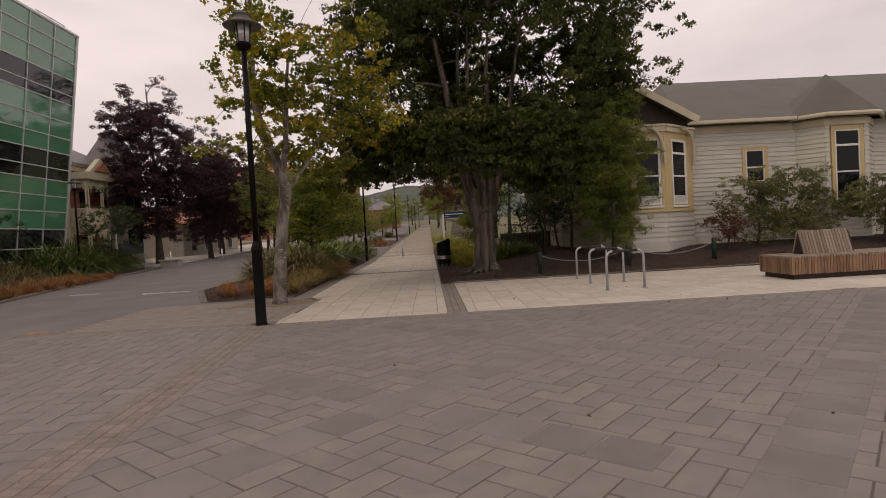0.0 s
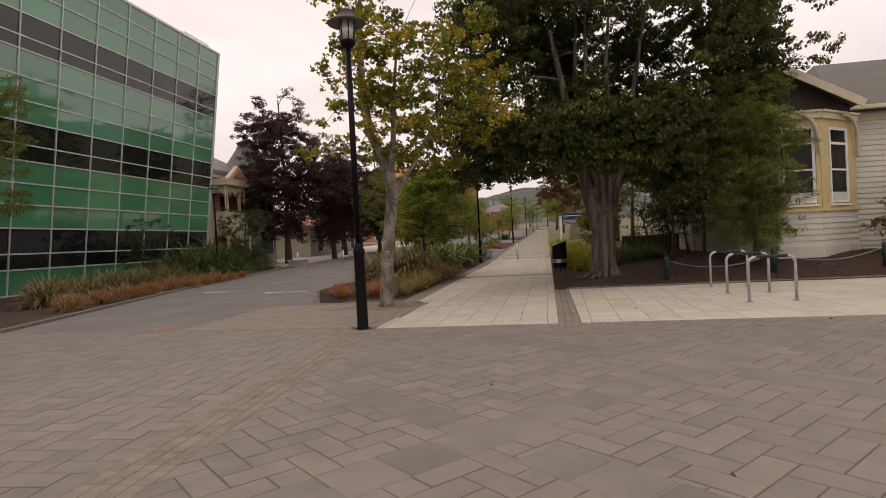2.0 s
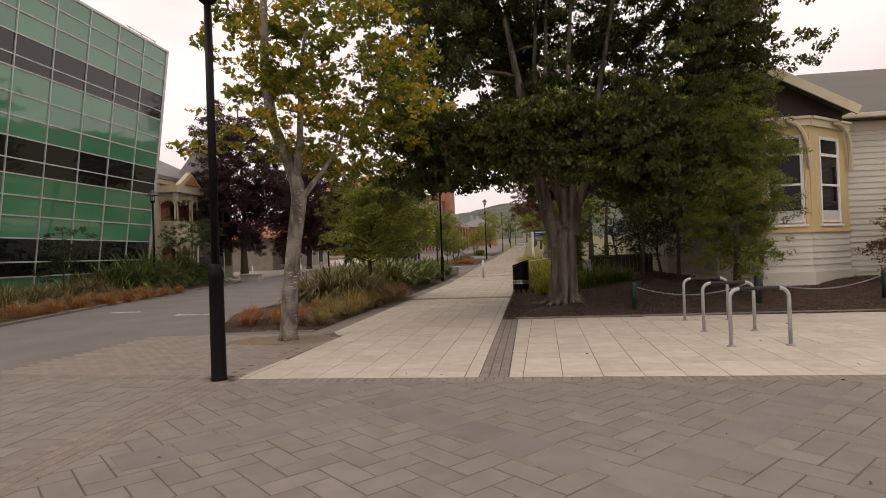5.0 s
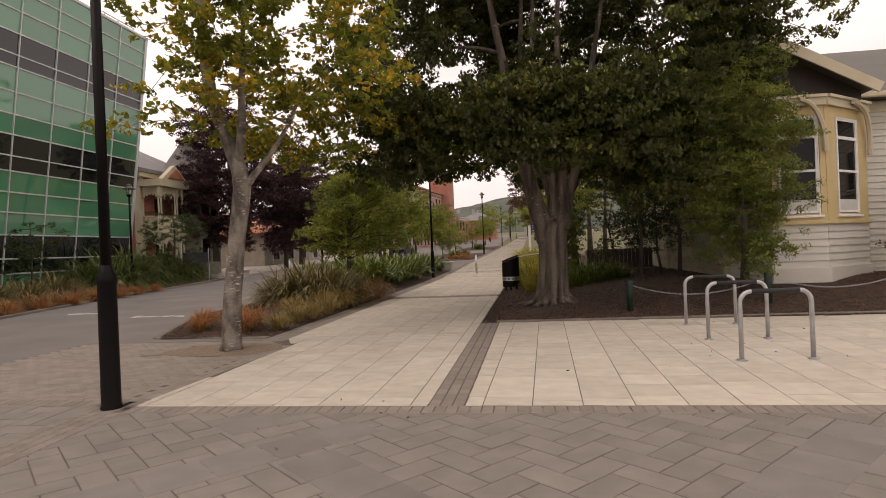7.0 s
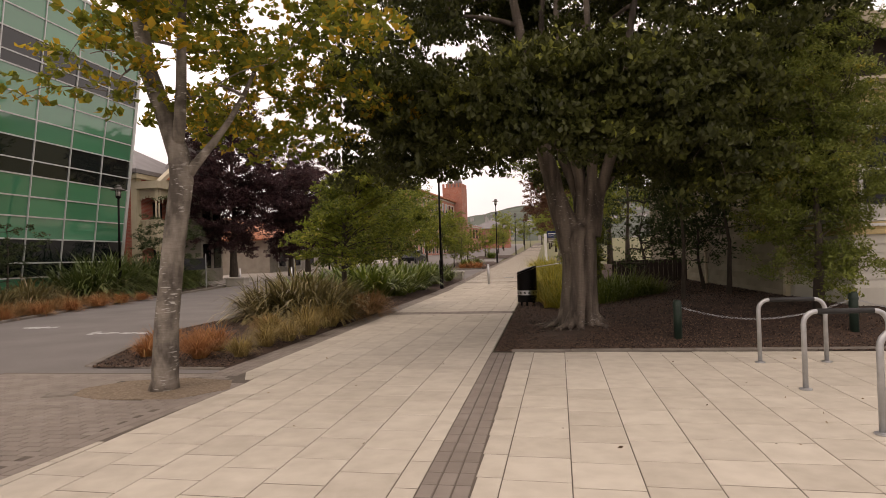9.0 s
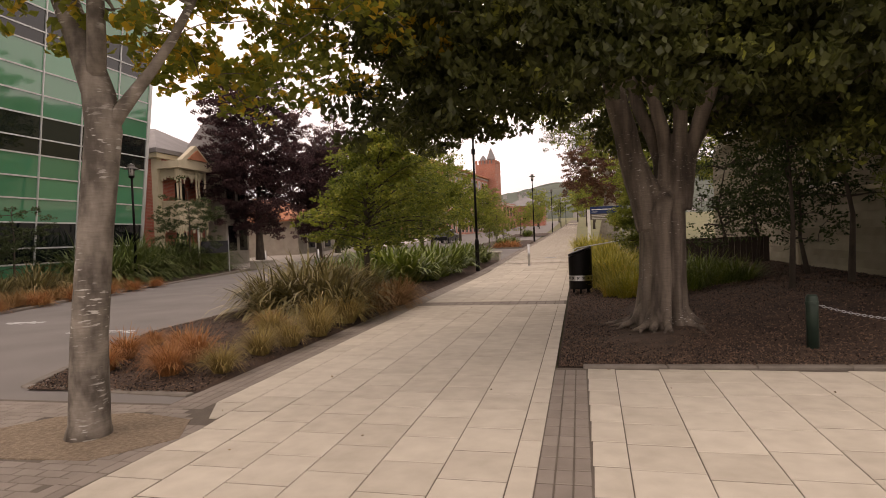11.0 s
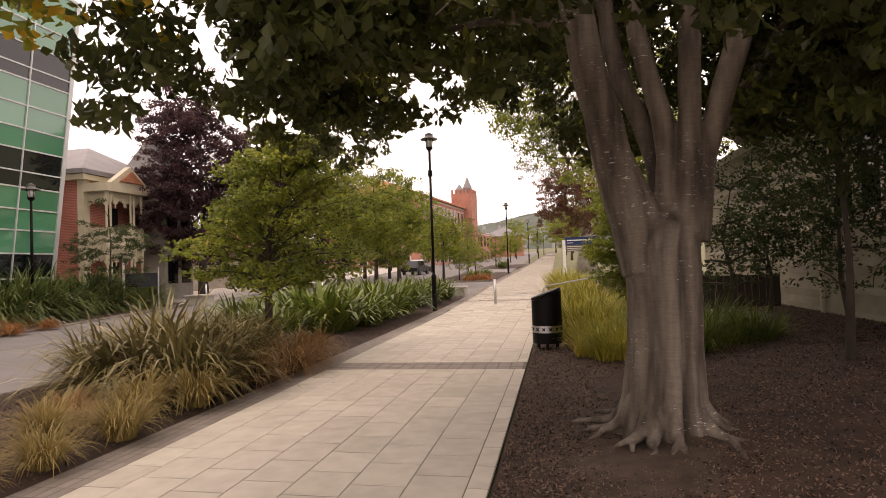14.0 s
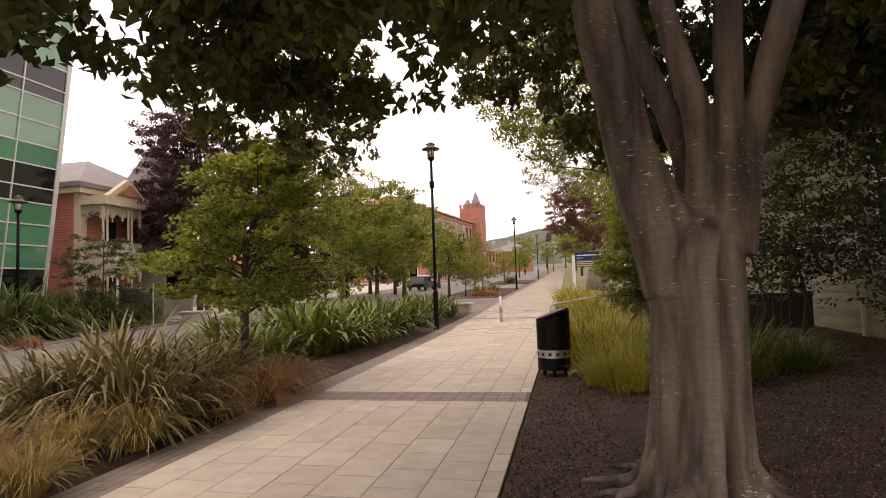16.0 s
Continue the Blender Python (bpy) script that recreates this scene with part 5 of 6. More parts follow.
def big_beech():
    """The large forked beech beside the path, its limbs reaching over it."""
    e = thing("beech_tree", "large beech with smooth grey fluted forked trunk and dark green leaves", "tree", (3.32, 18.95, 0.1))
    r = np.random.default_rng(11)
    bm = bmesh.new()
    def fl(u, i):
        notch = sum(max(0.0, 1 - abs(((u - c + 0.5) % 1) - 0.5) / w) * d for c, w, d in ((0.08, 0.04, 0.12), (0.24, 0.04, 0.1), (0.40, 0.04, 0.12), (0.50, 0.035, 0.10), (0.575, 0.03, 0.09), (0.68, 0.026, 0.36), (0.76, 0.03, 0.08), (0.86, 0.03, 0.12)))
        return 1.04 - notch * (1.5 if i < 3 else 0.85) + 0.03 * math.cos(u * math.tau * 3 + 0.6)

    tube(bm, [(0.01, 0, -0.25), (0.01, 0, 0.07), (0.025, 0, 0.3), (0.047, 0, 0.74), (0.064, 0, 1.25), (0.05, 0, 1.6), (0.11, 0, 1.82), (0.2, 0, 2.0)], [0.46, 0.4, 0.352, 0.314, 0.308, 0.325, 0.28, 0.13], 96, fl)
    stems = [
        [(-0.04, 0.0, 1.45), (-0.16, 0.0, 1.92), (-0.25, -0.01, 2.15), (-0.354, -0.03, 2.5), (-0.417, -0.06, 2.86), (-0.52, -0.1, 3.24), (-0.58, -0.12, 3.65), (-0.85, -0.2, 5.2), (-1.2, -0.2, 7.2)],
        [(0.12, 0.15, 1.9), (0.08, 0.22, 2.45), (-0.037, 0.24, 2.83), (-0.177, 0.28, 3.2), (-0.26, 0.34, 3.6), (-0.5, 0.6, 6.0), (-0.3, 0.9, 9.0)],
        [(0.13, 0.0, 1.85), (0.133, -0.02, 2.46), (0.105, -0.02, 2.81), (0.015, 0.0, 3.18), (-0.07, 0.0, 3.55), (-0.25, 0.0, 5.5), (-0.1, 0.2, 8.5)],
        [(0.26, -0.05, 1.75), (0.305, -0.07, 2.44), (0.329, -0.08, 2.79), (0.335, -0.1, 3.14), (0.352, -0.12, 3.5), (0.3, -0.4, 6.0), (0.5, -0.8, 8.5)],
        [(0.28, 0.0, 1.7), (0.44, 0.0, 2.43), (0.558, 0.0, 2.77), (0.664, 0.0, 3.1), (0.784, 0.02, 3.43), (1.1, 0.1, 5.4), (1.6, 0.2, 8.0)],
        [(0.36, 0.12, 2.1), (0.5, 0.22, 2.5), (0.66, 0.3, 2.75), (0.9, 0.4, 3.07), (1.15, 0.5, 3.4), (1.9, 1.0, 4.6), (3.0, 1.4, 6.4)],
        [(0.1, 0.15, 1.8), (0.16, 0.4, 2.4), (0.2, 0.6, 2.8), (0.2, 0.9, 3.3), (0.2, 1.3, 4.0), (0.1, 2.1, 4.9), (-0.4, 3.0, 6.2)],
    ]
    rad = [(0.27, 0.235, 0.212, 0.178, 0.168, 0.157, 0.15, 0.11, 0.05), (0.12, 0.1, 0.09, 0.095, 0.09, 0.06, 0.025), (0.14, 0.095, 0.1, 0.09, 0.088, 0.06, 0.02), (0.17, 0.11, 0.098, 0.098, 0.095, 0.055, 0.02), (0.19, 0.115, 0.105, 0.108, 0.11, 0.07, 0.02), (0.1, 0.08, 0.075, 0.068, 0.06, 0.045, 0.02), (0.12, 0.08, 0.07, 0.065, 0.055, 0.045, 0.02)]
    starts = []
    for s, k in zip(stems, rad):
        tube(bm, s, k, 14)
        for i in range(3, len(s) - 1):
            a, b = Vector(s[i]), Vector(s[i + 1])
            starts += [tuple(a.lerp(b, t / 4)) for t in range(4)]
    # gnarled surface roots that split near their ends
    for i in range(13):
        a = i * math.tau / 13 + r.uniform(-0.18, 0.18)
        ln = r.uniform(0.18, 0.42)
        k = r.uniform(0.75, 1.15)
        p = Vector((0.04 + math.cos(a) * 0.3, math.sin(a) * 0.3, r.uniform(0.2, 0.34)))
        q = Vector((0.04 + math.cos(a) * 0.47, math.sin(a) * 0.47, 0.045))
        tube(bm, bezier(p, p * 0.4 + q * 0.6 + Vector((0, 0, -0.03)), q, q + Vector((math.cos(a) * 0.1, math.sin(a) * 0.1, 0.0)), 5), [0.075 * k, 0.068 * k, 0.06 * k, 0.055 * k, 0.05 * k, 0.046 * k], 8)
        for t in (-1, 1) if i % 3 else (0.3,):
            w = a + t * r.uniform(0.25, 0.7)
            e0 = q + Vector((math.cos(a) * 0.06, math.sin(a) * 0.06, 0.0))
            e1 = e0 + Vector((math.cos(w) * ln, math.sin(w) * ln, -0.05))
            tube(bm, bezier(e0, e0.lerp(e1, 0.4) + Vector((r.normal() * 0.05, r.normal() * 0.05, 0.02)), e0.lerp(e1, 0.7) + Vector((r.normal() * 0.05, r.normal() * 0.05, 0.0)), e1, 6), [0.04 * k, 0.036 * k, 0.032 * k, 0.028 * k, 0.024 * k, 0.02 * k, 0.013], 7)
    stem_ob = part("trunk", bm, BARKB, e, smooth=True)
    rm = stem_ob.modifiers.new("knit", "REMESH")
    rm.mode, rm.voxel_size, rm.use_smooth_shade = "VOXEL", 0.016, True
    sm = stem_ob.modifiers.new("soften", "SMOOTH")
    sm.iterations, sm.factor = 2, 0.35
    bm = bmesh.new()
    cs = crown_centres(r, 600, (0.5, 0.3, 6.9), (5.2, 4.4, 5.2), 0.34, -0.78, 0.38, 2)
    # low boughs hanging over the path
    low = []
    for i in range(84):
        x = r.uniform(-3.9, -1.5)
        low.append((x, r.uniform(-2.4, 0.1), 2.85 + 0.08 * abs(x + 3.0) + r.uniform(0, 1.7)))
    for i in range(40):
        low.append((r.uniform(-1.7, 0.8), r.uniform(-2.6, -1.6), r.uniform(3.1, 4.6)))
    for i in range(150):
        y = r.uniform(-2.4, 2.5)
        low.append((r.uniform(0.9, 3.3 + 0.3 * y), y, r.uniform(2.25 if y < -0.5 else 2.9, 4.4)))
    for i in range(60):
        low.append((r.uniform(3.3, 4.9), r.uniform(-0.6, 0.9), r.uniform(4.5, 7.5)))
    for i in range(30):
        low.append((r.uniform(-4.5, -3.2), r.uniform(0.5, 4.5), r.uniform(3.4, 6.0)))
    for i in range(46):
        low.append((r.uniform(-1.7, -0.4), r.uniform(1.4, 4.2), r.uniform(3.9, 6.4)))
    for i in range(85):
        low.append((r.uniform(-1.9, 1.9), r.uniform(0.8, 3.6), r.uniform(4.6, 9.6)))
    # the boughs clear the path beyond the stem
    cs = [c for c in cs if c[2] > 2.9 + 0.12 * abs(c[0]) and not (-3.3 < c[0] < -0.7 and c[1] > -0.6 and c[2] < 4.7 + 0.25 * c[1]) and not (c[2] < 5.8 and c[0] > 4.3 + 0.3 * c[1])] + low
    # a dense top, and a bough of dark leaves towards the street
    for i in range(80):
        cs.append((r.uniform(-3.8, -1.6), r.uniform(0.2, 3.2), r.uniform(6.2, 10.5)))
    for i in range(90):
        cs.append((r.uniform(-1.8, 2.6), r.uniform(-0.5, 3.0), r.uniform(7.2, 11.2)))
    for i in range(46):
        low.append((r.uniform(-1.3, 1.8), r.uniform(-2.8, -2.15), r.uniform(2.95, 4.3)))
    cs += low[-46:]
    cs = [c for c in cs if not (abs(c[0] - 0.1) < 1.35 and -1.5 < c[1] < 0.25 and c[2] < 4.7)]
    cs = [c for c in cs if not (-3.7 < c[0] < -0.8 and 4.4 < c[2] < 6.6 and r.uniform() < 0.45)]
    # the inner crown is open, so that the stems show
    cs = [c for c in cs if not (abs(c[0] + 0.1) < 1.5 and c[1] < -0.3 and 4.5 < c[2] < 7.5 and r.uniform() < 0.75)]
    cs = [c for c in cs if not (-3.2 < c[0] < -1.4 and c[1] < 0.5 and 4.9 < c[2] < 6.8 and r.uniform() < 0.35)]
    limbs(bm, r, starts, cs, 0.06, 2)
    tagged(part("limb", bm, BARKB, e, smooth=True), kind="stuff")
    bm = bmesh.new()
    tube(bm, bezier((-0.6, -0.1, 3.7), (-1.2, 0.3, 4.2), (-2.2, 0.8, 4.4), (-3.4, 1.2, 4.7), 8), [0.04, 0.038, 0.035, 0.03, 0.027, 0.024, 0.02, 0.015, 0.01], 8)
    tagged(part("limb", bm, BARKB, e, smooth=True), kind="stuff")
    link("crown", leaf_mesh("crown", clump_points(r, cs, 235000, 0.64, 0.55, 7, 0.29), 0.115, 0.75, 0.62, r), L_BEECH, e)
    return e


def young_tree():
    """The slim mottled tree in the gravel pit, leaves turning yellow."""
    e = thing("young_plane_tree", "slim tree with mottled pale bark and yellowing leaves", "tree", (-1.86, 14.08, 0.0))
    r = np.random.default_rng(5)
    bm = bmesh.new()
    main = [(0, 0, -0.05), (0.02, 0, 0.12), (0.06, 0, 0.8), (0.16, 0.02, 1.7), (0.28, 0.03, 2.5), (0.24, 0.04, 2.8), (0.08, 0.05, 3.25), (-0.2, 0.1, 3.9), (-0.32, 0.1, 4.8), (-0.3, 0.1, 6.4), (-0.1, 0.1, 8.4)]
    tube(bm, main, [0.19, 0.155, 0.138, 0.13, 0.135, 0.125, 0.11, 0.10, 0.085, 0.055, 0.02], 14)
    second = bezier((0.28, 0.03, 2.45), (0.5, 0.1, 2.85), (0.8, 0.2, 3.0), (1.15, 0.3, 3.9), 6)
    tube(bm, second, [0.07, 0.06, 0.05, 0.042, 0.036, 0.03, 0.02], 10)
    third = bezier((0.22, 0.03, 2.85), (0.45, -0.1, 3.5), (0.4, -0.2, 4.4), (0.6, -0.2, 5.6), 6)
    tube(bm, third, [0.08, 0.07, 0.06, 0.055, 0.045, 0.035, 0.02], 10)
    starts = [tuple(p) for p in second[2:]] + [tuple(p) for p in third[2:]] + [main[i] for i in range(7, 10)]
    cs = crown_centres(r, 150, (0.45, 0.0, 5.9), (2.05, 2.1, 3.3), 0.35, -0.78, 0.5, 7)
    cs += [(r.uniform(-1.3, 2.9), r.uniform(-0.9, 1.9), r.uniform(3.3, 5.0)) for _ in range(56)]
    cs += [(r.uniform(0.3, 2.3), r.uniform(0.6, 3.0), r.uniform(3.3, 4.7)) for _ in range(24)]
    cs += [(r.uniform(-0.5, 1.5), r.uniform(0.9, 2.7), r.uniform(3.0, 3.9)) for _ in range(12)]
    limbs(bm, r, starts, cs, 0.03, 1, 5)
    part("trunk", bm, BARKY, e, smooth=True)
    link("crown", leaf_mesh("crown", clump_points(r, cs, 21000, 0.42, 0.6, 6, 0.32), 0.105, 0.35, 0.7, r), L_YELLOW, e)
    return e


def layered_tree():
    """A small tree whose branches spread in tiers, wide below and pointed above."""
    e = thing("street_tree", "small bushy green tree with layered branches in the planted strip", "tree", (-2.85, 23.5, 0.08))
    r = np.random.default_rng(3)
    bm = bmesh.new()
    stem = [(0, 0, -0.1), (0.02, 0, 0.6), (0.0, 0.02, 1.4), (0.06, 0, 2.3), (0.32, 0, 3.0), (0.75, 0, 4.0)]
    tube(bm, stem, [0.1, 0.075, 0.07, 0.055, 0.035, 0.012], 10)
    cs = []
    for k in range(64):
        z = 1.15 + 2.75 * (k / 64) ** 1.1
        q = (z - 1.15) / 2.85
        reach = 2.15 * min(1.0, 0.72 + 1.3 * q) * (1 - q) ** 0.72 * r.uniform(0.7, 1.12) + 0.15
        a = k * 2.39996 + r.uniform(-0.4, 0.4)
        reach *= 1 + 0.2 * math.cos(a)
        lift = r.uniform(-0.02, 0.22) + 0.5 * q
        p0 = Vector((0.02 + 0.7 * q * q, 0, z))
        p1 = p0 + Vector((math.cos(a), math.sin(a), lift)) * reach
        pts = bezier(p0, p0.lerp(p1, 0.35) + Vector((0, 0, 0.12 * reach)), p0.lerp(p1, 0.7) + Vector((0, 0, 0.1 * reach)), p1, 6)
        tube(bm, pts, [0.024 * (1 - 0.13 * i) * (1.1 - 0.6 * q) for i in range(7)], 5)
        for t in (2, 3, 4, 5, 6):
            w = 0.34 * reach * (1 - t / 9)
            cs += [tuple(pts[t] + Vector((-math.sin(a), math.cos(a), 0)) * v * w + Vector((0, 0, r.uniform(-0.08, 0.05)))) for v in ((-1, 0, 1) if t < 6 else (0,))]
    part("trunk", bm, BARKD, e, smooth=True)
    link("crown", leaf_mesh("crown", clump_points(r, cs, 22000, 0.25, 0.4, 4, 0.42), 0.092, 0.15, 0.6, r), L_GREEN, e)
    return e


big_beech()
young_tree()
layered_tree()
tree("street_tree", "taller yellow-green street tree behind the flax", (-5.2, 38.0, 0.0), [(0, 0, -0.1), (0, 0, 1.5), (0.05, 0, 3.0), (0, 0, 4.6), (0, 0, 6.0)], 0.11, (0, 0, 3.7), (2.7, 2.6, 2.4), 150, 20000, 0.13, L_GREEN, BARKD, 0.5, 4, 0.25, -0.85, 0.15, 0.3, 0.6, 0.035, 2, 0.55)
tree("street_tree", "yellow-green street tree along the street", (-4.2, 49.0, 0.03), [(0, 0, -0.1), (0, 0, 1.5), (0.05, 0, 3.0), (0, 0, 4.4)], 0.09, (0, 0, 3.0), (1.7, 1.7, 1.6), 80, 7500, 0.14, L_GREEN, BARKD, 0.45, 6, 0.25, -0.8, 0.2, 0.3, 0.6, 0.03, 2, 0.55)
copper = tree("copper_beech", "dark purple copper beech before the brick villa", (-18.4, 45.2, 0.0), [(0, 0, -0.1), (0, 0, 2.0), (0.1, 0, 4.5), (0, 0, 8.5), (-0.2, 0, 13.2)], 0.28, (-0.2, 0, 7.3), (3.9, 3.6, 6.0), 330, 90000, 0.15, L_COPPER, BARKD, 0.75, 8, 0.2, -0.9, 0.3, 0.3, 0.6, 0.05, 1, 0.5)
for x, y, k, a in ((-16.4, 50.2, 0.72, 130), (-17.6, 56.5, 0.85, 250), (-15.0, 60.0, 0.75, 20)):
    c = copy_thing(copper, pose(x, y, rise(y), 0, 0, a))
    c.scale = (k, k, k)
far_a = tree("street_tree", "broad green street tree beyond the old house", (-9.5, 58.0, 0.1), [(0, 0, -0.1), (0, 0, 2.0), (0.1, 0, 4.0), (0, 0, 7.6)], 0.16, (0, 0, 5.0), (3.2, 3.2, 3.6), 130, 15000, 0.14, L_GREEN, BARKD, 0.6, 9, 0.25, -0.9, 0.3, 0.3, 0.6, 0.05, 2, 0.6, group="far street trees")
for x, y, k, a in ((-15.0, 66, 1.0, 60), (-10.5, 76, 0.9, 170), (-4.2, 60.0, 0.42, 20), (-4.3, 65.5, 0.38, 200), (-4.3, 86, 0.5, 300), (-17.5, 84, 0.95, 250), (-3.9, 108, 0.6, 15), (-4.2, 130, 0.6, 95), (-5.5, 150, 1.0, 45), (-1.5, 205, 1.2, 140), (4.5, 200, 1.3, 220), (-8.0, 195, 1.4, 80), (9.0, 180, 1.4, 300), (6.5, 158, 1.1, 10)):
    c = copy_thing(far_a, pose(x, y, rise(y), 0, 0, a))
    c.scale = (k, k, k)
lime_b = tree("street_tree", "yellow-green autumn street tree beside the street", (-11.5, 50.0, 0.05), [(0, 0, -0.1), (0, 0, 2.0), (0.1, 0, 4.0), (0, 0, 8.0)], 0.14, (0, 0, 5.2), (2.6, 2.6, 3.6), 120, 14000, 0.13, L_LIME, BARKD, 0.55, 12, 0.25, -0.9, 0.3, 0.3, 0.6, 0.05, 2, 0.6, group="far lime trees")
for x, y, k, a in ((-12.0, 64, 1.0, 70), (-8.5, 92, 0.8, 160), (-4.4, 56.5, 0.36, 10)):
    c = copy_thing(lime_b, pose(x, y, rise(y), 0, 0, a))
    c.scale = (k, k, k)
tree("glass_front_tree", "feathery yellow-olive tree against the glass building", (-17.6, 18.4, 0.05), [(0, 0, -0.1), (0, 0, 2.0), (0.1, 0, 4.0), (0, 0, 8.8)], 0.12, (0, 0, 5.8), (2.5, 2.4, 3.8), 150, 26000, 0.09, L_LIME, BARKD, 0.42, 21, 0.2, -0.95, 0.3, 0.1, 0.4, 0.03, 1, 0.35)
tree("young_dark_tree", "small dark young tree before the green glass", (-17.6, 27.0, 0.05), [(0, 0, -0.1), (0, 0, 1.0), (0.05, 0, 2.0), (0, 0, 3.2)], 0.05, (0, 0, 1.9), (1.3, 1.3, 1.5), 60, 5400, 0.09, L_DARK, BARKD, 0.28, 22, 0.15, -0.9, 0.3, 0.2, 0.5, 0.02, 1, 0.4)
tree("young_dark_tree", "small open green tree before the brick villa", (-17.2, 36.3, 0.05), [(0, 0, -0.1), (0, 0, 1.5), (0.05, 0, 3.0), (0, 0, 4.6)], 0.06, (0, 0, 2.9), (1.9, 1.9, 1.9), 70, 7000, 0.10, L_DARK, BARKD, 0.36, 23, 0.15, -0.9, 0.35, 0.2, 0.5, 0.02, 1, 0.35)
tree("feathery_tree", "feathery olive-green upright tree at the cottage corner", (7.3, 18.55, 0.4), [(0, 0, -0.1), (0.05, 0, 1.2), (0.0, 0, 2.5), (0.1, 0, 4.9)], 0.08, (-0.1, 0, 2.75), (1.38, 1.2, 2.65), 250, 56000, 0.07, L_FEATHER, BARKD, 0.36, 31, 0.25, -0.95, 0.15, 0.5, 0.4, 0.02, 1, 0.8)
tree("feathery_tree", "dark olive upright tree beside the cottage bay", (5.6, 20.6, 0.35), [(0, 0, -0.1), (0.05, 0, 1.2), (0.0, 0, 2.5), (0.1, 0, 5.0)], 0.045, (0, 0, 4.0), (1.4, 1.3, 2.1), 130, 17000, 0.08, L_DARK, BARKD, 0.4, 32, 0.25, -0.95, 0.15, 0.5, 0.4, 0.02, 1, 0.8)
tree("understorey_shrub", "open dark multi-stemmed shrub under the beech", (5.3, 24.3, 0.3), [(0, 0, -0.1), (0.25, 0, 0.8), (0.1, 0.1, 1.6), (0.3, 0, 2.8)], 0.05, (0.1, 0, 2.0), (1.5, 1.3, 1.5), 90, 4400, 0.085, L_DARK, BARKD, 0.32, 33, 0.2, -1.0, 0.3, 0.4, 0.5, 0.035, 1, 0.6)
tree("understorey_shrub", "open dark multi-stemmed shrub beside the cottage wall", (6.6, 22.6, 0.42), [(0, 0, -0.1), (-0.15, 0, 0.8), (-0.1, 0.1, 1.6), (-0.3, 0, 2.9)], 0.045, (0, 0, 2.1), (1.2, 1.2, 1.7), 85, 3600, 0.085, L_DARK, BARKD, 0.32, 34, 0.2, -1.0, 0.3, 0.4, 0.5, 0.035, 1, 0.6)
tree("understorey_shrub", "dense dark shrub against the cottage side", (6.5, 25.6, 0.35), [(0, 0, -0.1), (0.1, 0, 0.8), (0.0, 0.1, 1.6), (0.1, 0, 2.6)], 0.045, (0, 0, 1.7), (0.9, 1.6, 1.5), 65, 2800, 0.09, L_DARK, BARKD, 0.34, 44, 0.2, -1.0, 0.25, 0.4, 0.5, 0.03, 1, 0.6)
tree("understorey_shrub", "thin-stemmed dark shrub by the cottage window", (6.6, 20.9, 0.42), [(0, 0, -0.1), (0.05, 0, 1.2), (-0.1, 0.1, 2.4), (-0.1, 0, 4.2)], 0.05, (0, 0, 3.0), (1.1, 1.0, 1.6), 55, 2800, 0.08, L_DARK, BARKD, 0.34, 45, 0.2, -1.0, 0.25, 0.4, 0.5, 0.02, 1, 0.6)
tree("rose_shrub", "loose flowering shrub against cream weatherboards", (12.2, 19.2, 0.45), [(0, 0, -0.1), (0.1, 0, 0.5), (0.1, 0, 1.0), (0.2, 0, 1.7)], 0.04, (0.95, 0, 1.25), (2.3, 0.85, 1.25), 170, 21000, 0.07, L_ROSE, BARKD, 0.3, 35, 0.25, -1.0, 0.25, 0.3, 0.6, 0.02, 1, 0.7)
tree("rose_shrub", "rounded green shrub beside the turret window", (15.9, 18.6, 0.45), [(0, 0, -0.1), (0.1, 0, 0.5), (0.1, 0, 1.0), (0.2, 0, 1.6)], 0.04, (0.6, 0, 1.05), (2.2, 0.8, 1.05), 140, 18000, 0.07, L_ROSE, BARKD, 0.3, 36, 0.25, -1.0, 0.25, 0.3, 0.6, 0.02, 1, 0.7)
tree("pink_shrub", "low loose pinkish shrub at the bay window", (10.9, 18.6, 0.45), [(0, 0, -0.1), (0.05, 0, 0.3), (0.1, 0, 0.7), (0.1, 0, 1.1)], 0.03, (0, 0, 0.7), (0.75, 0.6, 0.6), 50, 3000, 0.06, L_RUST, BARKD, 0.22, 37, 0.2, -1.0, 0.3, 0.3, 0.6, 0.015, 1, 0.7)
tree("conifer_shrub", "dense upright green shrub beside the path", (4.25, 29.0, 0.15), [(0, 0, -0.1), (0, 0, 1.0), (0, 0, 2.0), (0, 0, 3.4)], 0.06, (0, 0, 1.9), (0.95, 0.95, 1.7), 150, 26000, 0.075, L_GREEN, BARKD, 0.27, 38, 0.3, -1.0, 0.0, 0.2, 0.45, 0.02, 2, 0.9)
tree("rusty_tree", "rust-brown leaved tree beside a broad pale trunk", (5.3, 62.0, 0.1), [(0, 0, -0.1), (0, 0, 2.0), (0.1, 0, 4.0), (0, 0, 7.2)], 0.75, (-0.6, -1.0, 6.0), (3.4, 3.0, 3.4), 170, 34000, 0.14, L_RUST, BARKP, 0.6, 39, 0.3, -0.8, 0.2, 0.4, 0.55, 0.06, 2, 0.7)
tree("eucalyptus_tree", "tall grey-green gum tree with hanging clumps", (6.5, 74.0, 0.4), [(0, 0, -0.1), (0, 0, 4.0), (-0.5, 0, 9.0), (-1.0, 0, 17.5)], 0.5, (-1.5, 0, 12.5), (5.8, 5.0, 6.4), 130, 22000, 0.2, L_EUCA, BARKP, 0.95, 40, 0.3, -0.95, 0.35, 1.0, 0.3, 0.08, 2, 0.9)
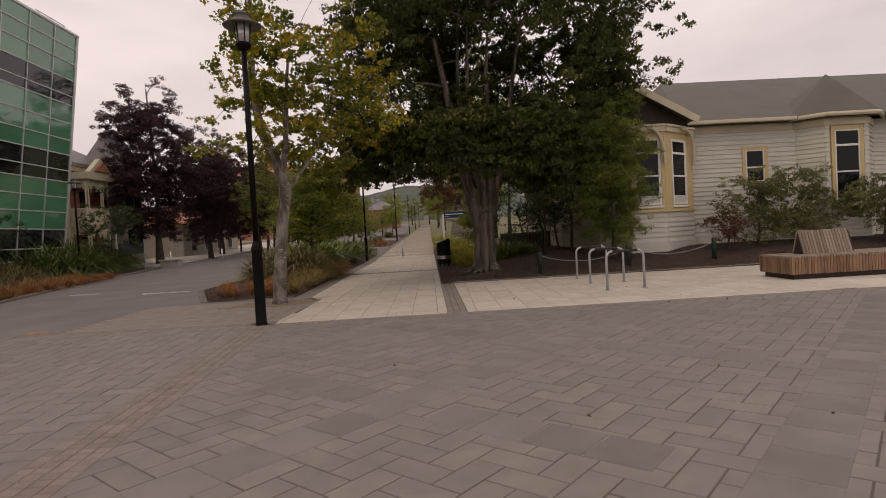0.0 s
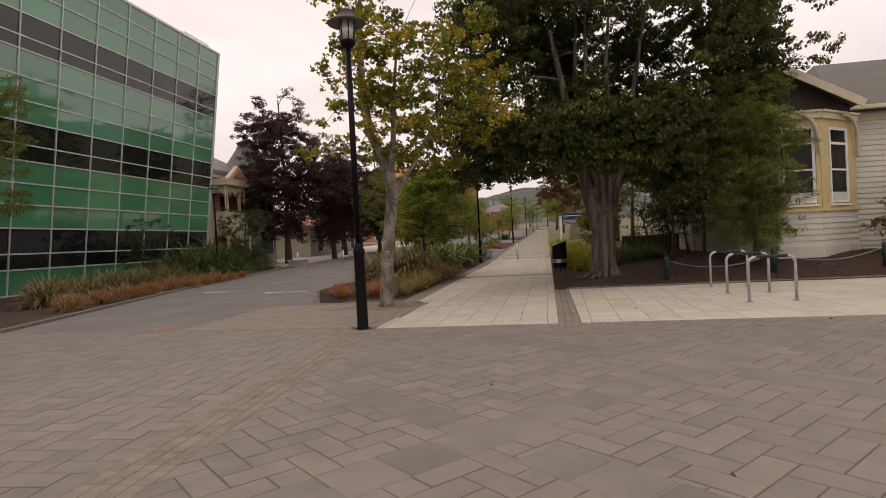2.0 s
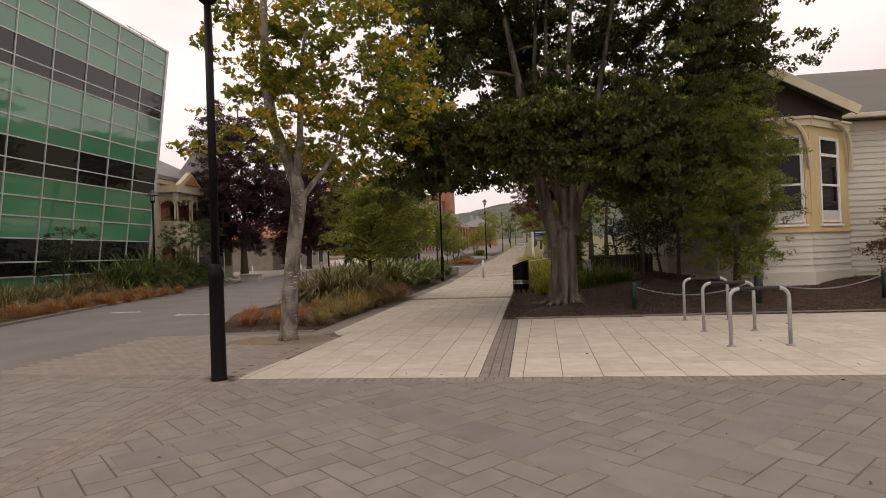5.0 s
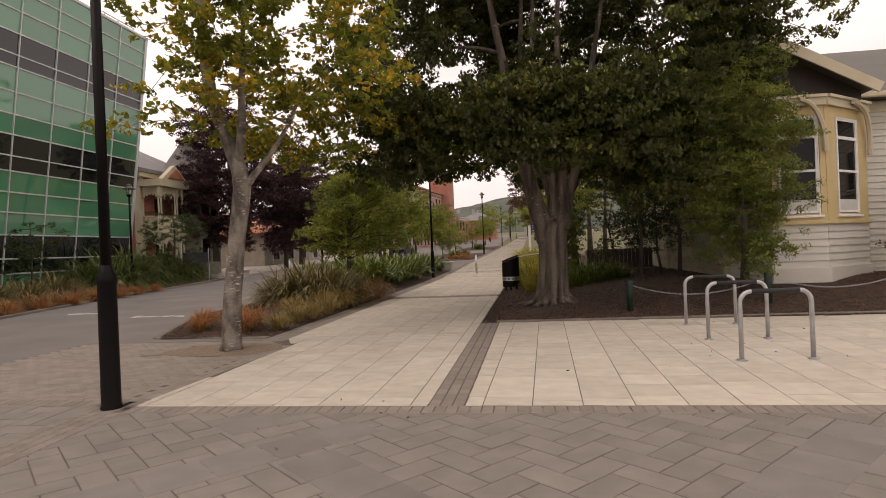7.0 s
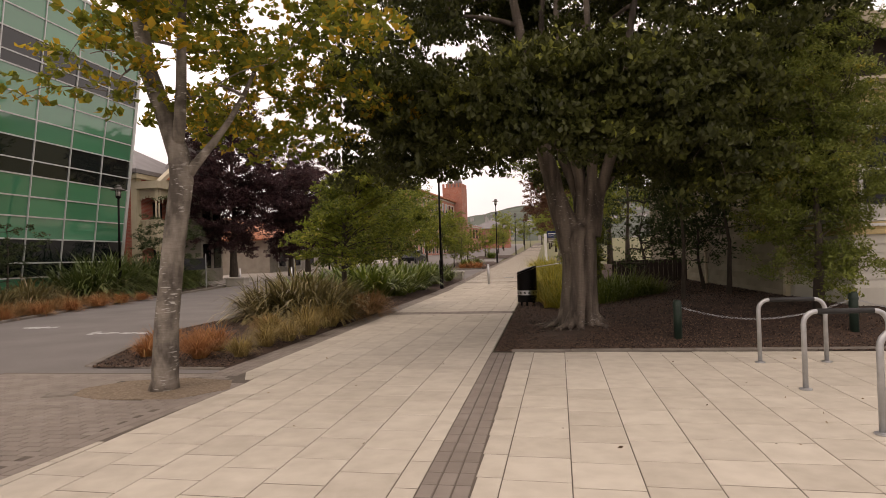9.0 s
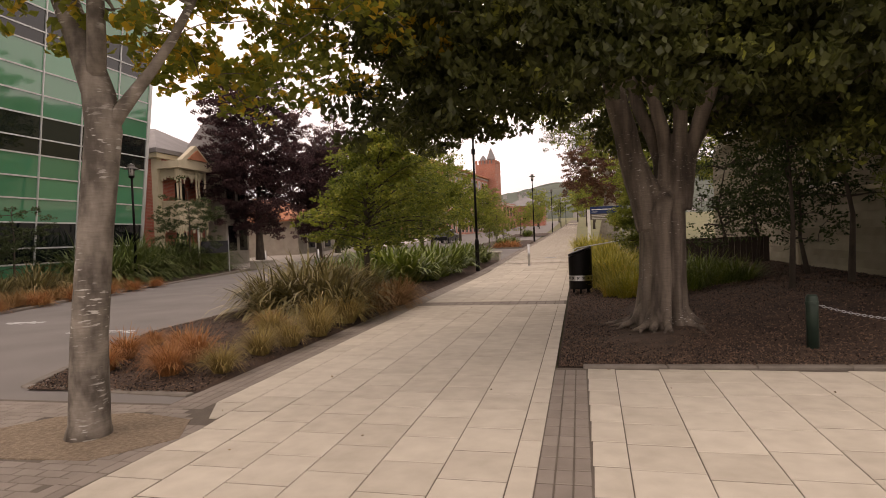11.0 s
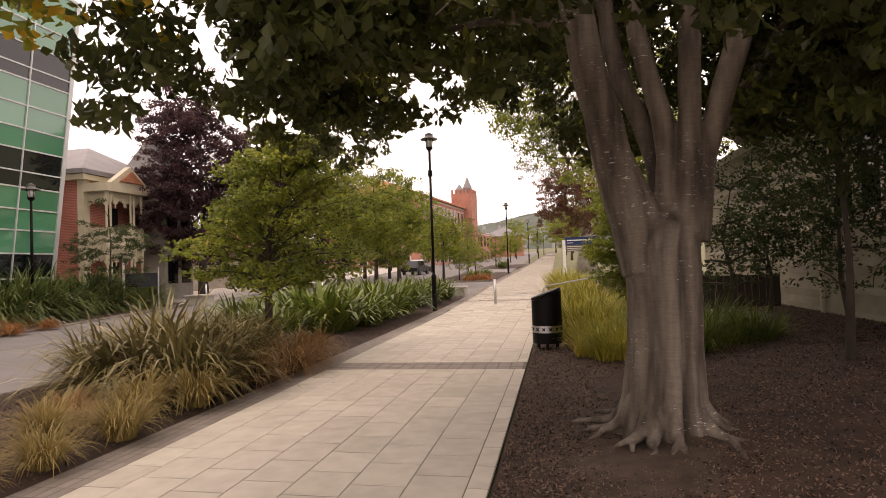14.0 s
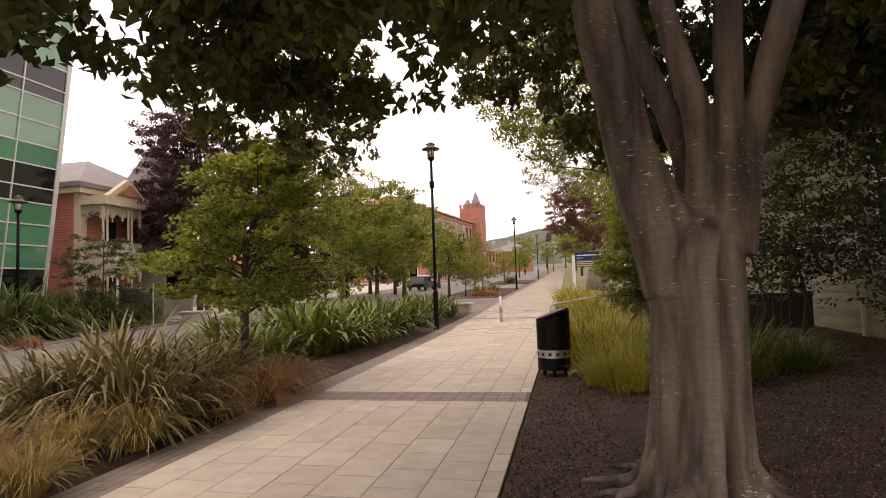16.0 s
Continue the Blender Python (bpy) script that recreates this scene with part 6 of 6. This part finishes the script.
tree("path_side_tree", "yellow-green leafy tree leaning over the path", (5.0, 31.5, 0.1), [(0, 0, -0.1), (-0.1, 0, 2.0), (-0.4, 0, 4.2), (-1.2, 0, 8.5)], 0.16, (-1.4, 0, 7.4), (3.7, 3.0, 3.3), 190, 30000, 0.11, L_GREEN, BARKD, 0.55, 46, 0.3, -0.9, 0.25, 0.5, 0.6, 0.04, 2, 0.65)
rg = tree("path_side_tree", "green leafy tree lining the path", (7.6, 41.0, 0.1), [(0, 0, -0.1), (0, 0, 2.0), (0.1, 0, 4.0), (0, 0, 8.5)], 0.16, (-0.2, 0, 6.0), (3.3, 3.2, 3.6), 150, 22000, 0.12, L_GREEN, BARKD, 0.55, 41, 0.3, -0.8, 0.25, 0.5, 0.6, 0.05, 2, 0.65, group="trees right of the path")
for x, y, k, a in ((7.5, 48, 1.25, 80), (7.0, 90, 1.1, 200), (6.0, 110, 1.1, 20), (5.5, 135, 1.1, 320)):
    c = copy_thing(rg, pose(x, y, rise(y), 0, 0, a))
    c.scale = (k, k, k)

# ---------------------------------------------------------------- grasses
def clump(name, label, material, meshes, at, size, turn, group):
    e = thing(name, label, "ornamental grass" if "grass" in name or "tussock" in name else "flax plant", (at[0], at[1], at[2]), group, turn)
    e.scale = (size, size, size)
    link("foliage", meshes, material, e)
    return e


def scatter(name, label, material, makers, places, group, seed):
    rr = random.Random(seed)
    for i, (x, y, z, s) in enumerate(places):
        clump(name, label, material, makers[i % len(makers)], (x, y, z + rise(y)), s * rr.uniform(0.88, 1.12), rr.uniform(0, 360), group)


FLAX = [blade_mesh("foliage", 420, 1.3, 0.034, 2.0, 1.25, s, 0.2, 5, 0.42) for s in (1, 2, 3)]
LUSH = [blade_mesh("foliage", 230, 1.1, 0.06, 2.2, 0.95, s, 0.22, 5, 0.55) for s in (4, 5, 6)]
TUSS = [blade_mesh("foliage", 640, 0.68, 0.010, 1.3, 1.2, s, 0.16, 5, 0.35) for s in (7, 8, 9)]
TUFT = [blade_mesh("foliage", 480, 0.78, 0.011, 1.0, 0.8, s, 0.16, 5, 0.45) for s in (13, 14, 15)]
RUSH = [blade_mesh("foliage", 420, 1.0, 0.018, 1.9, 0.7, s, 0.24, 5, 0.6) for s in (10, 11, 12)]
scatter("flax_clump", "olive-brown flax with long arching blades", G_OLIVE, FLAX, [(-3.75, 20.7, 0.08, 1.12), (-3.1, 20.9, 0.1, 1.15), (-2.75, 21.7, 0.1, 0.95), (-3.6, 21.7, 0.1, 1.1), (-4.2, 21.2, 0.08, 0.95), (-2.45, 20.6, 0.08, 0.9), (-2.9, 22.6, 0.1, 0.95)], "flax in the planted strip", 1)
scatter("flax_clump", "lush green strap-leaved clump", G_FLAXG, LUSH, [(-3.2, 27.2, 0.1, 1.25), (-2.85, 28.8, 0.1, 1.3), (-4.05, 28.0, 0.1, 1.35), (-2.95, 30.4, 0.1, 1.3), (-2.75, 32.0, 0.1, 1.25), (-3.85, 31.0, 0.1, 1.35), (-2.95, 34.6, 0.1, 1.2), (-4.85, 29.4, 0.1, 1.3), (-4.25, 33.0, 0.1, 1.25), (-2.75, 36.4, 0.1, 1.2), (-3.4, 37.6, 0.1, 1.2), (-5.25, 27.0, 0.1, 1.2), (-2.5, 38.6, 0.1, 1.1), (-5.35, 31.6, 0.1, 1.2), (-3.7, 25.6, 0.1, 1.05)], "green clumps in the planted strip", 2)
scatter("tussock_grass", "tawny arching tussock grass", G_TUSS, TUSS, [(-2.0, 21.3, 0.06, 1.15), (-1.9, 22.3, 0.06, 1.3), (-1.95, 23.3, 0.06, 1.15), (-2.5, 22.6, 0.08, 1.2), (-2.7, 18.9, 0.05, 0.62), (-3.2, 19.3, 0.05, 0.6)], "tussocks in the planted strip", 3)
scatter("tussock_grass", "olive-brown tussock grass", G_BRONZE, TUFT, [(-2.0, 16.15, 0.03, 0.62), (-2.05, 17.1, 0.03, 0.6), (-1.95, 17.75, 0.03, 0.7), (-1.9, 18.6, 0.03, 0.85), (-2.3, 19.4, 0.04, 0.85), (-1.95, 19.9, 0.04, 0.9), (-2.6, 18.4, 0.04, 0.8)], "olive tussocks in the planted strip", 13)
scatter("tussock_grass", "rusty orange tussock grass", G_RUST, TUFT, [(-3.62, 16.15, 0.03, 0.58), (-2.6, 16.0, 0.03, 0.66), (-3.1, 16.5, 0.03, 0.6), (-3.9, 16.8, 0.03, 0.6), (-2.75, 16.7, 0.03, 0.66), (-3.4, 17.3, 0.03, 0.6), (-4.2, 17.7, 0.03, 0.5)], "orange tussocks in the planted strip", 4)
scatter("flax_clump", "green flax before the glass building", G_FLAX, FLAX, [(-16.9 - 0.12 * k - 0.9 * (k % 2), 30.2 + 0.62 * k, 0.05, 1.6 + 0.15 * (k % 3)) for k in range(18)], "flax along the glass building", 5)
scatter("flax_clump", "olive flax at the foot of the green glass", G_OLIVE, FLAX, [(-12.9 - 0.29 * k - 0.5 * (k % 2), 16.6 + 0.95 * k, 0.05, 0.78 + 0.12 * (k % 3)) for k in range(13)] + [(-16.2 - 0.1 * k, 20.0 + 1.6 * k, 0.05, 0.8) for k in range(6)], "flax along the glass building", 6)
scatter("tussock_grass", "rusty brown tussock grass along the street kerb", G_TUSS, TUSS, [(-10.95 - 0.275 * k - 0.25 * (k % 3 == 1), 15.2 + 0.9 * k, 0.05, 0.85 + 0.2 * (k % 4 == 0)) for k in range(18)], "tussocks along the street kerb", 7)
scatter("tussock_grass", "orange tussock grass at the street kerb", G_RUST, TUSS, [(-11.5 - 0.28 * k, 15.9 + 1.55 * k, 0.05, 0.8) for k in range(10)], "tussocks along the street kerb", 17)
scatter("rush_grass", "upright yellow-green grass clump beside the bin", G_YELL, RUSH, [(3.35, 22.9, 0.05, 0.8), (3.05, 23.5, 0.03, 0.78), (3.25, 24.5, 0.05, 0.95), (2.95, 25.9, 0.02, 1.0), (3.35, 25.4, 0.05, 1.0), (3.0, 26.9, 0.05, 1.05), (2.8, 28.2, 0.05, 1.0), (3.6, 26.6, 0.1, 1.05), (3.7, 23.5, 0.08, 0.85), (3.4, 28.0, 0.1, 1.1), (2.9, 29.6, 0.05, 1.0), (3.5, 30.0, 0.1, 1.1), (3.0, 31.4, 0.05, 1.1), (3.4, 33.0, 0.1, 1.2), (2.9, 34.5, 0.05, 1.2), (3.6, 36.0, 0.05, 1.3), (3.0, 38.0, 0.05, 1.3), (3.5, 40.0, 0.05, 1.3), (3.0, 42.5, 0.05, 1.2)], "grass beside the path", 8)
scatter("rush_grass", "dark green upright grass clump behind the beech", G_FLAXG, RUSH, [(4.3, 22.4, 0.16, 0.9), (4.8, 22.7, 0.18, 0.95), (4.2, 23.3, 0.15, 0.95), (4.75, 23.4, 0.2, 0.9), (5.3, 22.9, 0.22, 0.85), (4.1, 24.3, 0.12, 0.95)], "grass behind the beech", 9)
scatter("rush_grass", "low green planting on a far island", G_FLAXG, LUSH, [(-3.2, 56, 0.05, 0.8), (-3.6, 58, 0.05, 0.8), (-3.0, 62, 0.05, 0.7), (-3.2, 82, 0.05, 0.9), (-3.4, 86, 0.05, 0.9)], "island planting", 10)
scatter("tussock_grass", "orange tussock on a far island", G_RUST, TUSS, [(-2.4, 54.8, 0.05, 1.1), (-2.9, 55.2, 0.05, 1.1), (-2.2, 55.6, 0.05, 1.0), (-3.5, 54.9, 0.05, 1.0)], "island tussocks", 11)

# ---------------------------------------------------------------- street furniture
def street_lamp(at, turn=0.0, up=0.19):
    e = thing("street_lamp", "tall black post-top street lamp with a flat round hood", "street lamp", at, "street lamps", turn)
    part("base", lathe(bmesh.new(), [(0.10, -0.05), (0.10, 0.02), (0.09, 0.05), (0.086, 1.22), (0.094, 1.25), (0.094, 1.30), (0.07, 1.36), (0.052, 1.42)], 20), BLACK, e, smooth=True)
    part("pole", lathe(bmesh.new(), [(0.051, 1.36), (0.048, 3.0), (0.045, 4.42 + up)], 16), BLACK, e, smooth=True)
    part("collar", lathe(bmesh.new(), [(0.05, 4.40 + up), (0.10, 4.44 + up), (0.125, 4.49 + up), (0.125, 4.52 + up), (0.09, 4.53 + up)], 20), BLACK, e, smooth=True)
    lamp = part("lantern", lathe(bmesh.new(), [(0.1, 4.52 + up), (0.128, 4.84 + up)], 20), LENSG, e, "frosted cylindrical lamp glass", smooth=True)
    bars = bmesh.new()
    for i in range(6):
        a = i * math.tau / 6
        tube(bars, [(0.106 * math.cos(a), 0.106 * math.sin(a), 4.5 + up), (0.134 * math.cos(a), 0.134 * math.sin(a), 4.86 + up)], 0.010, 6)
    part("cage", bars, BLACK, e)
    part("hood", lathe(bmesh.new(), [(0.13, 4.84 + up), (0.31, 4.80 + up), (0.315, 4.815 + up), (0.14, 4.90 + up), (0.14, 4.97 + up), (0.16, 4.98 + up), (0.02, 5.06 + up)], 24), HOODG, e, smooth=True)
    if up > 1:
        part("bracket_collar", lathe(bmesh.new(), [(0.06, 4.9), (0.085, 4.92), (0.085, 5.12), (0.06, 5.14)], 12), BLACK, e)
    return e


lamp = street_lamp((-1.37, 10.84, 0.0))
tall = street_lamp((-1.75, 33.8, 0.0), up=1.45)
for x, y in ((-1.35, 66.0), (-0.55, 98.0), (0.2, 131.0), (1.0, 165.0), (-16.35, 31.5), (-16.9, 60.0)):
    copy_thing(tall if y > 60 else lamp, pose(x, y, rise(y)))


def bike_hoop(at, turn):
    e = thing("bike_rack", "bent galvanised steel bicycle hoop bolted to the slabs", "bike rack", at, "bicycle hoops", turn)
    w, h, r = 0.80, 0.80, 0.13
    pts = [(-w / 2, 0, 0.0), (-w / 2, 0, h - r)] + [(-w / 2 + r - r * math.cos(a), 0, h - r + r * math.sin(a)) for a in frange(0.3, 1.57, 4)]
    pts += [(-x, y, z) for x, y, z in reversed(pts)]
    part("hoop", tube(bmesh.new(), pts, 0.026, 12), GALV, e, smooth=True)
    grip = bmesh.new()
    tube(grip, [(-w / 2 + r, 0, h), (w / 2 - r, 0, h)], 0.0285, 12)
    part("grip", grip, RUBBER, e, "black ribbed sleeve", smooth=True)
    for s in (-1, 1):
        part("foot_plate", lathe(bmesh.new(), [(0.06, 0.0), (0.06, 0.012), (0.03, 0.02)], 14, (s * w / 2, 0, 0.0)), GALV, e)
    return e


hoop = bike_hoop((5.57, 12.8, 0.01), 4)
copy_thing(hoop, pose(5.66, 14.28, 0.01, 0, 0, 2))
copy_thing(hoop, pose(5.76, 15.78, 0.01, 0, 0, 3))


def litter_bin():
    e = thing("litter_bin", "black steel litter bin with slanted lid and patterned silver band", "litter bin", (2.28, 24.6, 0.03))
    r = 0.28
    bm = bmesh.new()
    n = 32
    lo = [bm.verts.new((r * math.cos(i * math.tau / n), r * math.sin(i * math.tau / n), 0.1)) for i in range(n)]
    hi = [bm.verts.new((r * math.cos(i * math.tau / n), r * math.sin(i * math.tau / n), 0.98 + 0.10 * math.cos(i * math.tau / n))) for i in range(n)]
    bm.faces.new(lo[::-1])
    bm.faces.new(hi)
    for i in range(n):
        bm.faces.new((lo[i], lo[(i + 1) % n], hi[(i + 1) % n], hi[i]))
    part("drum", bm, BLACK, e, smooth=False)
    part("band", lathe(bmesh.new(), [(r + 0.001, 0.3), (r + 0.005, 0.3), (r + 0.005, 0.43), (r + 0.001, 0.43)], 32), STEEL, e, "silver band")
    cross = bmesh.new()
    for i in range(14):
        a = i * math.tau / 14
        for t in (-1, 1):
            m = Matrix.Rotation(a, 4, "Z") @ Matrix.Translation((r + 0.006, 0, 0.365)) @ Matrix.Rotation(t * math.pi / 4, 4, "X")
            bmesh.ops.create_cube(cross, size=1.0, matrix=m @ Matrix.Diagonal((0.004, 0.075, 0.018, 1)))
    part("band_pattern", cross, BLACK, e)
    lid = bmesh.new()
    lathe(lid, [(r + 0.012, 0), (r + 0.016, 0.02), (r + 0.004, 0.05), (0.04, 0.07)], 32)
    ld = part("lid", lid, BLACK, e)
    ld.matrix_local = Matrix.Translation((0, 0, 0.99)) @ Matrix.Rotation(-math.atan(0.1 / r), 4, "Y")
    for i in range(3):
        a = i * math.tau / 3 + 0.5
        part("leg", boxes((0.2 * math.cos(a) - 0.03, 0.2 * math.sin(a) - 0.03, -0.05, 0.2 * math.cos(a) + 0.03, 0.2 * math.sin(a) + 0.03, 0.1)), BLACK, e)
    return e


litter_bin()


def steel_bollard(at, h=0.95):
    e = thing("steel_bollard", "slim stainless steel bollard with a domed cap", "bollard", at, "steel bollards")
    part("post", lathe(bmesh.new(), [(0.055, -0.03), (0.055, h)], 18), STEEL, e, smooth=True)
    part("cap", lathe(bmesh.new(), [(0.057, h), (0.057, h + 0.02), (0.03, h + 0.04)], 18), STEEL, e, smooth=True)
    part("collar", lathe(bmesh.new(), [(0.085, -0.03), (0.085, 0.012), (0.057, 0.02)], 18), STEEL, e)
    return e


sb = steel_bollard((0.2, 36.3, rise(36.3)))
for x, y in ((-12.6, 41.8), (-16.4, 42.4), (-9.2, 41.5)):
    copy_thing(sb, pose(x, y, rise(y)))


def chain_fence():
    posts = [(4.78, 17.55), (7.45, 17.75), (10.1, 17.9)]
    for x, y in posts:
        z = mound(x, y)
        e = thing("fence_post", "dark green round timber post carrying a chain", "post", (x, y, z), "chain posts")
        part("post", lathe(bmesh.new(), [(0.065, -0.1), (0.065, 0.58), (0.05, 0.62)], 16), GREENP, e, smooth=True)
        part("cap", lathe(bmesh.new(), [(0.07, 0.5), (0.072, 0.52), (0.07, 0.54)], 16), GREENP, e)
    link_bm = bmesh.new()
    ring = [(0.022 * math.cos(a * math.tau / 8), 0.012 * math.sin(a * math.tau / 8), 0) for a in range(9)]
    tube(link_bm, ring, 0.004, 5)
    me = bpy.data.meshes.new("chain_link")
    link_bm.to_mesh(me)
    link_bm.free()
    for (xa, ya), (xb, yb) in zip(posts, posts[1:]):
        c = thing("chain", "sagging galvanised chain between green posts", "chain", (0, 0, 0), "barrier chains")
        za, zb = mound(xa, ya) + 0.52, mound(xb, yb) + 0.52
        n = 75
        for i in range(n):
            t = (i + 0.5) / n
            z = za + (zb - za) * t - 0.26 * 4 * t * (1 - t)
            ob = link("chain_link", me, GALV, c)
            slope = math.atan2(zb - za - 0.26 * 4 * (1 - 2 * t), 2.7)
            ob.matrix_local = Matrix.Translation((xa + (xb - xa) * t, ya + (yb - ya) * t, z)) @ Matrix.Rotation(math.atan2(yb - ya, xb - xa), 4, "Z") @ Matrix.Rotation(-slope, 4, "Y") @ Matrix.Rotation(math.pi / 2 * (i % 2), 4, "X")


chain_fence()


def slat_bench():
    e = thing("timber_bench", "low slatted timber bench block with a raised slatted backrest", "bench", (9.0, 12.65, 0.0))
    w, d, h = 3.6, 1.15, 0.46
    part("plinth", boxes((0.08, 0.08, 0.0, w - 0.08, d - 0.08, 0.12)), BROWNT, e)
    part("core", boxes((0.05, 0.05, 0.12, w - 0.05, d - 0.05, h - 0.05)), BROWNT, e)
    front = slab_mesh("slat", 0.058, 0.035, h - 0.12, 0.004)
    side = slab_mesh("slat", 0.035, 0.058, h - 0.12, 0.004)
    top = slab_mesh("slat", 0.058, d, 0.035, 0.004)
    n = int(w / 0.068)
    for i in range(n):
        x = 0.034 + i * 0.068
        for y in (0.018, d - 0.018):
            ob = link("slat", front, TIMBER, e)
            ob.matrix_local = Matrix.Translation((x, y, h - 0.005))
        ob = link("slat", top, TIMBERG, e)
        ob.matrix_local = Matrix.Translation((x, d / 2, h + 0.032))
    for i in range(int(d / 0.068) - 1):
        for x in (0.018, w - 0.018):
            ob = link("slat", side, TIMBER, e)
            ob.matrix_local = Matrix.Translation((x, 0.075 + i * 0.068, h - 0.005))
    back = new("backrest")
    back.parent = e
    back.matrix_local = pose(0.55, 0.62, h + 0.03, 0, 0, 0)
    bw, bh = 1.15, 0.5
    wedge = bmesh.new()
    prism(wedge, [(0.03, 0.02), (0.36, 0.02), (0.24, bh - 0.03), (0.19, bh - 0.03)], 0.02, bw - 0.02)
    wd = part("wedge", wedge, BROWNT, back)
    wd.matrix_local = Matrix(((0, 0, 1, 0), (1, 0, 0, -0.2), (0, 1, 0, 0), (0, 0, 0, 1)))
    sl = slab_mesh("back_slat", 0.058, 0.53, 0.03, 0.004)
    for i in range(int(bw / 0.068)):
        ob = link("back_slat", sl, TIMBERG, back)
        ob.matrix_local = Matrix.Translation((0.04 + i * 0.068, -0.1, bh / 2)) @ Matrix.Rotation(radians(70), 4, "X")
        ob = link("back_slat", sl, TIMBERG, back)
        ob.matrix_local = Matrix.Translation((0.04 + i * 0.068, 0.1, bh / 2)) @ Matrix.Rotation(radians(-70), 4, "X") @ Matrix.Rotation(math.pi, 4, "Y")
    return e


slat_bench()


def screen_fence():
    e = thing("low_screen", "low dark timber screen under the shrubs", "fence", (5.0, 27.2, 0.25))
    for i in range(16):
        part("slat", boxes((i * 0.145, 0.0, -0.1, i * 0.145 + 0.135, 0.025, 0.95)), BROWNT, e)
    part("rail", boxes((0, 0.025, 0.75, 2.32, 0.06, 0.83)), BROWNT, e)


screen_fence()


def campus_sign():
    e = thing("campus_sign", "navy and grey-brown campus sign board on pale posts", "sign", (3.25, 47.0, rise(47)))
    part("post", boxes((-0.12, -0.06, -0.1, 0.05, 0.06, 2.6)), WHITEM, e)
    part("post", boxes((1.95, -0.05, -0.1, 2.05, 0.05, 2.75)), GALV, e)
    part("header", boxes((0.05, -0.04, 2.32, 1.95, 0.04, 2.76), bevel=0.01), NAVY, e, "navy header panel")
    part("panel", boxes((0.05, -0.035, 1.95, 1.95, 0.035, 2.32)), OLIVE, e, "grey-brown panel")
    part("lettering", boxes((0.15, -0.046, 2.55, 1.6, -0.042, 2.61), (0.15, -0.046, 2.42, 0.5, -0.042, 2.45)), WHITEM, e, "white lettering bar")
    part("small_lettering", boxes((0.15, -0.04, 2.2, 1.3, -0.037, 2.25), (0.15, -0.04, 2.1, 1.1, -0.037, 2.14), (0.15, -0.04, 2.0, 1.2, -0.037, 2.04)), CURTAIN, e)
    return e


campus_sign()


def handrail():
    e = thing("handrail", "low galvanised handrail beside the path", "handrail", (0, 0, 0))
    part("rail", tube(bmesh.new(), [(2.15, 30.2, 0.75), (2.15, 30.2, 0.9), (2.25, 30.5, 0.95), (4.2, 33.5, 1.15)], 0.022, 8), GALV, e, smooth=True)
    part("post", tube(bmesh.new(), [(2.3, 30.6, -0.05), (2.3, 30.6, 0.95)], 0.02, 8), GALV, e)
    part("post", tube(bmesh.new(), [(3.9, 33.05, -0.05), (3.9, 33.05, 1.12)], 0.02, 8), GALV, e)


handrail()


def parked_car(at, turn, paint, label):
    e = thing("parked_car", label, "car", at, "parked cars", turn)
    body = bmesh.new()
    prism(body, [(-2.1, 0.35), (2.1, 0.35), (2.15, 0.75), (1.2, 0.92), (-1.9, 0.95), (-2.15, 0.7)], -0.85, 0.85)
    prism(body, [(-1.75, 0.93), (0.95, 0.92), (0.35, 1.4), (-1.2, 1.42)], -0.72, 0.72)
    b = part("body", body, paint, e)
    b.matrix_local = Matrix.Rotation(radians(90), 4, "X")
    win = bmesh.new()
    prism(win, [(-1.55, 0.98), (0.75, 0.97), (0.28, 1.34), (-1.12, 1.36)], -0.735, 0.735)
    w = part("window", win, PANE, e)
    w.matrix_local = Matrix.Rotation(radians(90), 4, "X")
    for x in (-1.3, 1.35):
        for y in (-0.8, 0.8):
            ty = lathe(bmesh.new(), [(0.2, -0.1), (0.32, -0.09), (0.32, 0.09), (0.2, 0.1)], 18)
            wh = part("wheel", ty, RUBBER, e)
            wh.matrix_local = Matrix.Translation((x, y, 0.32)) @ Matrix.Rotation(radians(90), 4, "X")
    return e


SILVER = mat("silver_car_paint", (0.40, 0.41, 0.43), (0.5, 0.51, 0.53), 1.0, 0.25, 0.0, metal=0.6)
DARKC = mat("dark_car_paint", (0.02, 0.022, 0.026), (0.03, 0.032, 0.036), 1.0, 0.25, 0.0, metal=0.3)
parked_car((-11.2, 71.0, rise(71)), 85, DARKC, "dark grey parked hatchback beside the street")
parked_car((-12.5, 79.0, rise(79)), 88, SILVER, "silver parked car beside the street")


def stone_block(at, label):
    e = thing("stone_block", label, "stone wall", at, "stone blocks")
    part("block", boxes((-0.6, -0.35, -0.05, 0.6, 0.35, 0.42), bevel=0.04), PLINTH, e)
    part("cap", boxes((-0.68, -0.42, 0.42, 0.68, 0.42, 0.5), bevel=0.02), CONC, e)


stone_block((-15.6, 40.6, rise(40.6)), "low stone end block of a garden wall")
stone_block((-2.3, 41.2, rise(41.2)), "low stone block at the end of the planted strip")


def estate_board():
    e = thing("notice_board", "dark notice board on two slim posts before the villa", "sign", (-17.6, 37.6, rise(37.6)))
    part("post", lathe(bmesh.new(), [(0.05, -0.1), (0.05, 2.6)], 10), WHITEM, e, "white post")
    part("post", lathe(bmesh.new(), [(0.03, -0.1), (0.03, 2.0)], 10, (1.4, 0.6, 0)), GALV, e)
    b = part("board", boxes((0.1, -0.03, 1.1, 1.5, 0.03, 1.75)), DARKC, e)
    b.matrix_local = Matrix.Rotation(radians(23), 4, "Z")


estate_board()
